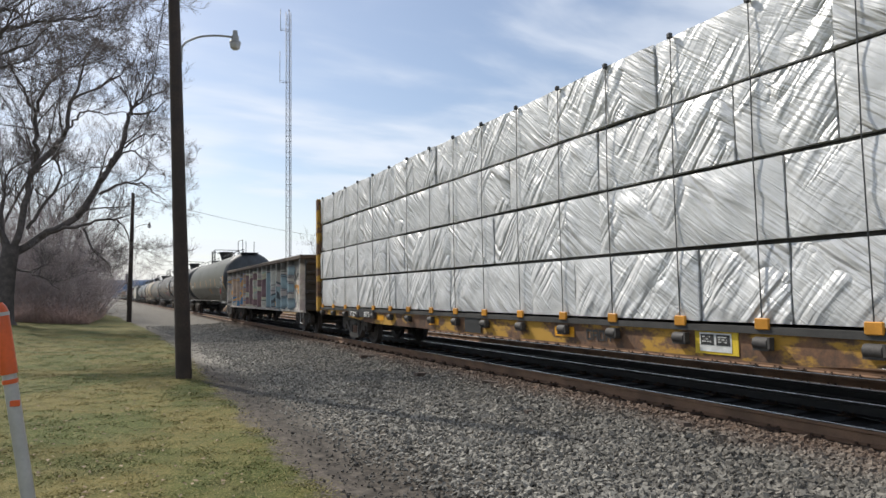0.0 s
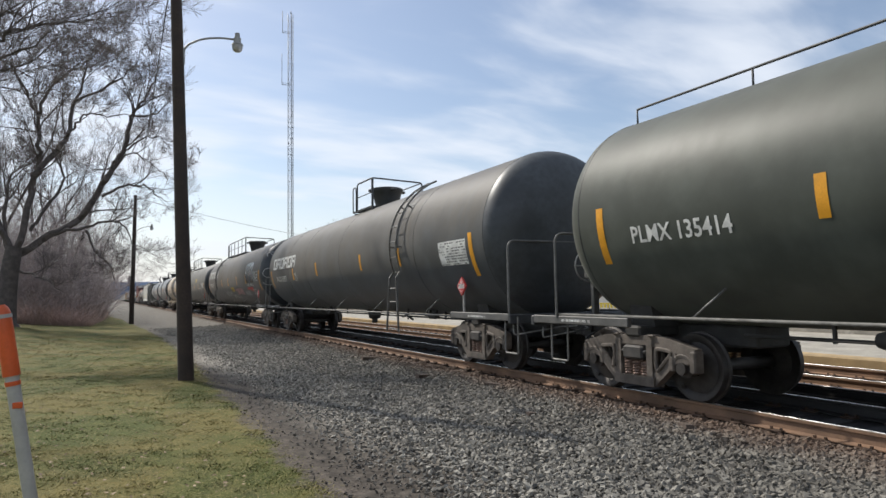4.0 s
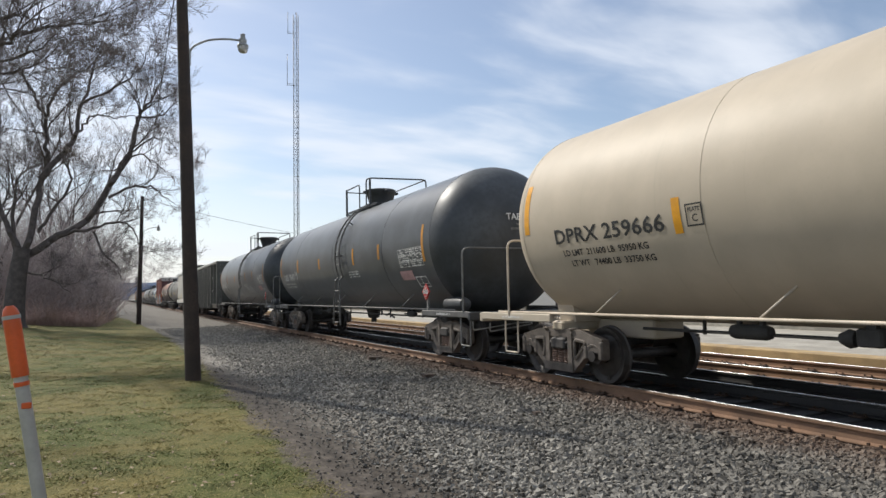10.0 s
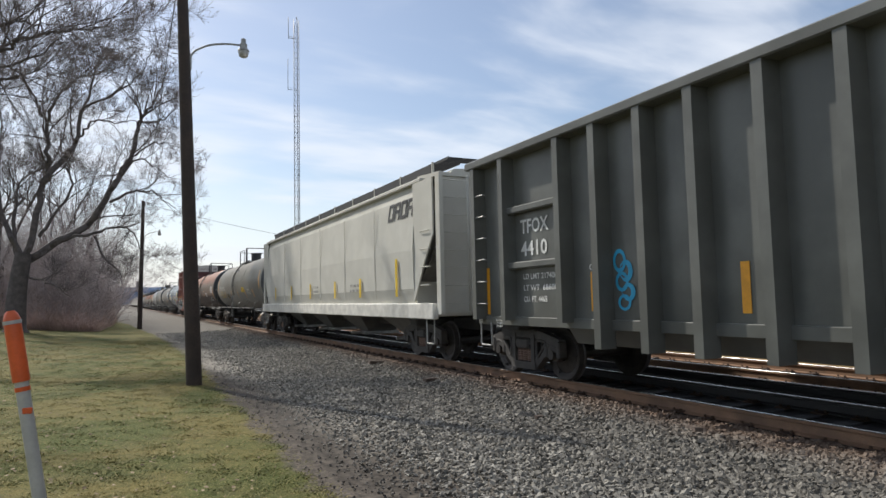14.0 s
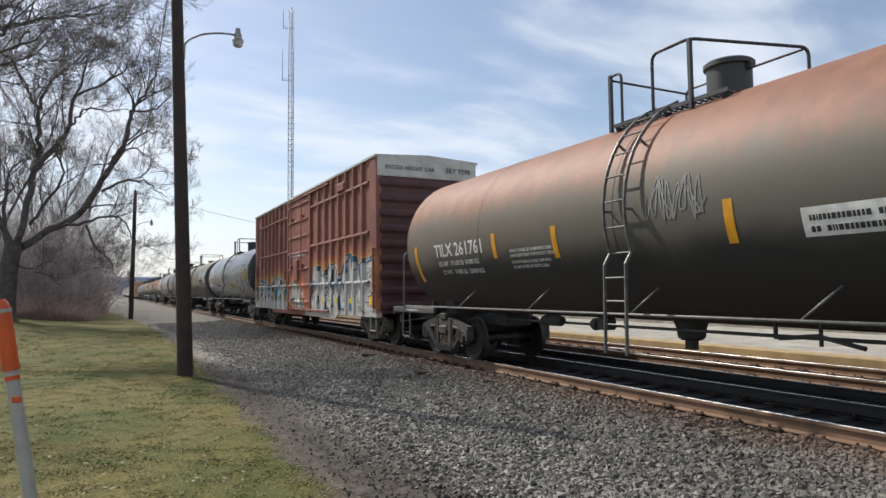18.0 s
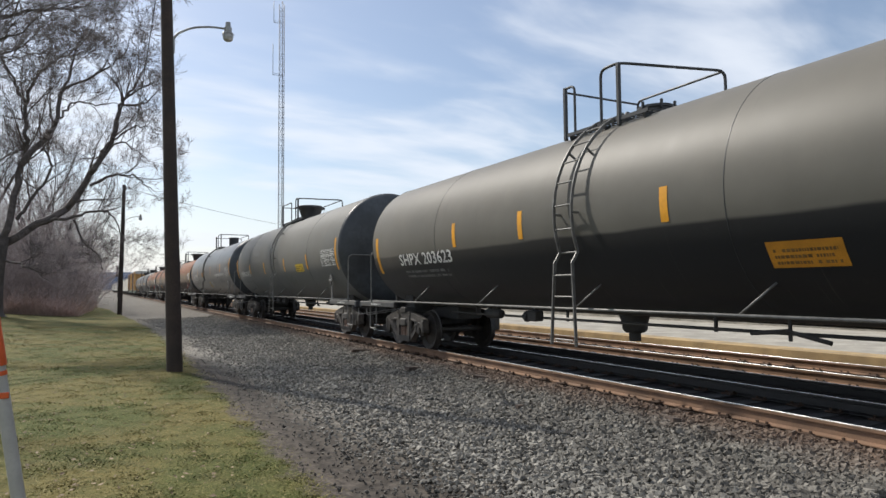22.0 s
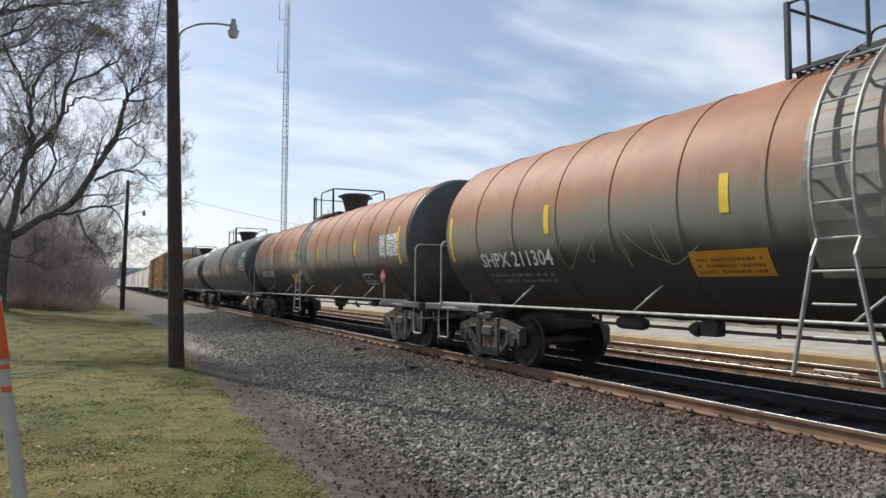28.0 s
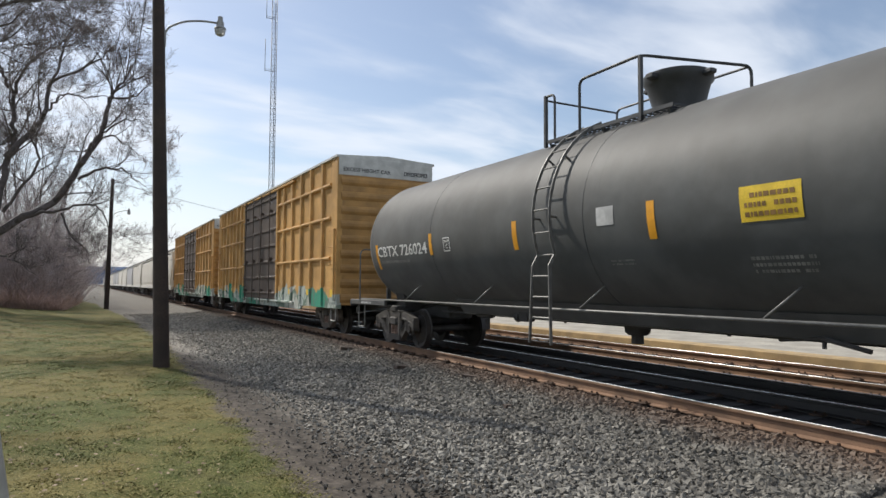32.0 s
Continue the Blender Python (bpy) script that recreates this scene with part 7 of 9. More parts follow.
HEAD_LINES = {
    "bubble_tag": [[(-1.05, 2.62), (-1.25, 2.84), (-1.50, 2.80), (-1.58, 2.58), (-1.42, 2.42), (-1.18, 2.38), (-1.10, 2.20), (-1.25, 2.06), (-1.48, 2.10), (-1.56, 2.22)],
                   [(-1.02, 2.15), (-1.04, 2.75), (-0.92, 2.98), (-0.62, 2.98), (-0.50, 2.76), (-0.62, 2.58), (-0.44, 2.42), (-0.50, 2.16), (-0.80, 2.08), (-1.02, 2.15)],
                   [(-0.86, 2.72), (-0.72, 2.80), (-0.70, 2.64), (-0.86, 2.62), (-0.86, 2.72)], [(-0.84, 2.38), (-0.66, 2.40), (-0.68, 2.24), (-0.84, 2.26), (-0.84, 2.38)],
                   [(-0.38, 2.20), (-0.42, 2.80), (-0.22, 3.00), (0.06, 2.92), (0.16, 2.60), (0.10, 2.26), (-0.12, 2.08), (-0.38, 2.20)],
                   [(0.18, 2.18), (0.24, 2.82), (0.50, 2.92), (0.66, 2.66), (0.60, 2.24), (0.40, 2.10), (0.18, 2.18)]],
    "line_tag": [[(-1.36, 3.42), (-1.30, 3.60), (-0.66, 3.66)], [(-1.22, 3.58), (-0.98, 3.26)], [(-0.80, 3.60), (-0.72, 3.26), (-0.52, 3.52), (-0.36, 3.30), (-0.30, 3.60)], [(-0.14, 3.62), (-0.10, 3.34)]]}


def head_line(tank, points, thick):
    """A sprayed line on the dished head of a tank."""
    path = [p.to_2d() for p in smooth_path([(u, v, 0) for u, v in points], 5)]
    vs, fs = [], []
    for i, p in enumerate(path):
        d = (path[min(i + 1, len(path) - 1)] - path[max(i - 1, 0)]).normalized() * thick
        vs += [(p.x - d.y, p.y + d.x), (p.x + d.y, p.y - d.x)]
        if i:
            fs.append((2 * i - 2, 2 * i - 1, 2 * i + 1, 2 * i))
    return on_head(tank, (vs, fs, 1.0), 0.0, 0.0, 1.0)


for name, lines in HEAD_LINES.items():
    for line in lines:
        part(name, head_line(tank, line, 0.0095), HEAD_TAG, tank, "sprayed outline on the tank head")
end_placard(car, 0.2, -half - 1.05, 1.62, "1075")
part("end_number", on_head(tank, letters("PROX 34557"), -0.2, 3.15, 0.12), WHITE, tank)
car, tank, half, r, zc = gas_car(108.16, 124.94, PAINT_B, "dusty green-grey gas tank car with faded panels", "PROX 32760", 1.525, (8.96, 5.22, 2.64), (8.8, 6.88, 2.22),
                                 [(-8.9, 1.72, 2.63, 0.16), s4(-5.05), s4(-2.4), s4(0.42), s4(3.3), s4(6.5), (9.66, 2.3, 3.4, 0.11)], 4.46, (-1.1, 5.65), -0.05, 5.98, 14, 0.33)
data_panel(tank, -7.3, 2.25, 1.25, 0.42, r, zc, WHITE, FAINT, 4, False)
decal(tank, "decal", -4.03, -3.25, 2.80, 3.08, r, zc, DECAL_Y, "yellow decal with small print")
mark(tank, "small_print", on_tank(dotted(2, 7.6, 8), -5.25, 2.13, 0.24, r, zc), WHITE)
small_box(tank, -6.25, 1.79, r, zc, 0.7, 0.28)
part("end_number", on_head(tank, letters("PROX 32760"), -0.05, 3.2, 0.14), WHITE, tank)
part("end_print", on_head(tank, dotted(4, 2.0, 17), 0.05, 2.7, 0.4), FAINT, tank)

# cream car with a dark belt
car, tank, half, r, zc = tank_car(129.76, 144.22, CREAM, "cream tank car with a dark belt round its middle", head_mat=CREAM, end_mat=CREAM, r=1.56, over=0.5, head=0.45, crisp=False, dome_at=-0.4, deck=(-3.4, 0.8), ladder_at=-0.75, air=True, brake_end=-1,
                                  pipe=plain("cream_rail", (0.50, 0.43, 0.34), 0.55), stripes=[(-7.55, 2.31, 3.25, 0.105), s4(-4.16), s4(-1.86), s4(1.5), s4(4.2), (7.5, 2.47, 3.3, 0.14)],
                                  band=(-1.95, 0.95, BELT), seams=(-5.4, -2.6, 3.8), words=(("DPRX 259666", 6.75, 4.42, 2.26, 0.22, DARK_INK, "car_number"),))
for text, y, y_end, z in (("LD LMT  211600 LB  95950 KG", 6.62, 4.78, 2.06), ("LT WT   74400 LB  33750 KG", 6.5, 4.72, 1.90)):
    mark(tank, "lettering", on_tank(letters(text), y, z, 0.095, r, zc, 0.012, y - y_end), DARK_INK)
decal(tank, "decal", -5.1, -4.2, 2.16, 2.5, r, zc, DECAL_Y, "yellow decal")
data_panel(tank, -6.2, 2.26, 1.25, 0.44, r, zc, CREAM, FAINT, 5, False)
plate_box(tank, 4.05, 2.27, r, zc, DARK_INK)
part("end_number", on_head(tank, letters("DPRX 259666"), -0.35, 3.15, 0.15), DARK_INK, tank)
part("end_print", on_head(tank, dotted(2, 4, 22), -0.25, 2.9, 0.18), FAINT, tank)
placard(car, -half + 0.2, 1.75, "1307")
end_placard(car, 0.38, -half - 1.42, 1.58, "1307")


def head_shield(tank):
    """A thick plate bent to the lower head, cut back at its lower corners."""
    outline = [(1.17, 0.62), (1.70, 1.05), (2.36, 1.47), (2.87, 1.49)]
    s, m, n = Shape(), 12, 12
    for lift in (0.03, 0.075):
        flat = []
        for i in range(n + 1):
            z = 1.17 + 1.70 * i / n
            w = float(np.interp(z, [p[0] for p in outline], [p[1] for p in outline]))
            flat += [(w * (2 * j / m - 1), z) for j in range(m + 1)]
        faces = [(i * (m + 1) + j, i * (m + 1) + j + 1, (i + 1) * (m + 1) + j + 1, (i + 1) * (m + 1) + j) for i in range(n) for j in range(m)]
        sheet = on_head(tank, (flat, faces, 1.0), 0.0, 0.0, 1.0)
        s.add([(x, y - lift, z) for x, y, z in sheet.v], faces, True)
    k = (m + 1) * (n + 1)
    rim = list(range(m + 1)) + [i * (m + 1) + m for i in range(1, n + 1)] + [n * (m + 1) + j for j in range(m - 1, -1, -1)] + [i * (m + 1) for i in range(n - 1, 0, -1)]
    s.f.extend((a, b, b + k, a + k) for a, b in zip(rim, rim[1:] + rim[:1]))
    s.s.extend([False] * len(rim))
    return s


shield = part("head_shield", head_shield(tank), CREAM, tank, "cream shield plate over the lower head")
STAIN = plain("brown_rust_run", (0.20, 0.135, 0.08), 0.7, var=0.35, scale=5)
for x, z, w, h_ in ((-0.66, 1.25, 0.10, 0.75), (-0.60, 1.3, 0.05, 0.5), (0.55, 1.65, 0.07, 0.45)):
    run = on_head(tank, ([(-w * 0.5, 0), (w * 0.5, 0), (w * 0.42, 0.5 * h_), (0.015, h_), (-0.015, h_), (-w * 0.4, 0.5 * h_)], [(0, 1, 2, 5), (5, 2, 3, 4)], 1.0), x, z, 1.0)
    part("rust_run", Shape().add([(a, b - 0.079, c) for a, b, c in run.v], run.f), STAIN, shield, "brown rust run")

# two glossy black cars
for sf, sr, num, tag in ((148.63, 163.15, "TAEX 30187", 0), (167.39, 181.82, "TAEX 30147", 1)):
    car, tank, half, r, zc = tank_car(sf, sr, GLOSS, "glossy black tank car with silver graffiti" if tag else "glossy black tank car with white stencils", r=1.6, over=0.4, head=0.78, crisp=False, dome_at=-0.4, deck=(-3.6, 0.6), ladder_at=-1.2, air=True,
                                      stripes=[(-7.17, 2.25, 3.1, 0.11), s4(-4.34, 2.45, 2.85), s4(-2.2, 2.40, 2.88), s4(1.48, 2.42, 2.80), s4(4.5, 2.42, 2.9), (7.38, 2.33, 3.1, 0.12)], stripe_mat=DECAL_O, seams=(-4.6, -0.1, 4.8), feet=0.14,
                                      words=((num.split()[0], 7.0, 6.22, 2.15, 0.25, WHITE, "car_number"), (num.split()[1], 6.02, 5.2, 2.15, 0.25, WHITE, "car_number")))
    mark(tank, "small_print", on_tank(dotted(2, 6, 31), 6.9, 1.85, 0.26, r, zc), WHITE)
    mark(tank, "small_print", on_tank(dotted(3, 4.2, 33), -1.6, 2.04, 0.22, r, zc), WHITE)
    data_panel(tank, -5.7, 2.17, 1.4, 0.44, r, zc, GLOSS, WHITE, 6)
    mark(tank, "red_notice", tank_patch(-6.3, -5.55, 1.86, 2.08, r, zc), PINK)
    small_box(tank, -6.35, 1.68, r, zc, 0.6, 0.3)
    plate_box(tank, 5.0, 2.2, r, zc)
    placard(car, -half + 0.35, 1.56, "3295")
    part("end_number", on_head(tank, letters(num), -0.35, 3.1, 0.14), WHITE, tank)
    part("end_print", on_head(tank, dotted(2, 3.5, 36), -0.25, 2.86, 0.2), FAINT, tank)
    if tag:
        for i, (y, z, w, h) in enumerate(((5.5, 1.65, 1.3, 0.75), (2.0, 1.6, 1.8, 0.5), (-2.1, 1.75, 1.9, 0.45))):
            scrawl(tank, y, z, w, h, r, zc, SILVER, 25 + i, 0.022)

# tall black gondola
gon = tank_paint("faded_black_gondola", (0.041, 0.041, 0.036), 0.34, (0.16, 0.15, 0.12), 0.9, 3.0, 0.22, 0.6)
g, gh, gx = gondola(184.4, 201.0, 1.07, 4.18, "tall black ribbed gondola with a blue sprayed tag", gon, gon,
                    [-8.2, -6.4, -4.75, -3.83, -2.89, -1.97, -1.01, -0.06, 0.87, 1.85, 2.75, 3.7, 4.6, 6.3, 7.35], (186.25 - 192.7, 199.27 - 192.7), True, 0.17, rear=-0.75)
for a, b in ((-6.4, -4.75), (4.6, 6.3)):
    for z in (2.05, 3.05):
        part("panel_rail", Shape().box((-gx - 0.16, a - 0.02, z - 0.06), (-gx + 0.01, b + 0.02, z + 0.06), 0.02), gon, g)
for y in (-gh + 0.08, -gh + 0.58):
    part("ladder_stile", Shape().box((-gx - 0.17, y - 0.03, 1.0), (-gx - 0.10, y + 0.03, 4.05), 0.008), gon, g, "upright of the end ladder")
part("reflector", Shape().box((-gx - 0.012, 7.15, 1.16), (-gx - 0.004, 7.28, 2.06)), STRIPE, g, "amber reflector")
BLUE = plain("bright_blue_spray", (0.03, 0.33, 0.55), 0.5, var=0.15)
part("car_number", on_wall(letters("TFOX"), -gx - 0.012, 6.0, 2.62, 0.24, 0.85), WHITE, g)
part("car_number", on_wall(letters("4410"), -gx - 0.012, 6.0, 2.22, 0.25, 0.8), WHITE, g)
for k, text in enumerate(("LD LMT 217400", "LT WT  68600", "CU. FT. 4465")):
    part("lettering", on_wall(letters(text), -gx - 0.012, 5.95, 1.80 - 0.2 * k, 0.095, (1.0, 1.0, 0.7)[k]), WHITE, g)
part("lettering", on_wall(letters("GB"), -gx - 0.012, 4.12, 1.88, 0.09, 0.2), WHITE, g)
part("lettering", on_wall(letters("BLT DATE - 5-08"), -gx - 0.012, -5.45, 1.16, 0.06, 0.6), WHITE, g)
for y in (4.1, 1.4, -1.5, -4.2):
    part("reflector", Shape().box((-gx - 0.012, y - 0.12, 1.25), (-gx - 0.004, y, 1.85)), STRIPE, g, "amber reflector")
for k, text in enumerate(("PULL HERE", "JACK HERE", "LIFT HERE")):
    part("lettering", on_wall(letters(text), -gx - 0.056, 6.86, 1.04 - 0.055 * k, 0.036, 0.22), WHITE, g)
part("sprayed_tag", on_wall(flat_scrawl(1.15, 0.58, 71, 0.026, 30), -gx - 0.012, -5.0, 1.3, 1.0, lift=0.00003), BLUE, g, "bright blue sprayed tag")
for j in range(5):
    loop = [(0.12 * math.cos(q) + (0.10 if j % 2 else 0.0), 0.13 * math.sin(q) * (1.2 - 0.1 * j)) for q in (2 * math.pi * i / 15 for i in range(16))]
    strip = [(u * k_, v * k_) for u, v in loop for k_ in (0.72, 1.12)]
    part("sprayed_tag", on_wall(([(u + 0.02 * j, v) for u, v in strip], [(2 * i, 2 * i + 1, 2 * i + 3, 2 * i + 2) for i in range(15)], 1.0), -gx - 0.013 - 0.001 * j, 3.44, 1.98 - 0.15 * j, 1.0), BLUE, g, "bright blue sprayed loop")

# pale grey covered hopper
HOP = tank_paint("pale_grey_hopper", (0.50, 0.49, 0.44), 0.55, (0.42, 0.39, 0.32), 1.0, 3.0, 0.35, 0.6)
HOP_SILL = plain("off_white_sill", (0.64, 0.62, 0.56), 0.55, var=0.2, scale=3)
ROOF_DARK = plain("dark_roof_screen", (0.03, 0.03, 0.03), 0.6)
h, hh, hx = hopper(201.95, 221.75, "pale grey covered hopper with a dark slanted mark", HOP, HOP_SILL, ROOF_DARK)
vs, fs, w = block_letters(4)
k = 1.75 / (w + 0.25)
part("word_mark", Shape().add([(-1.580 + 0.028 * v, -7.0 - (u + 0.25 * v) * k, 3.5 + 0.45 * v) for u, v in vs], fs), BELT, h, "plain dark slanted mark")
for y in (-7.8, -5.0, -2.5, 0.6, 3.6, 6.6):
    part("reflector", Shape().box((-1.66, y, 1.55), (-1.648, y + 0.13, 2.1 if y > -7 else 2.5)), STRIPE_Y, h, "yellow reflector")
part("small_print", on_wall(dotted(2, 3, 55), -1.65, -4.0, 1.7, 0.3), FAINT, h)
part("small_print", on_wall(dotted(2, 2, 56), -1.65, 0.2, 1.75, 0.3), FAINT, h)
for y in (-6.1, -3.4, -0.6, 2.2, 5.0):
    part("panel_seam", Shape().box((-1.632, y - 0.012, 1.5), (-1.62, y + 0.012, 4.0)), HOP, h)

# dusty olive car, dark rusty car
car, tank, half, r, zc = tank_car(224.0, 238.38, PAINT_OLIVE, "dusty olive-black tank car with a yellow decal", truck_tone=CAST_MID, r=1.43, over=0.95, head=0.32, dome_kind="can", dome_at=1.15, deck=(-2.8, 2.1), ladder_at=0.1,
                                  stripes=[(-7.7, 2.2, 3.1, 0.15), s4(-5.6, 1.77, 2.2), s4(-3.2, 1.77, 2.2), s4(-0.5, 1.77, 2.2), s4(2.15, 1.77, 2.2), s4(4.7, 1.77, 2.2), (7.7, 2.26, 3.1, 0.15)], seams=(-2.6, 3.4), feet=0.1,
                                  words=(("UTLX", 6.95, 5.95, 2.31, 0.25, WHITE, "car_number"), ("668231", 5.8, 4.75, 2.31, 0.25, WHITE, "car_number")))
mark(tank, "small_print", on_tank(dotted(1, 11, 61), 6.85, 2.17, 0.10, r, zc), DECAL_Y)["kind"] = "stuff"
for text, y, y_end, z in (("LD LMT  190800 LB  86450 KG", 6.75, 4.9, 1.98), ("LT WT   72400 LB  32850 KG", 6.65, 4.82, 1.83)):
    mark(tank, "lettering", on_tank(letters(text), y, z, 0.095, r, zc, 0.012, y - y_end), DECAL_Y)
decal(tank, "decal", -3.0, -2.05, 2.09, 2.36, r, zc, DECAL_Y, "yellow decal with small print")
small_box(tank, -4.2, 1.95, r, zc, 0.62, 0.28)
mark(tank, "stencil_panel", tank_patch(3.15, 3.9, 1.77, 2.06, r, zc), DARK_INK, "black stencil panel")
mark(tank, "panel_print", on_tank(dotted(4, 2.2, 262), 3.85, 1.79, 0.25, r, zc, 0.014), DECAL_Y)["kind"] = "stuff"
car, tank, half, r, zc = tank_car(242.87, 256.12, RUST_2, "dark rusty tank car with white paper placards", truck_tone=CAST_MID, r=1.47, over=0.95, head=0.3, dome_kind="can", dome_at=-0.45, deck=(-3.2, 0.97), ladder_at=0.3,
                                  stripes=[(-7.15, 1.7, 2.59, 0.15), (-3.9, 2.35, 2.56, 0.13), s4(-1.33, 2.02, 2.53), s4(2.0, 2.02, 2.53), s4(3.85, 2.1, 2.56), (7.3, 1.72, 2.52, 0.14)], seams=(-3.8, 0.6, 4.4),
                                  words=(("TILX 261761", 6.33, 4.3, 2.24, 0.26, WHITE, "car_number"),))
for text, y, y_end, z in (("LD LMT  191600 LB  86900 KG", 6.22, 4.5, 2.04), ("LT WT   71400 LB  32400 KG", 6.15, 4.42, 1.86)):
    mark(tank, "lettering", on_tank(letters(text), y, z, 0.10, r, zc, 0.012, y - y_end), WHITE)
for k, text in enumerate(("CONSULT OWNER BEFORE REPAIRING LINING", "SHARP OBJECTS MUST NOT CONTACT LINING", "DO NOT STEAM OR CLEAN TANK WITH", "BOILING WATER OR CAUSTIC SODA")):
    mark(tank, "lettering", on_tank(letters(text), 3.35, 2.18 - 0.085 * k - 0.03 * (k > 1), 0.055, r, zc, 0.012, (1.25, 1.3, 1.15, 1.05)[k]), WHITE)
data_panel(tank, -5.8, 2.24, 1.25, 0.5, r, zc, WHITE, FAINT, 7, False)
mark(tank, "paper_notice", tank_patch(-3.35, -2.2, 2.02, 2.32, r, zc), WHITE, "white paper notice")
mark(tank, "notice_print", on_tank(dotted(2, 4, 199, 0.95), -2.28, 2.05, 0.24, r, zc, 0.014), DARK_INK)["kind"] = "stuff"
small_box(tank, -5.3, 1.67, r, zc, 0.8, 0.3)
for i, (y, z, w, h_) in enumerate(((-0.1, 2.35, 0.9, 0.7), (-3.6, 1.6, 1.2, 0.6))):
    scrawl(tank, y, z, w, h_, r, zc, FAINT, 35 + i, 0.011)
part("end_number", on_head(tank, letters("TILX 261761"), -0.1, 3.2, 0.14), WHITE, tank)
part("end_print", on_head(tank, dotted(3, 2.8, 37), 0.0, 2.8, 0.33), WHITE, tank)
placard(car, -half + 1.1, 1.7, "", back=GREY_RAIL)

# red-brown box car with silver graffiti
RED_BROWN = (0.235, 0.088, 0.064)
SILVERY = dict(w=0.80, h=1.2, step=0.70, thick=0.135, gap=0.15, fill=(0.52, 0.51, 0.49), accent=(0.015, 0.10, 0.19), halo=(0.55, 0.20, 0.06), rim=(0.55, 0.45, 0.20))
BROWN = piece_paint("red_brown_rear_graffiti_side", RED_BROWN, [
    dict(glyphs="sanuts", y=7.75, z=0.92, w=1.0, h=0.98, step=0.92, thick=0.17, gap=0.13, fill=(0.50, 0.49, 0.47), accent=(0.03, 0.24, 0.30), halo=(0.52, 0.22, 0.06), rim=(0.58, 0.42, 0.20)),
    dict(glyphs="nrmsenam", y=7.6, z=0.9, w=0.7, h=0.95, step=0.62, thick=0.004, gap=-1.0, fill=(0.02, 0.02, 0.022), accent=(0.02, 0.02, 0.02), halo=None, rim=None, thin=0.4)], ((0.44, 0.44, 0.43), 1.22, 5.0, 3.4))
BROWN_MID = piece_paint("red_brown_mid_graffiti_side", RED_BROWN, [dict(SILVERY, glyphs="cabsu", y=-1.45, z=0.95)], ((0.46, 0.45, 0.43), 1.0, -4.0, 3.3))
BROWN_NEAR = piece_paint("red_brown_near_graffiti_side", RED_BROWN, [dict(SILVERY, glyphs="onme", y=-4.95, z=0.95, h=1.25)], ((0.46, 0.45, 0.43), 1.0, -6.0, 2.6))


def brown_side(y):
    return BROWN if y > -1.5 else BROWN_MID if y > -4.85 else BROWN_NEAR


DOOR_BROWN = piece_paint("sprayed_red_brown_door", (0.245, 0.086, 0.063), [
    dict(glyphs="mna", y=1.05, z=0.98, w=0.62, h=0.7, step=0.6, thick=0.09, gap=0.06, fill=(0.46, 0.45, 0.43), accent=(0.02, 0.13, 0.24), halo=(0.55, 0.18, 0.07), rim=(0.5, 0.4, 0.15))])
BROWN_END = plain("red_brown_end", (0.085, 0.036, 0.037), 0.6, var=0.3, scale=2)
CAP = plain("dirty_white_cap", (0.52, 0.52, 0.49), 0.6, var=0.2, scale=3)
bc, bh, bx = box_car(259.12, 275.4, 5.28, "red-brown box car with silver graffiti along its foot", brown_side, BROWN_END, CAP,
                     [-7.07, -6.34, -5.62, -4.9, -4.16, -3.43, -2.6, 2.24, 3.04, 3.9, 4.56, 5.3, 6.1, 6.9], (-1.5, 1.5), DOOR_BROWN, (1.77, 3.14, 4.54), z0=0.80, rear=0.33, steps=(1.12, 1.64, 2.15, 2.66), trucks=(260.6 - 267.26, 274.0 - 267.26),
                     head_words=((letters("EXCESS HEIGHT CAR"), -1.3, 4.86, 0.11, None, DARK_INK), (letters("SRY 9298"), 0.55, 4.86, 0.14, None, DARK_INK)))
part("car_number", on_wall(letters("SRY"), -bx - 0.011, 7.5, 2.76, 0.28, 0.5), WHITE, bc)
part("car_number", on_wall(letters("92"), -bx - 0.011, 7.42, 2.34, 0.28, 0.42), WHITE, bc)
part("car_number", on_wall(letters("98"), -bx - 0.011, 6.72, 2.34, 0.28, 0.42), WHITE, bc)
part("door_lettering", on_wall(letters("CLOSE AND LOCK DOORS BEFORE MOVING CAR"), -bx - 0.118, 1.2, 2.86, 0.07), WHITE, bc)
part("latch_box", Shape().box((-bx - 0.16, -0.1, 1.95), (-bx - 0.07, 0.5, 2.75), 0.02), BROWN, bc, "door latch housing")
part("lettering", on_wall(letters("LD LMT"), -bx - 0.011, 7.46, 1.47, 0.095, 0.36), WHITE, bc)
part("lettering", on_wall(letters("218400"), -bx - 0.011, 6.77, 1.49, 0.095, 0.46), WHITE, bc)
part("lettering", on_wall(letters("LT WT"), -bx - 0.044, 7.46, 1.30, 0.085, 0.32), WHITE, bc)
part("lettering", on_wall(letters("67600"), -bx - 0.044, 6.68, 1.31, 0.085, 0.36), WHITE, bc)
notice = part("height_notice", Shape().box((-bx - 0.047, 7.11, 0.92), (-bx - 0.041, 7.35, 1.10)), STRIPE, bc, "amber notice plate")
for k, text in enumerate(("THIS CAR", "EXCESS", "HEIGHT")):
    part("notice_lettering", on_wall(letters(text), -bx - 0.050, 7.33, 1.045 - 0.05 * k, 0.036, (0.19, 0.16, 0.16)[k]), DARK_INK, notice)
for k, text in enumerate(("LIFT", "JACK", "HERE")):
    part("lettering", on_wall(letters(text), -bx - 0.044, 6.83, 0.97 - 0.06 * k, 0.045, 0.13), WHITE, bc)
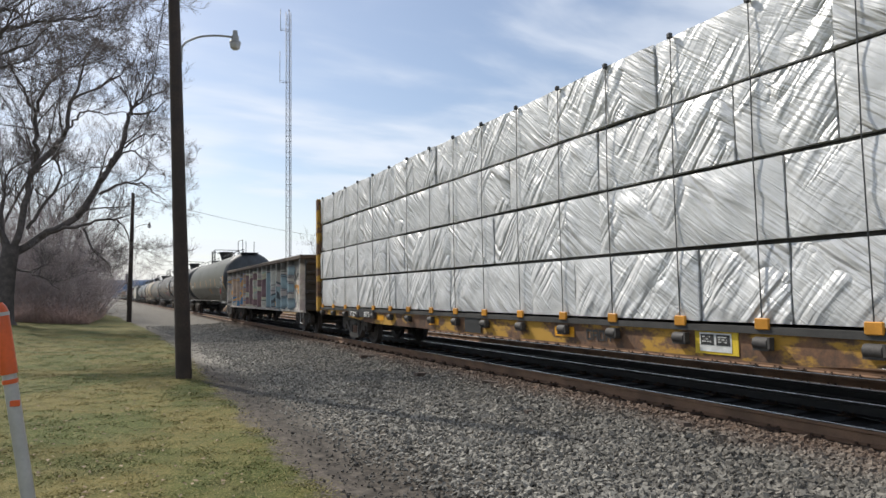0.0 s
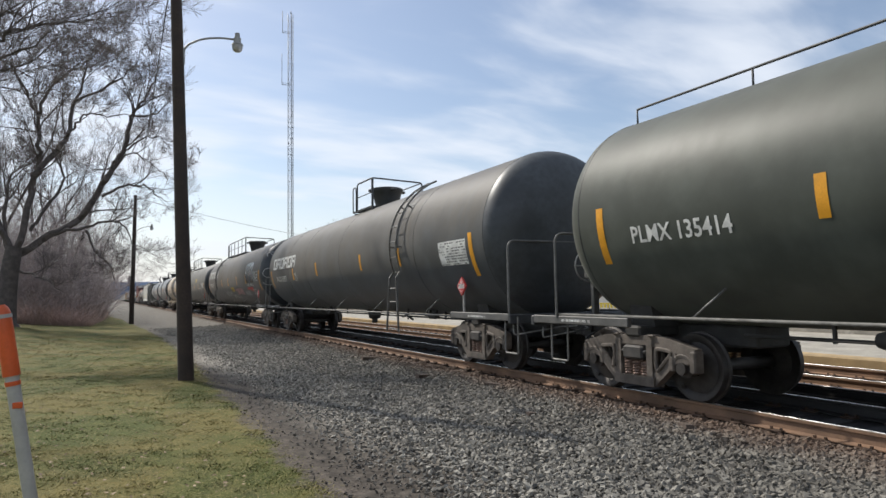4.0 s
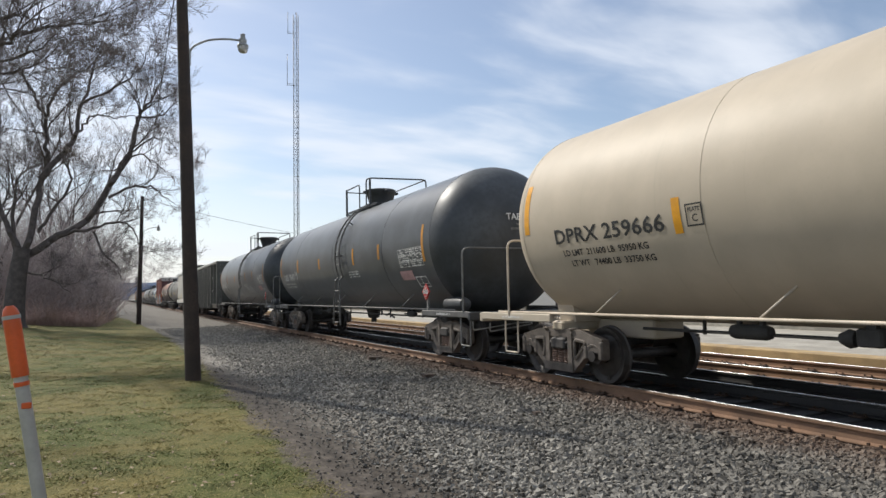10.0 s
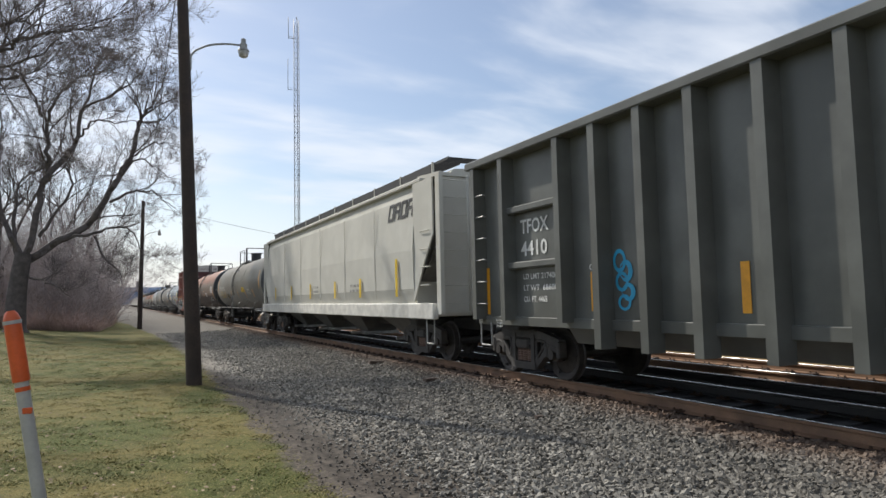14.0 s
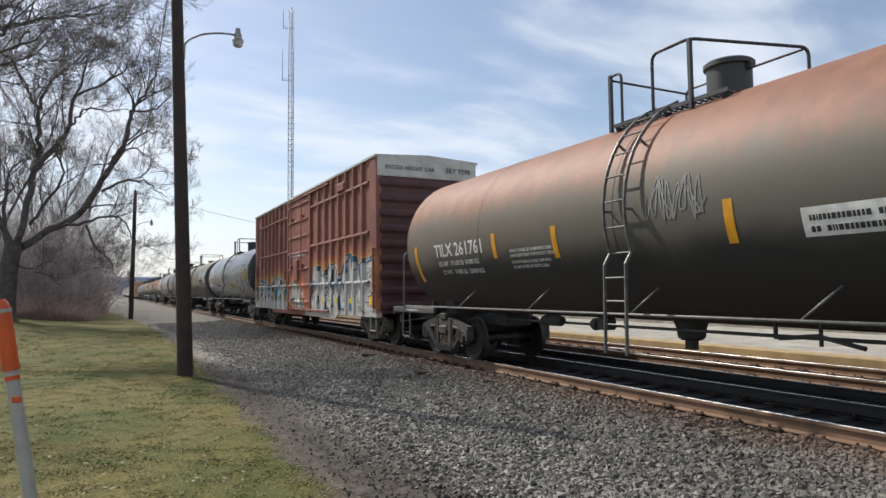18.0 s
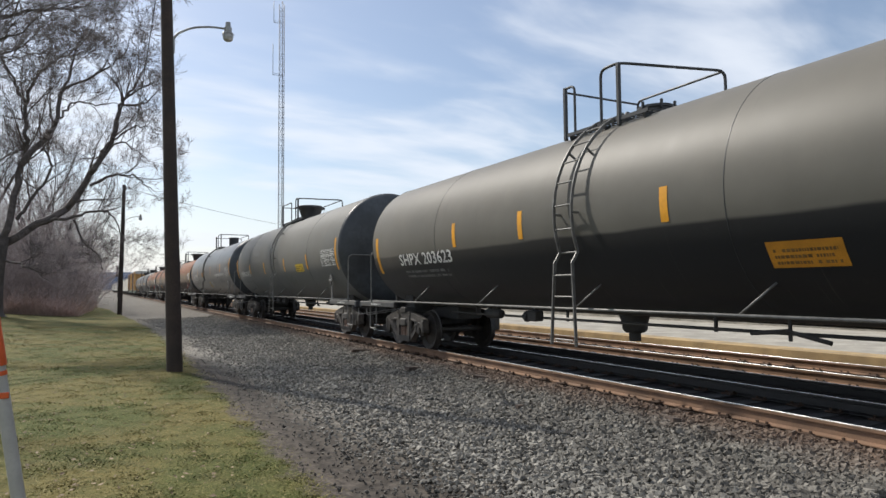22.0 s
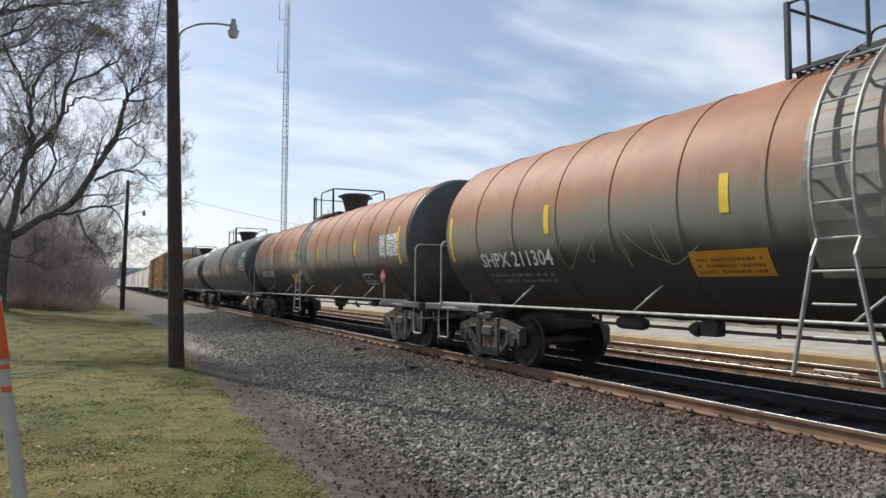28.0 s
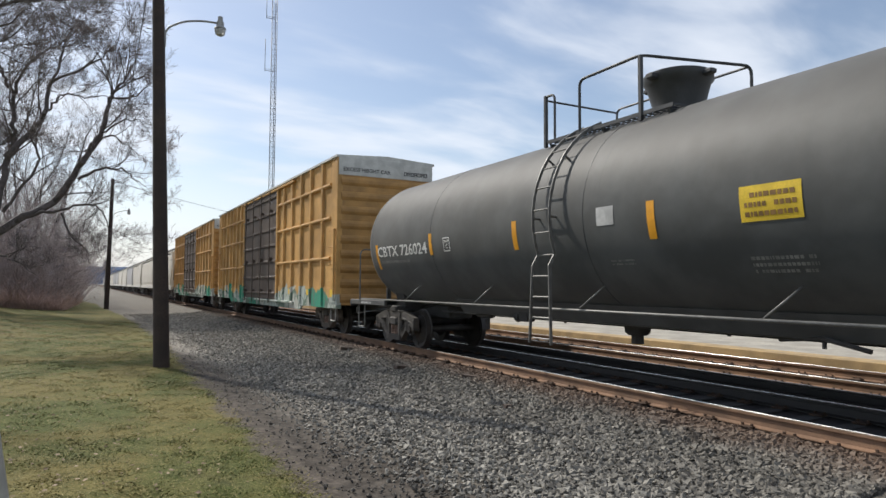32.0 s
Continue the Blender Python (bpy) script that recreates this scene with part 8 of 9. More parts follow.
part("roof_vent", Shape().box((-bx - 0.13, -5.6, 4.62), (-bx - 0.01, -4.95, 4.88), 0.02), BROWN, bc, "small hinged plate")
for i in range(3):
    part("small_print", on_wall(dotted(4, 1.8, 150 + i), -bx - 0.004, -6.45 + 2.2 * i if i < 1 else -6.45, 2.75 - 0.5 * i, 0.42), FAINT, bc)

# glossy blue-black car with yellow stencils
car, tank, half, r, zc = tank_car(279.3, 292.42, GLOSS_BLUE, "glossy blue-black tank car with yellow stencils", truck_tone=CAST_MID, r=1.45, over=1.0, head=0.12, dome_kind="can", dome_at=-1.05, deck=(-3.4, 0.55), ladder_at=-0.2,
                                  stripes=[(-7.45, 2.0, 3.0, 0.16), s4(-4.0, 2.15, 2.66), s4(-1.03, 2.12, 2.64), s4(2.05, 2.1, 2.62), s4(4.68, 2.1, 2.62), (7.6, 2.04, 3.0, 0.15)], seams=(-4.2, -0.7, 4.3), feet=0.12,
                                  words=(("TEIX", 6.3, 5.7, 2.12, 0.26, YELLOW, "car_number"), ("2482", 5.6, 4.92, 2.12, 0.26, YELLOW, "car_number"), ("EXTERIOR HEATER COILS", 1.7, 0.85, 2.19, 0.062, YELLOW, "lettering"), ("NO INLET OR OUTLET PIPE", 1.7, 0.80, 2.10, 0.062, YELLOW, "lettering"), ("CAPS REQUIRED", 1.7, 1.15, 2.01, 0.062, YELLOW, "lettering")))
decal(tank, "decal", -2.7, -1.6, 1.82, 2.08, r, zc, DECAL_Y, "yellow decal")
mark(tank, "small_print", on_tank(dotted(2, 5, 73), -3.9, 1.9, 0.22, r, zc), DECAL_Y)
data_panel(tank, -6.0, 2.27, 1.2, 0.5, r, zc, GLOSS_BLUE, YELLOW, 8)
small_box(tank, -4.85, 1.86, r, zc, 0.6, 0.28)
scrawl(tank, 4.3, 1.95, 1.5, 0.3, r, zc, FAINT, 44, 0.008)
scrawl(tank, 3.4, 1.9, 0.9, 0.22, r, zc, FAINT, 45, 0.008)
placard(car, -half + 1.15, 1.7, "1268")
part("end_number", on_head(tank, letters("TEIX 2482"), -0.25, 3.1, 0.14), YELLOW, tank)
part("end_print", on_head(tank, dotted(2, 4, 211), -0.25, 2.86, 0.18), YELLOW, tank)
part("end_print", on_head(tank, dotted(5, 1.9, 212), -0.25, 2.05, 0.36), DECAL_Y, tank)
end_placard(car, 0.1, -half - 0.6, 1.5, "1268")

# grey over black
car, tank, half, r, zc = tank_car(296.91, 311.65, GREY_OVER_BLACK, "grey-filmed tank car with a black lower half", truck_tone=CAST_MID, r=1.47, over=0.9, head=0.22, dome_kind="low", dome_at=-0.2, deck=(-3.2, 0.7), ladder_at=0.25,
                                  stripes=[(-8.15, 1.88, 2.81, 0.16), s4(-4.36, 2.28, 2.8), s4(-1.5, 2.3, 2.75), s4(1.7, 2.3, 2.78), s4(4.05, 2.3, 2.78), (8.15, 1.85, 2.75, 0.15)], seams=(-6.0, -2.4, 4.9), feet=0.08,
                                  words=(("SHPX 203623", 6.85, 4.25, 2.02, 0.26, WHITE, "car_number"), ("AAR ST-454", -7.1, -7.96, 2.9, 0.18, WHITE, "lettering")))
mark(tank, "paint_patch", tank_patch(-8.2, -4.45, 2.0, 3.26, r, zc, 0.005, 10), GREEN_PATCH, "glossy black repainted patch")
mark(tank, "small_print", on_tank(dotted(2, 9, 75), 6.7, 1.72, 0.24, r, zc), FAINT)
data_panel(tank, -7.0, 2.27, 1.2, 0.5, r, zc, GREEN_PATCH, WHITE, 9)
decal(tank, "decal", -3.64, -2.8, 1.68, 1.96, r, zc, DECAL_O, "orange decal")
small_box(tank, -5.15, 1.64, r, zc, 0.95, 0.34)
part("end_number", on_head(tank, letters("SHPX 203623"), -0.2, 3.25, 0.15), WHITE, tank)
part("end_print", on_head(tank, dotted(2, 4, 76), 0.1, 2.98, 0.22), WHITE, tank)
part("end_print", on_head(tank, dotted(5, 1.5, 86), 0.2, 1.95, 0.4), WHITE, tank)
placard(car, -half + 1.25, 1.75, "", back=GREY_RAIL)

car, tank, half, r, zc = tank_car(316.01, 330.42, GREY_MATTE, "matte grey tank car with a flat dark head", truck_tone=CAST_MID, r=1.57, over=0.55, head=0.24, dome_kind="bowl", dome_at=0.45, deck=(-3.3, 1.7), ladder_at=-0.2,
                                  stripes=[(-7.68, 2.05, 3.0, 0.13), s4(-4.5, 2.14, 2.64), s4(-1.4, 2.14, 2.62), s4(2.07, 2.12, 2.6), s4(5.05, 2.15, 2.6), (8.15, 2.0, 2.92, 0.15)], seams=(-4.6, 0.2, 5.0), feet=0.14,
                                  words=(("XOMX", 7.2, 6.45, 2.09, 0.24, WHITE, "car_number"), ("100564", 6.38, 5.42, 2.09, 0.24, WHITE, "car_number")))
mark(tank, "small_print", on_tank(dotted(2, 7, 77), 7.0, 1.78, 0.26, r, zc), FAINT)
mark(tank, "small_print", on_tank(dotted(5, 3.4, 78), -1.1, 1.6, 0.46, r, zc), FAINT)
data_panel(tank, -6.2, 2.19, 1.35, 0.5, r, zc, GREY_MATTE, WHITE, 10)
decal(tank, "decal", -4.0, -3.0, 2.08, 2.35, r, zc, DECAL_Y, "yellow decal")
plate_box(tank, 5.32, 2.08, r, zc)
part("end_number", on_head(tank, letters("XOMX 100564"), -0.2, 3.12, 0.14), WHITE, tank)
part("end_print", on_head(tank, dotted(2, 3, 79), -0.1, 2.88, 0.22), WHITE, tank)
part("end_print", on_head(tank, dotted(5, 1.5, 87), 0.2, 1.95, 0.5), FAINT, tank)
placard(car, -half + 0.9, 1.75, "blank", back=GREY_RAIL)

car, tank, half, r, zc = tank_car(334.79, 349.8, GLOSS, "glossy black tank car with bright amber stripes", truck_tone=CAST_MID, r=1.555, over=0.8, head=0.4, dome_kind="can", dome_at=-0.45, deck=(-3.3, 1.07), ladder_at=0.75,
                                  stripes=[(-8.2, 2.22, 3.2, 0.2), s4(-5.15, 2.45, 2.95), s4(-1.3, 2.4, 2.92), s4(1.85, 2.38, 2.88), s4(4.77, 2.4, 2.92), (8.2, 2.22, 3.2, 0.18)], seams=(-3.9, 4.4), feet=0.1,
                                  words=(("TILX", 7.2, 6.35, 2.28, 0.26, WHITE, "car_number"), ("294827", 6.1, 4.85, 2.28, 0.26, WHITE, "car_number"),
                                         ("INEDIBLE NOT INTENDED FOR HUMAN FOOD", -2.96, -6.24, 2.25, 0.14, WHITE, "lettering")))
mark(tank, "small_print", on_tank(dotted(2, 7, 81), 7.0, 1.95, 0.27, r, zc), WHITE)
mark(tank, "small_print", on_tank(dotted(3, 5, 82), -4.5, 1.85, 0.28, r, zc), FAINT)
data_panel(tank, -6.9, 2.19, 1.28, 0.5, r, zc, GLOSS, WHITE, 12)
decal(tank, "decal", 1.95, 2.75, 2.32, 2.6, r, zc, DECAL_O, "amber decal")
decal(tank, "decal", -0.32, 0.10, 1.59, 1.95, r, zc, DECAL_Y, "yellow decal")
for k, text in enumerate(("REMOVE ALL RESIDUAL", "COMMODITY BEFORE", "CLOSING TANK CAR")):
    mark(tank, "lettering", on_tank(letters(text), -0.78, 1.90 - 0.075 * k, 0.052, r, zc, 0.012, (0.66, 0.52, 0.54)[k]), WHITE)
part("step_lettering", on_wall(letters("2 INCH HF COMP SHOES"), -1.53, -half + 0.6, 1.0, 0.075), WHITE, car)
placard(car, -half + 1.0, 1.8, "", back=CAST_DARK)

# three rusty cars
SHEET = plain("dull_galvanised_sheet", (0.20, 0.195, 0.175), 0.6, 0.1, var=0.3, scale=2)
OLD_SPRAY = plain("thin_yellowed_spray", (0.30, 0.28, 0.18), 0.6, var=0.4, scale=5)
PIPE_PALE = plain("pale_grey_rail", (0.36, 0.37, 0.35), 0.5, 0.2, var=0.25, scale=6)
for i, (sf, sr, num, code) in enumerate(((354.05, 369.0, "SHPX 211226", "1993"), (373.3, 388.29, "SHPX 211304", "1993"), (392.59, 407.74, "SHPX 211108", "1993"))):
    car, tank, half, r, zc = tank_car(sf, sr, RUST_1, "rusty orange-brown tank car over grey paint with a black belly", truck_tone=CAST_MID, r=1.44, over=0.95, head=0.24, dome_kind="bowl", dome_at=-1.1, deck=(-3.5, 0.95), ladder_at=0.35,
                                      pipe=PIPE_PALE, stripe_mat=STRIPE_Y, stripes=[(-8.2, 2.04, 2.95, 0.13), s4(-5.12, 2.36, 2.78), s4(-1.58, 2.36, 2.72), s4(1.8, 2.36, 2.82), s4(5.2, 2.35, 2.82), (8.45, 2.0, 2.9, 0.095)], bands=14, feet=0.22)
    mark(tank, "jacket_plate", tank_patch(-0.1, 0.85, 1.6, 3.85, r, zc, 0.006, 12), SHEET, "dull grey sheet behind the ladder")
    mark(tank, "car_number", on_tank(letters(num), 7.35, 1.87, 0.26, r, zc, 0.030, 2.2), WHITE)
    mark(tank, "small_print", on_tank(dotted(2, 8, 90 + i), 7.2, 1.58, 0.24, r, zc, 0.030), FAINT)
    data_panel(tank, -6.96, 2.24, 1.22, 0.55, r, zc, WHITE, FAINT, 13 + i, False)
    decal(tank, "decal", 1.35, 2.45, 1.63, 1.94, r, zc, DECAL_O, "orange decal")
    small_box(tank, -5.3, 1.55, r, zc, 0.9, 0.34)
    mark(tank, "small_print", on_tank(dotted(4, 6.5, 190 + i), -2.42, 2.05, 0.24, r, zc, 0.030), FAINT)
    placard(car, -half + 1.25, 1.75, code)
    part("end_number", on_head(tank, letters(num), -0.2, 3.1, 0.14), WHITE, tank)
    part("end_print", on_head(tank, dotted(2, 4, 95 + i), 0.0, 2.85, 0.2), WHITE, tank)
    if i == 1:
        for j, (y, z, w, h_) in enumerate(((-0.6, 1.75, 1.8, 0.5), (-2.6, 1.6, 1.6, 0.4), (5.0, 1.75, 2.6, 0.8))):
            part("sprayed_tag", on_tank(flat_scrawl(w, h_, 50 + j, 0.007, 14), y, z, 1.0, r, zc, 0.027), OLD_SPRAY, tank, "thin sprayed line")

# two matte brown-black cars
for i, (sf, sr, num, lad, rr) in enumerate(((411.93, 426.37, "CBTX 725904", -0.9, 1.48), (430.67, 445.91, "CBTX 726024", 0.9, 1.45))):
    car, tank, half, r, zc = tank_car(sf, sr, BROWN_MATTE, "matte brown-black tank car with a yellow decal", truck_tone=CAST_MID, r=rr, over=0.6, head=0.62, crisp=False, dome_kind="bowl", dome_at=-0.5, deck=(-2.9, 1.15), ladder_at=lad, rear=(0.25, 0.08)[i],
                                      stripes=[(-7.6, 1.75, 2.66, 0.14), s4(-4.4, 2.13, 2.6), s4(-1.1, 2.12, 2.61), s4(1.94, 2.12, 2.6), s4(5.02, 2.15, 2.6), (7.9, 1.9, 2.5, 0.13)], seams=(-4.6, 0.2, 5.0), feet=0.06,
                                      words=((num, 7.85, 5.2, 2.2, 0.24, WHITE, "car_number"),))
    plate_box(tank, 4.45, 2.2, r, zc)
    mark(tank, "small_print", on_tank(dotted(1, 12, 101 + i), 7.7, 2.02, 0.13, r, zc), FAINT)
    decal(tank, "decal", -3.12, -2.4, 2.22, 2.61, r, zc, DECAL_Y, "yellow decal with small print")
    data_panel(tank, -6.1, 2.3, 1.25, 0.55, r, zc, BROWN_MATTE, WHITE, 20 + i)
    mark(tank, "small_print", on_tank(dotted(3, 3, 124 + i), -2.4, 1.66, 0.25, r, zc), FAINT)
    mark(tank, "small_print", on_tank(dotted(2, 4, 134 + i), -0.22, 1.8, 0.11, r, zc), FAINT)
    part("belly_jacket", Shape().prism([(-0.85, 1.22), (-0.62, 0.92), (-0.3, 0.87), (0.3, 0.87), (0.62, 0.92), (0.85, 1.22)], -5.6, 5.2, "y"), BROWN_MATTE, tank, "jacket over the heater coils")
    mark(tank, "grey_patch", tank_patch(-0.43, -0.09, 2.36, 2.62, r, zc), SILVER, "small grey square")
    if i == 0:
        mark(tank, "pale_patch", tank_patch(-7.6, -6.75, 2.95, 3.2, r, zc), SILVER, "worn pale paint patch")
    part("end_number", on_head(tank, letters(num), -0.80, 3.1, 0.16), WHITE, tank)
    part("end_print", on_head(tank, dotted(2, 4, 104 + i), -0.4, 2.85, 0.2), WHITE, tank)
    placard(car, -half + 0.65, 1.68, "blank", back=GREY_RAIL)

# two yellow box cars
OCHRE = graffiti_paint("ochre_yellow_side", (0.48, 0.27, 0.085), [(0.38, 0.42, 0.38), (0.03, 0.27, 0.17), (0.45, 0.45, 0.40)], (0.10, 0.16, 0.12), 1.35, None, 1.1)
OCHRE_END = plain("ochre_end", (0.40, 0.22, 0.07), 0.65, var=0.25, scale=2)
DOOR_DARK = plain("dark_brown_doors", (0.085, 0.062, 0.048), 0.6, var=0.3, scale=2)
for i, (a, b) in enumerate(((448.9, 468.35), (470.25, 489.35))):
    c, bh2, bx2 = box_car(a, b, 5.36, "ochre box car with dark double doors and grey end cap", OCHRE, OCHRE_END, CAP,
                          [-8.4, -7.2, -6.1, -5.0, -3.9, 3.7, 4.6, 5.5, 6.3, 7.2, 8.1, 8.8], (-2.9, 2.9), DOOR_DARK, (2.3, 3.5, 4.5), z0=0.82, door_two=True,
                          head_words=((letters("EXCESS HEIGHT CAR"), -1.4, 4.86, 0.11, None, DARK_INK), (block_letters(7), 0.55, 4.86, 0.12, 0.8, DARK_INK)))

# the tail of the train: covered hoppers, far down the track
PALES = [tank_paint("far_pale_hopper", (0.58, 0.55, 0.48), 0.6, (0.47, 0.44, 0.38), 1.0, 3.0, 0.3, 0.5), tank_paint("far_grey_hopper", (0.36, 0.36, 0.36), 0.6, (0.30, 0.28, 0.26), 1.0, 3.0, 0.3, 0.5)]
s = 491.2
for i in range(16):
    L = 17.9 if i % 3 else 16.6
    hopper(s, s + L, "cream covered hopper far down the train" if i % 4 < 2 else "grey covered hopper far down the train", PALES[0] if i % 4 < 2 or i < 3 else PALES[1], HOP_SILL, ROOF_DARK, detail=False)
    s += L + 1.5


# ---------------------------------------------------------------- beside the track
POLE = plain("dark_creosoted_wood", (0.045, 0.032, 0.026), 0.85, var=0.35, scale=3, bump=0.5, fine=25)
POST_W = plain("white_plastic_post", (0.42, 0.41, 0.39), 0.5, var=0.12, scale=5)
POST_O = plain("orange_plastic", (0.62, 0.10, 0.02), 0.45, var=0.12, scale=5)


def lamp_pole(x, y, z, high, lean, arm_z, arm_len, label):
    p = thing("lamp_pole", label, "lamp pole", pose(x, y, z), "lamp poles by the track")
    lx, ly = lean
    n = 10
    path = [(lx * k / n, ly * k / n, -0.02 + high * k / n) for k in range(n + 1)]
    part("pole", Shape().tube(path, [0.165 - 0.055 * k / n for k in range(n + 1)], 14), POLE, p, "dark creosoted wooden pole")
    f = arm_z / high
    bx, by = lx * f, ly * f
    arm = rounded([(bx + 0.12, by, arm_z - 0.02), (bx + 0.2, by, arm_z + 0.14), (bx + 0.5, by, arm_z + 0.33), (bx + 0.9, by, arm_z + 0.42), (bx + arm_len, by, arm_z + 0.43)], 0.2)
    a = part("lamp_arm", Shape().tube(arm, 0.024, 8).box((bx + 0.09, by - 0.05, arm_z - 0.32), (bx + 0.15, by + 0.05, arm_z + 0.05), 0.01), GREY_RAIL, p, "curved steel arm")
    hx, hz = bx + arm_len + 0.03, arm_z + 0.43
    part("lamp_head", Shape().lathe([(0.02, 0.17), (0.055, 0.15), (0.06, 0.04), (0.085, 0.03), (0.085, -0.07), (0.12, -0.10), (0.13, -0.13)], 16, "z", (hx, by, hz)), GREY_RAIL, a)
    glass = Nodes("frosted_lamp_bowl")
    glass.p.inputs["Transmission Weight"].default_value = 0.25
    part("lamp_bowl", Shape().lathe([(0.115, -0.13), (0.12, -0.17), (0.10, -0.25), (0.07, -0.275), (0.02, -0.28)], 16, "z", (hx, by, hz)), glass.end((0.5, 0.5, 0.49), 0.25), a, "ribbed plastic bowl")
    part("through_bolt", Shape().tube([(bx - 0.24, by, arm_z + 0.03), (bx - 0.1, by, arm_z + 0.03)], 0.012, 6), GREY_RAIL, p)
    return p


lamp_pole(1.42, 15.07, float(height(1.42, 15)), 9.6, (-0.33, 0.0), 7.22, 1.24, "tall dark wooden pole with a curved lamp arm")
lamp_pole(1.16, 51.15, float(height(1.16, 51)), 9.2, (0.14, 0.0), 6.55, 1.1, "far dark wooden pole with a small lamp arm")


def marker_post():
    """Flexible marker with an orange cap and bands, leaning a little."""
    # the line of the post, from its foot to its cap
    top, low = Vector((-0.462, 3.6, -0.018 + 1.51)), Vector((-0.338, 3.6, -0.8265 + 1.51))
    way = (low - top) / (top.z - low.z)
    foot = top + way * (top.z - float(height(-0.2, 3.6)) + 0.01)
    p = thing("marker_post", "leaning white marker post with an orange cap", "marker post", pose(*foot))
    L = (top - foot).length
    up = (top - foot).normalized()
    at = lambda d: tuple(up * (L - d))
    r = 0.029
    part("tube", Shape().tube([(0, 0, 0), at(0.33)], r, 18), POST_W, p, "white plastic tube")
    part("cap", Shape().tube([at(0.33), at(0.10), at(0.04), at(0.015), at(0.0)], [r + 0.007, r + 0.007, r + 0.006, r * 0.95, r * 0.55], 18), POST_O, p, "orange plastic cap")
    part("white_band", Shape().tube([at(0.062), at(0.045)], r + 0.009, 18), POST_W, p)
    part("orange_band", Shape().tube([at(0.375), at(0.355)], r + 0.003, 18), POST_O, p)
    q = up * (L - 0.465)
    part("orange_label", Shape().box((q.x - 0.012, q.y - r - 0.003, q.z - 0.014), (q.x + 0.028, q.y - r + 0.012, q.z + 0.014), 0.003), POST_O, p, "small orange label")


marker_post()

# lattice mast
MAST = plain("galvanised_mast", (0.20, 0.205, 0.22), 0.5, 0.3)


def mast(x, y, high):
    m = thing("radio_mast", "tall slim lattice radio mast with whip aerials", "radio mast", pose(x, y, -0.2))
    a = 0.44
    legs = [(a * math.cos(t), a * math.sin(t)) for t in (0.5, 2.594, 4.689)]
    for lx, ly in legs:
        part("leg", Shape().tube([(lx, ly, 0), (lx, ly, high)], 0.05, 6), MAST, m)
    step = 0.82
    n = int(high / step)
    for i in range(n):
        s, z = Shape(), i * step
        for k in range(3):
            p, q = legs[k], legs[(k + 1) % 3]
            s.tube([(*p, z), (*q, z + step)], 0.022, 4).tube([(*p, z), (*q, z)], 0.022, 4)
        part("lattice_bay", s, MAST, m)
    for z0, z1, out in ((high - 3.2, high + 0.2, -1.25), (high - 11.2, high - 6.4, -1.35)):
        part("aerial", Shape().tube([(out, 0, z0), (out, 0, z1)], 0.04, 6).tube([(out, 0, z0 + 0.1), (0, 0, z0 + 0.1)], 0.04, 6).tube([(out, 0, z0 + 0.35), (0, 0, z0 + 0.35)], 0.025, 6), MAST, m, "whip aerial on an arm")
    part("top_lamp", Shape().lathe([(0.08, high), (0.08, high + 0.3), (0.02, high + 0.4)], 8), MAST, m)


mast(23.4, 96.0, 44.6)


# ---------------------------------------------------------------- trees
BARK = plain("grey_brown_bark", (0.095, 0.080, 0.075), 0.9, var=0.35, scale=4, bump=0.5, fine=18)
TWIG = plain("grey_brown_twigs", (0.175, 0.150, 0.150), 0.9, var=0.3, scale=1.0)
BRUSH = plain("brown_brush_stems", (0.50, 0.36, 0.31), 0.9, var=0.4, scale=0.6)


def sprout(rng, pts, rs, lev, depth, out, spread, first=0.2):
    """Side branches along a limb, each with its own, down to twigs."""
    total = sum((pts[k + 1] - pts[k]).length for k in range(len(pts) - 1))
    count = {1: min(16, max(5, int(1.6 * total))), 2: 5, 3: 6, 4: 5}.get(lev, 4)
    for _ in range(count):
        t = first + (1 - first) * rng.random()
        i = min(len(pts) - 2, int(t * (len(pts) - 1)))
        p = pts[i].lerp(pts[i + 1], t * (len(pts) - 1) - i)
        way = (pts[i + 1] - pts[i]).normalized()
        side = Vector((rng.gauss(0, 1), rng.gauss(0, 1), rng.gauss(0.25, 0.8))).normalized()
        d = (way + side * rng.uniform(spread, spread * 2)).normalized()
        L = max(0.35, min(3.2 if lev == 1 else 2.0, total * rng.uniform(0.30, 0.55)))
        r = min(rs[i] * 0.5, 0.010 + 0.014 * L)
        q, qr = [p], [r]
        n = 5 if lev < 2 else (4 if lev < 3 else (3 if lev < 4 else 2))
        bend = Vector((rng.gauss(0, 0.1), rng.gauss(0, 0.1), rng.gauss(0.10, 0.10)))
        for k in range(n):
            d = (d + bend + Vector((rng.gauss(0, 0.15), rng.gauss(0, 0.15), rng.gauss(0, 0.13)))).normalized()
            p = p + d * (L / n)
            q.append(p)
            qr.append(max(0.0055, r * (1 - 0.8 * (k + 1) / n)))
        out.append((q, qr, lev))
        if lev < depth:
            sprout(rng, q, qr, lev + 1, depth, out, spread, 0.15)


def branch_mesh(branches, levels, sides):
    s = Shape()
    for pts, rs, lev in branches:
        if lev in levels:
            s.tube(pts, rs, sides, cap=False)
    return s


def bulk(s, name, material, parent):
    me = bpy.data.meshes.new(name)
    me.from_pydata(s.v, [], s.f)
    me.materials.append(material)
    ob = new(name, me)
    ob.parent = parent
    ob["kind"] = "stuff"
    return ob


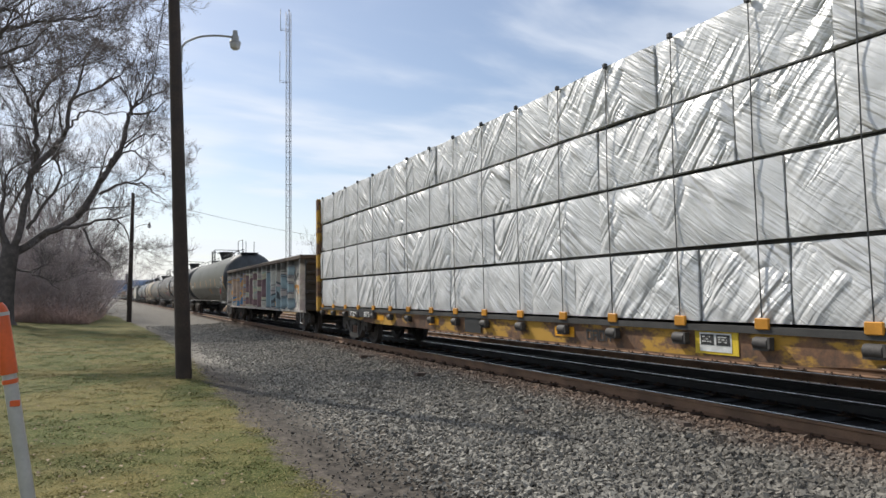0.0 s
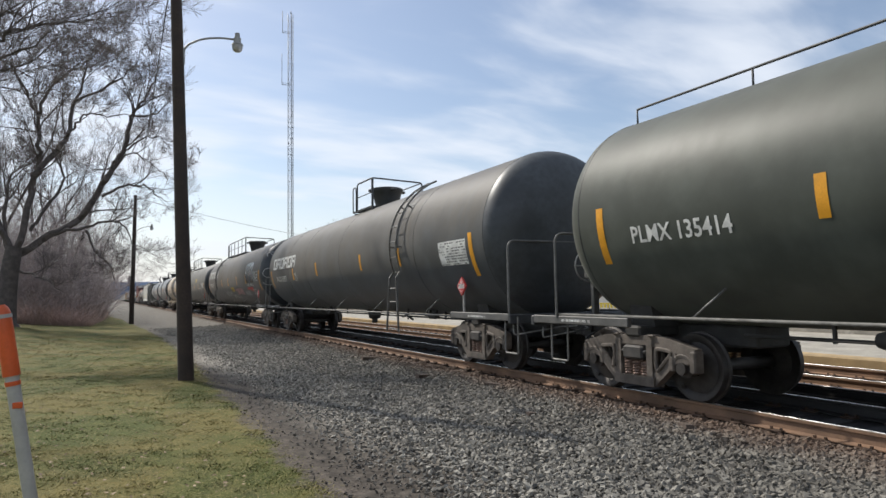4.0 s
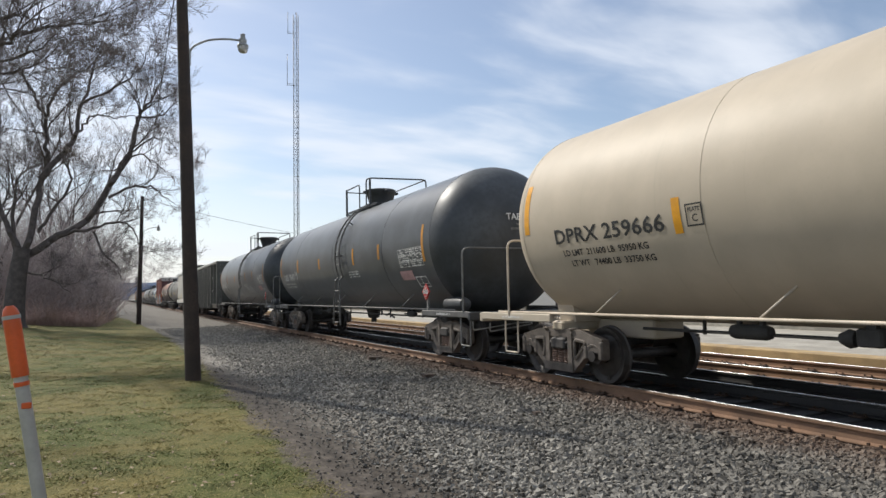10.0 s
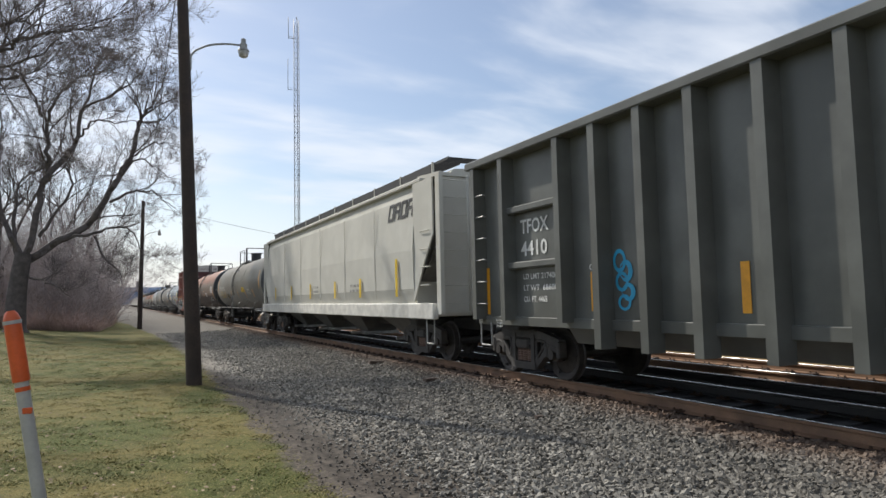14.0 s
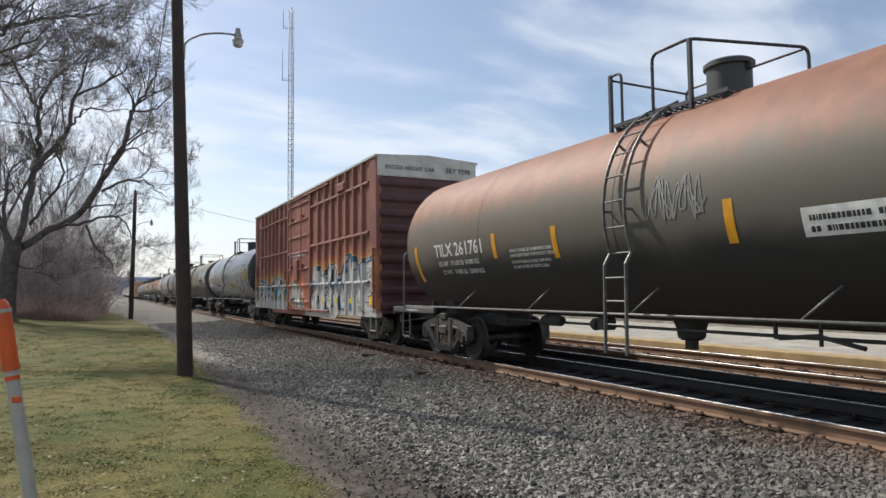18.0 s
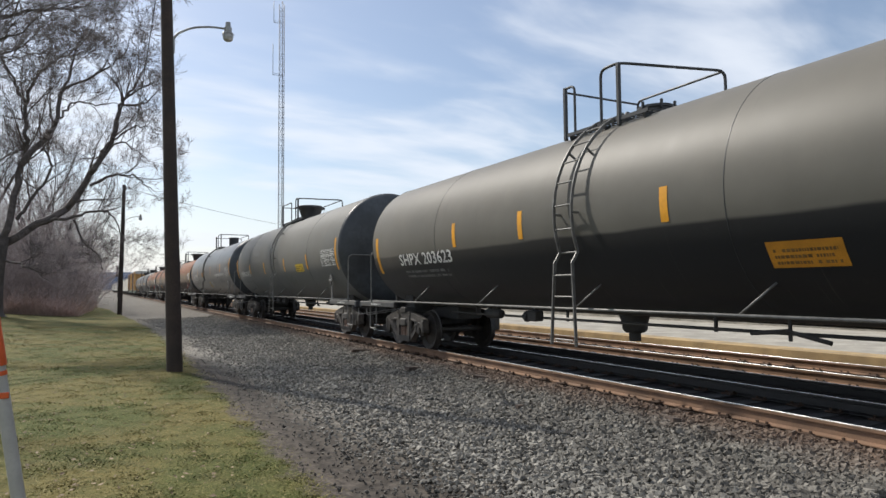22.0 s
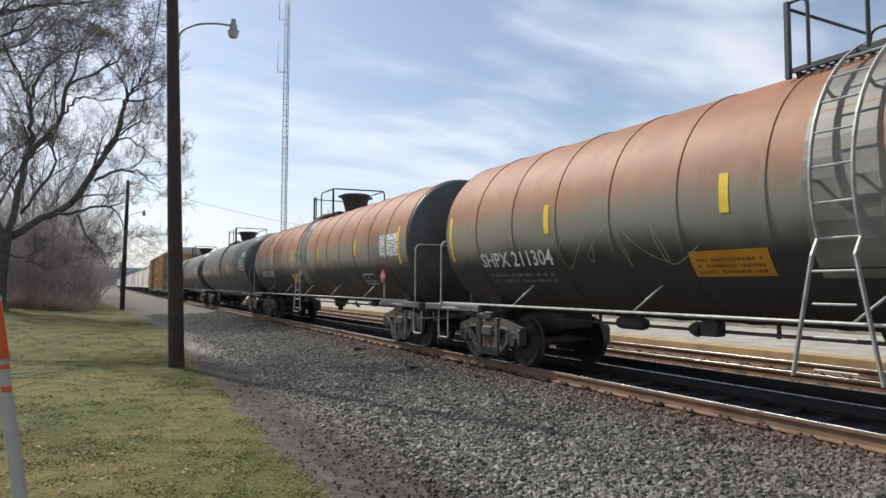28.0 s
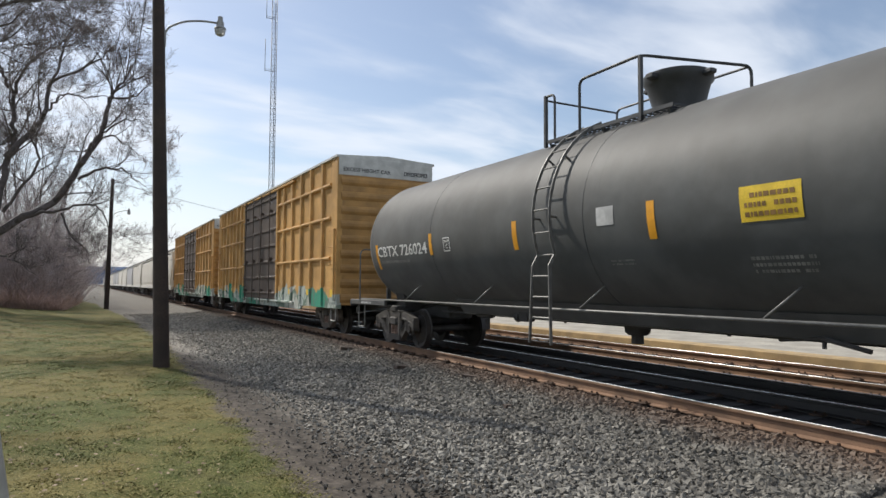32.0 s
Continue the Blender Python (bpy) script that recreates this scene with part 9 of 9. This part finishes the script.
def tree(x, y, trunk, limbs, seed, label, depth=4, spread=0.55):
    """A bare tree: trunk and main limbs follow given lines, the rest grows from them."""
    z = float(height(x, y)) - 0.1
    t = thing("bare_tree", label, "tree", pose(x, y, z), "bare winter trees")
    pts, r0, r1 = trunk
    path = smooth_path(pts)
    n = len(path) - 1
    rs = [r0 + (r1 - r0) * k / n for k in range(n + 1)]
    rs[0] *= 1.35
    part("trunk", Shape().tube(path, rs, 14), BARK, t, "thick furrowed trunk")
    rng = random.Random(seed)
    every = []
    for line, r in limbs:
        path = smooth_path(line)
        path = [p + Vector((rng.gauss(0, 0.05), rng.gauss(0, 0.12), rng.gauss(0, 0.05))) if 0 < k else p for k, p in enumerate(path)]
        n = len(path) - 1
        rs = [max(0.016, 0.58 * r * (1 - 0.85 * k / n)) for k in range(n + 1)]
        part("limb", Shape().tube(path, rs, 8), BARK, t)
        sprout(rng, path, rs, 1, depth, every, spread)
    bulk(branch_mesh(every, (1, 2), 5), "branch_growth", BARK, t)
    bulk(branch_mesh(every, range(3, depth + 1), 3), "twig_growth", TWIG, t)
    return t


def plain_tree(x, y, high, r, seed, label, depth=4):
    rng = random.Random(seed)
    fork = high * rng.uniform(0.2, 0.32)
    limbs = []
    for k in range(4):
        a = k * 1.6 + rng.uniform(-0.4, 0.4)
        out = high * rng.uniform(0.16, 0.3)
        limbs.append(([(0, 0, fork * rng.uniform(0.8, 1.0)), (out * 0.4 * math.cos(a), out * 0.4 * math.sin(a), fork + high * 0.22), (out * 0.8 * math.cos(a + 0.2), out * 0.8 * math.sin(a + 0.2), high * 0.72), (out * math.cos(a), out * math.sin(a), high * 0.97)], r * 0.6))
    return tree(x, y, ([(0, 0, 0), (0.05, 0, fork * 0.5), (0, 0, fork)], r, r * 0.8), limbs, seed, label, depth)


# the big spreading tree behind the lawn: limbs by their reach to the side and their height, each bowed a little to the front or back
def bowed(lines, seed):
    rng = random.Random(seed)
    out = []
    for r, bow, *line in lines:
        n = len(line) - 1
        out.append(([(u, bow * (k / n) ** 1.3 + (rng.uniform(-0.25, 0.25) if k else 0.0), h) for k, (u, h) in enumerate(line)], r))
    return out


UPRIGHT = [
    (0.34, 0.6, (0.2, 3.4), (0.7, 5.3), (1.0, 7.8), (1.3, 8.9), (1.3, 10.1), (1.2, 11.9), (0.8, 12.7), (0.3, 13.7), (-0.3, 14.9)),
    (0.17, -1.0, (1.2, 11.7), (1.7, 13.1), (2.7, 14.2), (3.6, 14.9), (4.4, 16.1)),
    (0.30, 1.4, (1.1, 8.3), (2.2, 10.0), (2.7, 10.9), (2.9, 12.7), (3.2, 13.6), (3.6, 15.3), (3.9, 17.0)),
    (0.13, 0.9, (2.8, 11.1), (3.2, 11.7), (3.6, 12.1), (4.7, 12.2), (5.8, 12.5), (6.4, 12.2)),
    (0.14, -1.4, (2.9, 12.6), (4.1, 13.5), (5.3, 14.2), (6.1, 15.2), (6.5, 16.2)),
    (0.20, 1.8, (0.0, 4.2), (-0.2, 6.8), (-0.2, 8.0), (0.2, 8.9), (0.8, 9.5)),
    (0.17, 2.2, (1.0, 5.3), (1.7, 6.6), (2.5, 8.2), (2.2, 9.4), (1.8, 10.6), (2.1, 12.0))]
LEANING = [
    (0.38, 0.8, (0.3, 3.9), (2.0, 5.1), (3.4, 6.1), (4.5, 8.0), (5.1, 9.4), (5.6, 10.5), (5.9, 11.8), (6.0, 12.5), (6.5, 13.3), (6.9, 14.1), (7.3, 15.2)),
    (0.11, -0.9, (5.6, 10.2), (6.5, 10.9), (7.3, 11.0), (8.0, 10.5)),
    (0.12, 0.9, (5.0, 8.9), (5.9, 10.1), (6.6, 9.9), (7.4, 9.4), (8.0, 9.0)),
    (0.13, 0.5, (6.1, 12.3), (7.1, 12.5), (7.6, 13.0), (8.1, 13.6)),
    (0.15, -0.6, (4.5, 7.4), (5.6, 8.0), (6.7, 8.1), (7.4, 7.5), (7.9, 7.2)),
    (0.16, 1.2, (2.0, 5.2), (3.7, 5.6), (4.8, 6.0), (5.6, 5.9), (6.1, 4.9), (6.4, 4.3)),
    (0.12, -1.5, (3.7, 5.4), (4.3, 4.1), (5.0, 3.3), (5.2, 2.6)),
    (0.12, -1.8, (0.4, 3.1), (1.3, 2.8), (2.1, 2.4), (2.7, 1.9)),
    (0.30, 1.0, (0.3, 4.0), (-0.3, 5.3), (-1.1, 7.4), (-1.9, 9.8), (-2.3, 12.8), (-2.0, 15.5))]
tree(-5.16, 42.0, ([(0, 0, 0), (0.0, 0, 1.4), (0.1, 0, 2.8), (0.3, 0, 4.4)], 0.56, 0.40), bowed(UPRIGHT, 1) + bowed(LEANING, 2), 21,
     "large spreading bare tree with a thick trunk by the lawn", 4, 0.6)
# a nearer tree whose boughs reach in overhead
OVERHEAD = [
    (0.15, 0.6, (0.4, 7.5), (3.3, 9.4), (4.2, 9.9), (4.9, 10.5), (6.0, 10.9), (6.8, 11.2), (7.3, 11.5)),
    (0.12, -0.8, (0.3, 6.8), (3.3, 8.7), (4.2, 9.3), (5.2, 9.7), (5.7, 10.3)),
    (0.12, 1.2, (0.4, 8.5), (3.3, 10.4), (4.2, 11.0), (4.8, 11.1), (5.6, 11.6)),
    (0.10, 1.6, (0.3, 6.6), (3.3, 8.5), (4.2, 9.0), (4.8, 9.5), (5.9, 9.6)),
    (0.30, -0.8, (0.5, 8.5), (-1.6, 14), (-2.6, 19))]
tree(-7.6, 25.0, ([(0, 0, 0), (0.1, 0, 3), (0.3, 0, 6), (0.5, 0, 9)], 0.50, 0.34), bowed(OVERHEAD, 3), 44, "bare tree whose long boughs overhang the lawn", 4, 0.45)
for i, (x, y, h_, rr) in enumerate(((-7.8, 55, 19, 0.34), (-3.6, 60, 14, 0.22), (-6.4, 72, 18, 0.3), (-3.8, 88, 15, 0.28), (-6.0, 112, 18, 0.34), (-5.0, 145, 17, 0.34), (-12.5, 50, 20, 0.4))):
    plain_tree(x, y, h_, rr, 90 + 7 * i, "bare tree in the thicket beside the track", 4 if y < 58 else 3)


def saplings():
    """Dense fine growth between the trees, grey with twigs."""
    rng = random.Random(5)
    out = []
    for k in range(1300):
        y = 51 + 72 * rng.random() ** 1.8
        edge = float(np.interp(y, [51, 58, 75, 120], [-2.0, -0.5, -0.4, -0.8]))
        x = edge - rng.random() ** 1.1 * (9 + 0.08 * y)
        high = rng.uniform(3.5, 10.5) * min(1.0, 0.72 + (edge - x) / 6)
        p = Vector((x, y, float(height(x, y)) - 0.05))
        d = Vector((rng.gauss(0, 0.42), rng.gauss(0, 0.42), 1)).normalized()
        pts, rs = [p], [0.02]
        for i in range(4):
            d = (d + Vector((rng.gauss(0, 0.3), rng.gauss(0, 0.3), 0.03))).normalized()
            p = p + d * high / 4
            pts.append(p)
            rs.append(0.018 * (1 - 0.2 * (i + 1)) + 0.004)
        out.append((pts, rs, 1))
        sprout(rng, pts, rs, 3, 4, out, 0.75, 0.12)
        sprout(rng, pts, rs, 4, 4, out, 0.6, 0.3)
    out = [(q, [1.15 * v for v in qr], lev) for q, qr, lev in out]
    ob = bulk(branch_mesh(out, range(0, 9), 3), "sapling_growth", SAPLING, None)
    tagged(ob, "dense grey leafless saplings behind the lawn", "brush", kind="stuff")


SAPLING = plain("grey_mauve_twigs", (0.40, 0.345, 0.335), 0.9, var=0.3, scale=0.5)
saplings()


def thicket():
    """A bank of bare brown brush behind the lawn."""
    rng = np.random.default_rng(12)
    n = 26000
    y = 46.5 + 150 * rng.random(n) ** 2.3
    x = np.interp(y, [39, 46, 60, 75, 100, 200], [-2.6, -1.3, -0.6, -0.5, -0.7, -1.6]) - rng.random(n) ** 1.2 * np.interp(y, [39, 80, 200], [8, 18, 30])
    z = height(x, y) - 0.05
    hgt = rng.uniform(0.3, 1.3, n) * np.where(rng.random(n) < 0.2, 1.7, 1.0)
    hgt *= np.clip((np.interp(y, [39, 46, 60, 75, 100, 200], [-2.6, -1.3, -0.6, -0.5, -0.7, -1.6]) - x) / 2.5 + 0.35, 0.3, 1.0)
    lean = rng.normal(0, 0.9, (n, 2)) * hgt[:, None]
    a = rng.uniform(0, 3.14, n)
    w = rng.uniform(0.006, 0.016, n) * (1 + np.maximum(y - 45, 0) / 60)
    vs = np.empty((n, 6, 3))
    for j, (t, k) in enumerate(((0.0, 1.0), (0.5, 0.7), (1.0, 0.15))):
        bend = t ** 1.5
        cx, cy, cz = x + lean[:, 0] * bend, y + lean[:, 1] * bend, z + hgt * t
        vs[:, 2 * j] = np.stack([cx - np.cos(a) * w * k, cy - np.sin(a) * w * k, cz], -1)
        vs[:, 2 * j + 1] = np.stack([cx + np.cos(a) * w * k, cy + np.sin(a) * w * k, cz], -1)
    q = np.array([(0, 1, 3, 2), (2, 3, 5, 4)])
    ob = raw("brush_thicket", vs.reshape(-1, 3), (q[None] + (np.arange(n) * 6)[:, None, None]).reshape(-1, 4), BRUSH)
    tagged(ob, "bank of leafless brown brush behind the lawn", "brush", kind="stuff")


thicket()


# ---------------------------------------------------------------- across the track
CONC = plain("pale_concrete", (0.30, 0.28, 0.24), 0.85, var=0.35, scale=1.5, bump=0.3, fine=8)
PAVE = plain("pale_platform_paving", (0.33, 0.305, 0.255), 0.9, var=0.25, scale=1.3, bump=0.4, fine=11)
TACT = plain("tan_platform_edge", (0.36, 0.255, 0.125), 0.8, var=0.25, scale=2)
TAN = plain("tan_station_wall", (0.42, 0.35, 0.26), 0.85, var=0.15, scale=2)
SLATE = plain("grey_shingle_roof", (0.16, 0.16, 0.17), 0.85, var=0.25, scale=2, bump=0.3)
MAROON = plain("maroon_fascia", (0.27, 0.03, 0.05), 0.5, var=0.15)
GLASS = plain("dark_window_glass", (0.02, 0.024, 0.03), 0.08, var=0.1)

plat = tagged(part("platform", Shape().box((13.95, -40, -0.3), (21.0, 160, 0.02), 0.02), PAVE), "low pale station platform beyond the second track", "platform", kind="structure")
edge = tagged(part("platform_edge", Shape().box((13.75, -40, -0.3), (14.3, 160, 0.03), 0.02), TACT), "worn tan warning strip along the platform edge", "platform edge", kind="structure")
wall = tagged(part("low_wall", Shape().box((21.0, -40, -0.3), (21.35, 160, 0.62), 0.02), CONC), "low pale concrete wall behind the platform", "wall", kind="structure")
for i in range(24):
    part("wall_coping", Shape().box((20.95, -40 + i * 8.0, 0.62), (21.4, -32.06 + i * 8.0, 0.70), 0.01), CONC, wall)


def yellow_fence():
    f = thing("yellow_railing", "long yellow slatted railing beyond the platform", "railing", pose(24.5, 20, -0.2))
    ym = plain("yellow_railing_paint", (0.55, 0.42, 0.05), 0.5)
    for i in range(80):
        part("slat", Shape().box((-0.02, -10 + i * 0.275 - 0.085, 0), (0.02, -10 + i * 0.275 + 0.085, 1.05), 0.01), ym, f)
    part("rail", Shape().box((-0.03, -10.2, 0.98), (0.03, 11.6, 1.06)), ym, f)


yellow_fence()


def station():
    b = thing("station_building", "tan station house with a grey roof and maroon fascia", "building", pose(33.0, 19.5, -0.2))
    part("wall", Shape().box((0, -9, 0), (9, 3.5, 3.3)), TAN, b)
    part("fascia", Shape().box((-1.6, -10.5, 3.2), (10.5, 5.0, 3.55), 0.02), MAROON, b, "maroon roof edge")
    part("roof", Shape().add([(-1.7, -10.6, 3.55), (10.6, -10.6, 3.55), (10.6, 5.1, 3.55), (-1.7, 5.1, 3.55), (4.4, -6.0, 6.3), (4.4, 0.6, 6.3)],
                             [(0, 1, 4), (1, 2, 5, 4), (2, 3, 5), (3, 0, 4, 5), (0, 3, 2, 1)]), SLATE, b, "hipped grey shingle roof")
    for y in (-8, -5.6, -3.0, -0.4, 2.0):
        w = part("window", Shape().box((-0.03, y - 0.55, 0.9), (0.05, y + 0.55, 2.6)), GLASS, b)
        part("window_frame", Shape().box((-0.06, y - 0.65, 0.8), (-0.02, y - 0.53, 2.7)).box((-0.06, y + 0.53, 0.8), (-0.02, y + 0.65, 2.7)).box((-0.06, y - 0.65, 2.58), (-0.02, y + 0.65, 2.72)).box((-0.08, y - 0.7, 0.75), (0, y + 0.7, 0.9)), CONC, w)
    for y in (-9.5, -5, 0, 4.2):
        part("post", Shape().box((-1.3, y - 0.08, 0), (-1.14, y + 0.08, 3.2), 0.01), MAROON, b)


station()


def street_lamp(x, y, high):
    p = thing("street_lamp", "slim wooden street lamp pole across the tracks", "street lamp", pose(x, y, -0.2), "street lamps across the tracks")
    part("pole", Shape().tube([(0, 0, 0), (0, 0, high)], [0.16, 0.12], 10), POLE, p)
    part("arm", Shape().tube(rounded([(0, 0, high - 1.6), (-0.3, 0.1, high - 0.9), (-1.5, 0.3, high - 0.75)], 0.2), 0.035, 6), GREY_RAIL, p)
    part("lamp_head", Shape().lathe([(0.06, 0.1), (0.12, 0.0), (0.25, -0.12), (0.22, -0.2)], 10, "z", (-1.5, 0.3, high - 0.8)), CONC, p)


street_lamp(33.0, 45.0, 11.6)
street_lamp(47.0, 56.5, 13.3)

plain_tree(26.0, 88.0, 8.8, 0.13, 333, "small bare tree beyond the far track", 3)

# overhead wires
WIRE = plain("black_wire", (0.02, 0.02, 0.02), 0.5)


def wire(a, b, sag, r, label):
    a, b = Vector(a), Vector(b)
    pts = [a.lerp(b, k / 24) - Vector((0, 0, sag * 4 * (k / 24) * (1 - k / 24))) for k in range(25)]
    tagged(part("overhead_wire", Shape().tube(pts, r, 5), WIRE), label, "wire")


wire((1.09, 15.07, 9.2), (1.3, 51.15, 8.9), 0.55, 0.012, "thin black overhead wire between two poles")
wire((1.3, 51.15, 8.75), (47.0, 90.0, 9.6), 1.6, 0.014, "thin black wire crossing over the tracks")


# signal far down the line
def signal(x, y):
    p = thing("railway_signal", "far dark railway signal on a mast", "signal", pose(x, y, -0.3))
    part("mast", Shape().tube([(0, 0, 0), (0, 0, 6.5)], 0.08, 8), CAST_DARK, p)
    part("signal_head", Shape().box((-0.4, -0.1, 4.6), (0.4, 0.1, 6.9), 0.05), BLACK, p)


signal(3.2, 160.0)


# blue ridge on the horizon
def ridge():
    n = Nodes("hazy_blue_ridge")
    col = n.mix(n.ramp(n.noise(0.004, 5, 0.6), 0.35, 0.7), (0.065, 0.095, 0.155), (0.10, 0.13, 0.19))
    m = n.end(col, 1.0, spec=0.0)
    xs = np.linspace(-3200, 3600, 160)
    vs, fs = [], []
    for i, x in enumerate(xs):
        h_ = 82 + 10 * noise.noise((x * 0.0012, 3, 0)) + 5 * noise.noise((x * 0.005, 9, 0)) + 1.5 * noise.noise((x * 0.03, 1, 0))
        vs += [(x, 3100, -60), (x, 3300, h_ * 0.8), (x, 3450, h_), (x, 4200, -60)]
        if i:
            k = 4 * i
            fs += [(k - 4 + j, k + j, k + j + 1, k - 3 + j) for j in range(3)]
    ob = raw("distant_ridge", vs, fs, m)
    tagged(ob, "long blue wooded ridge on the horizon", "hills", kind="structure")


ridge()


# ---------------------------------------------------------------- what moves
def motions():
    for car, s in CARS:
        walk(car, [(t, pose(XC, s - SPEED * t + SLOWING * t * t, 0)) for t in range(0, 33, 4)])
    # every wheelset rolls alike: key one of each axle and let the others use the same action
    for place, sets in AXLES.items():
        rows = []
        for k in range(0, 961):
            t = k / 30
            turn = (SPEED * t - SLOWING * t * t) / 0.457
            rows.append((t, Matrix.Translation((0, place, 0.457)) @ Matrix.Rotation(turn, 4, "X")))
        walk(sets[0], rows)
        act, slot = sets[0].animation_data.action, sets[0].animation_data.action_slot
        for w in sets[1:]:
            w.rotation_mode = "QUATERNION"
            w.animation_data_create()
            w.animation_data.action = act
            w.animation_data.action_slot = slot


motions()
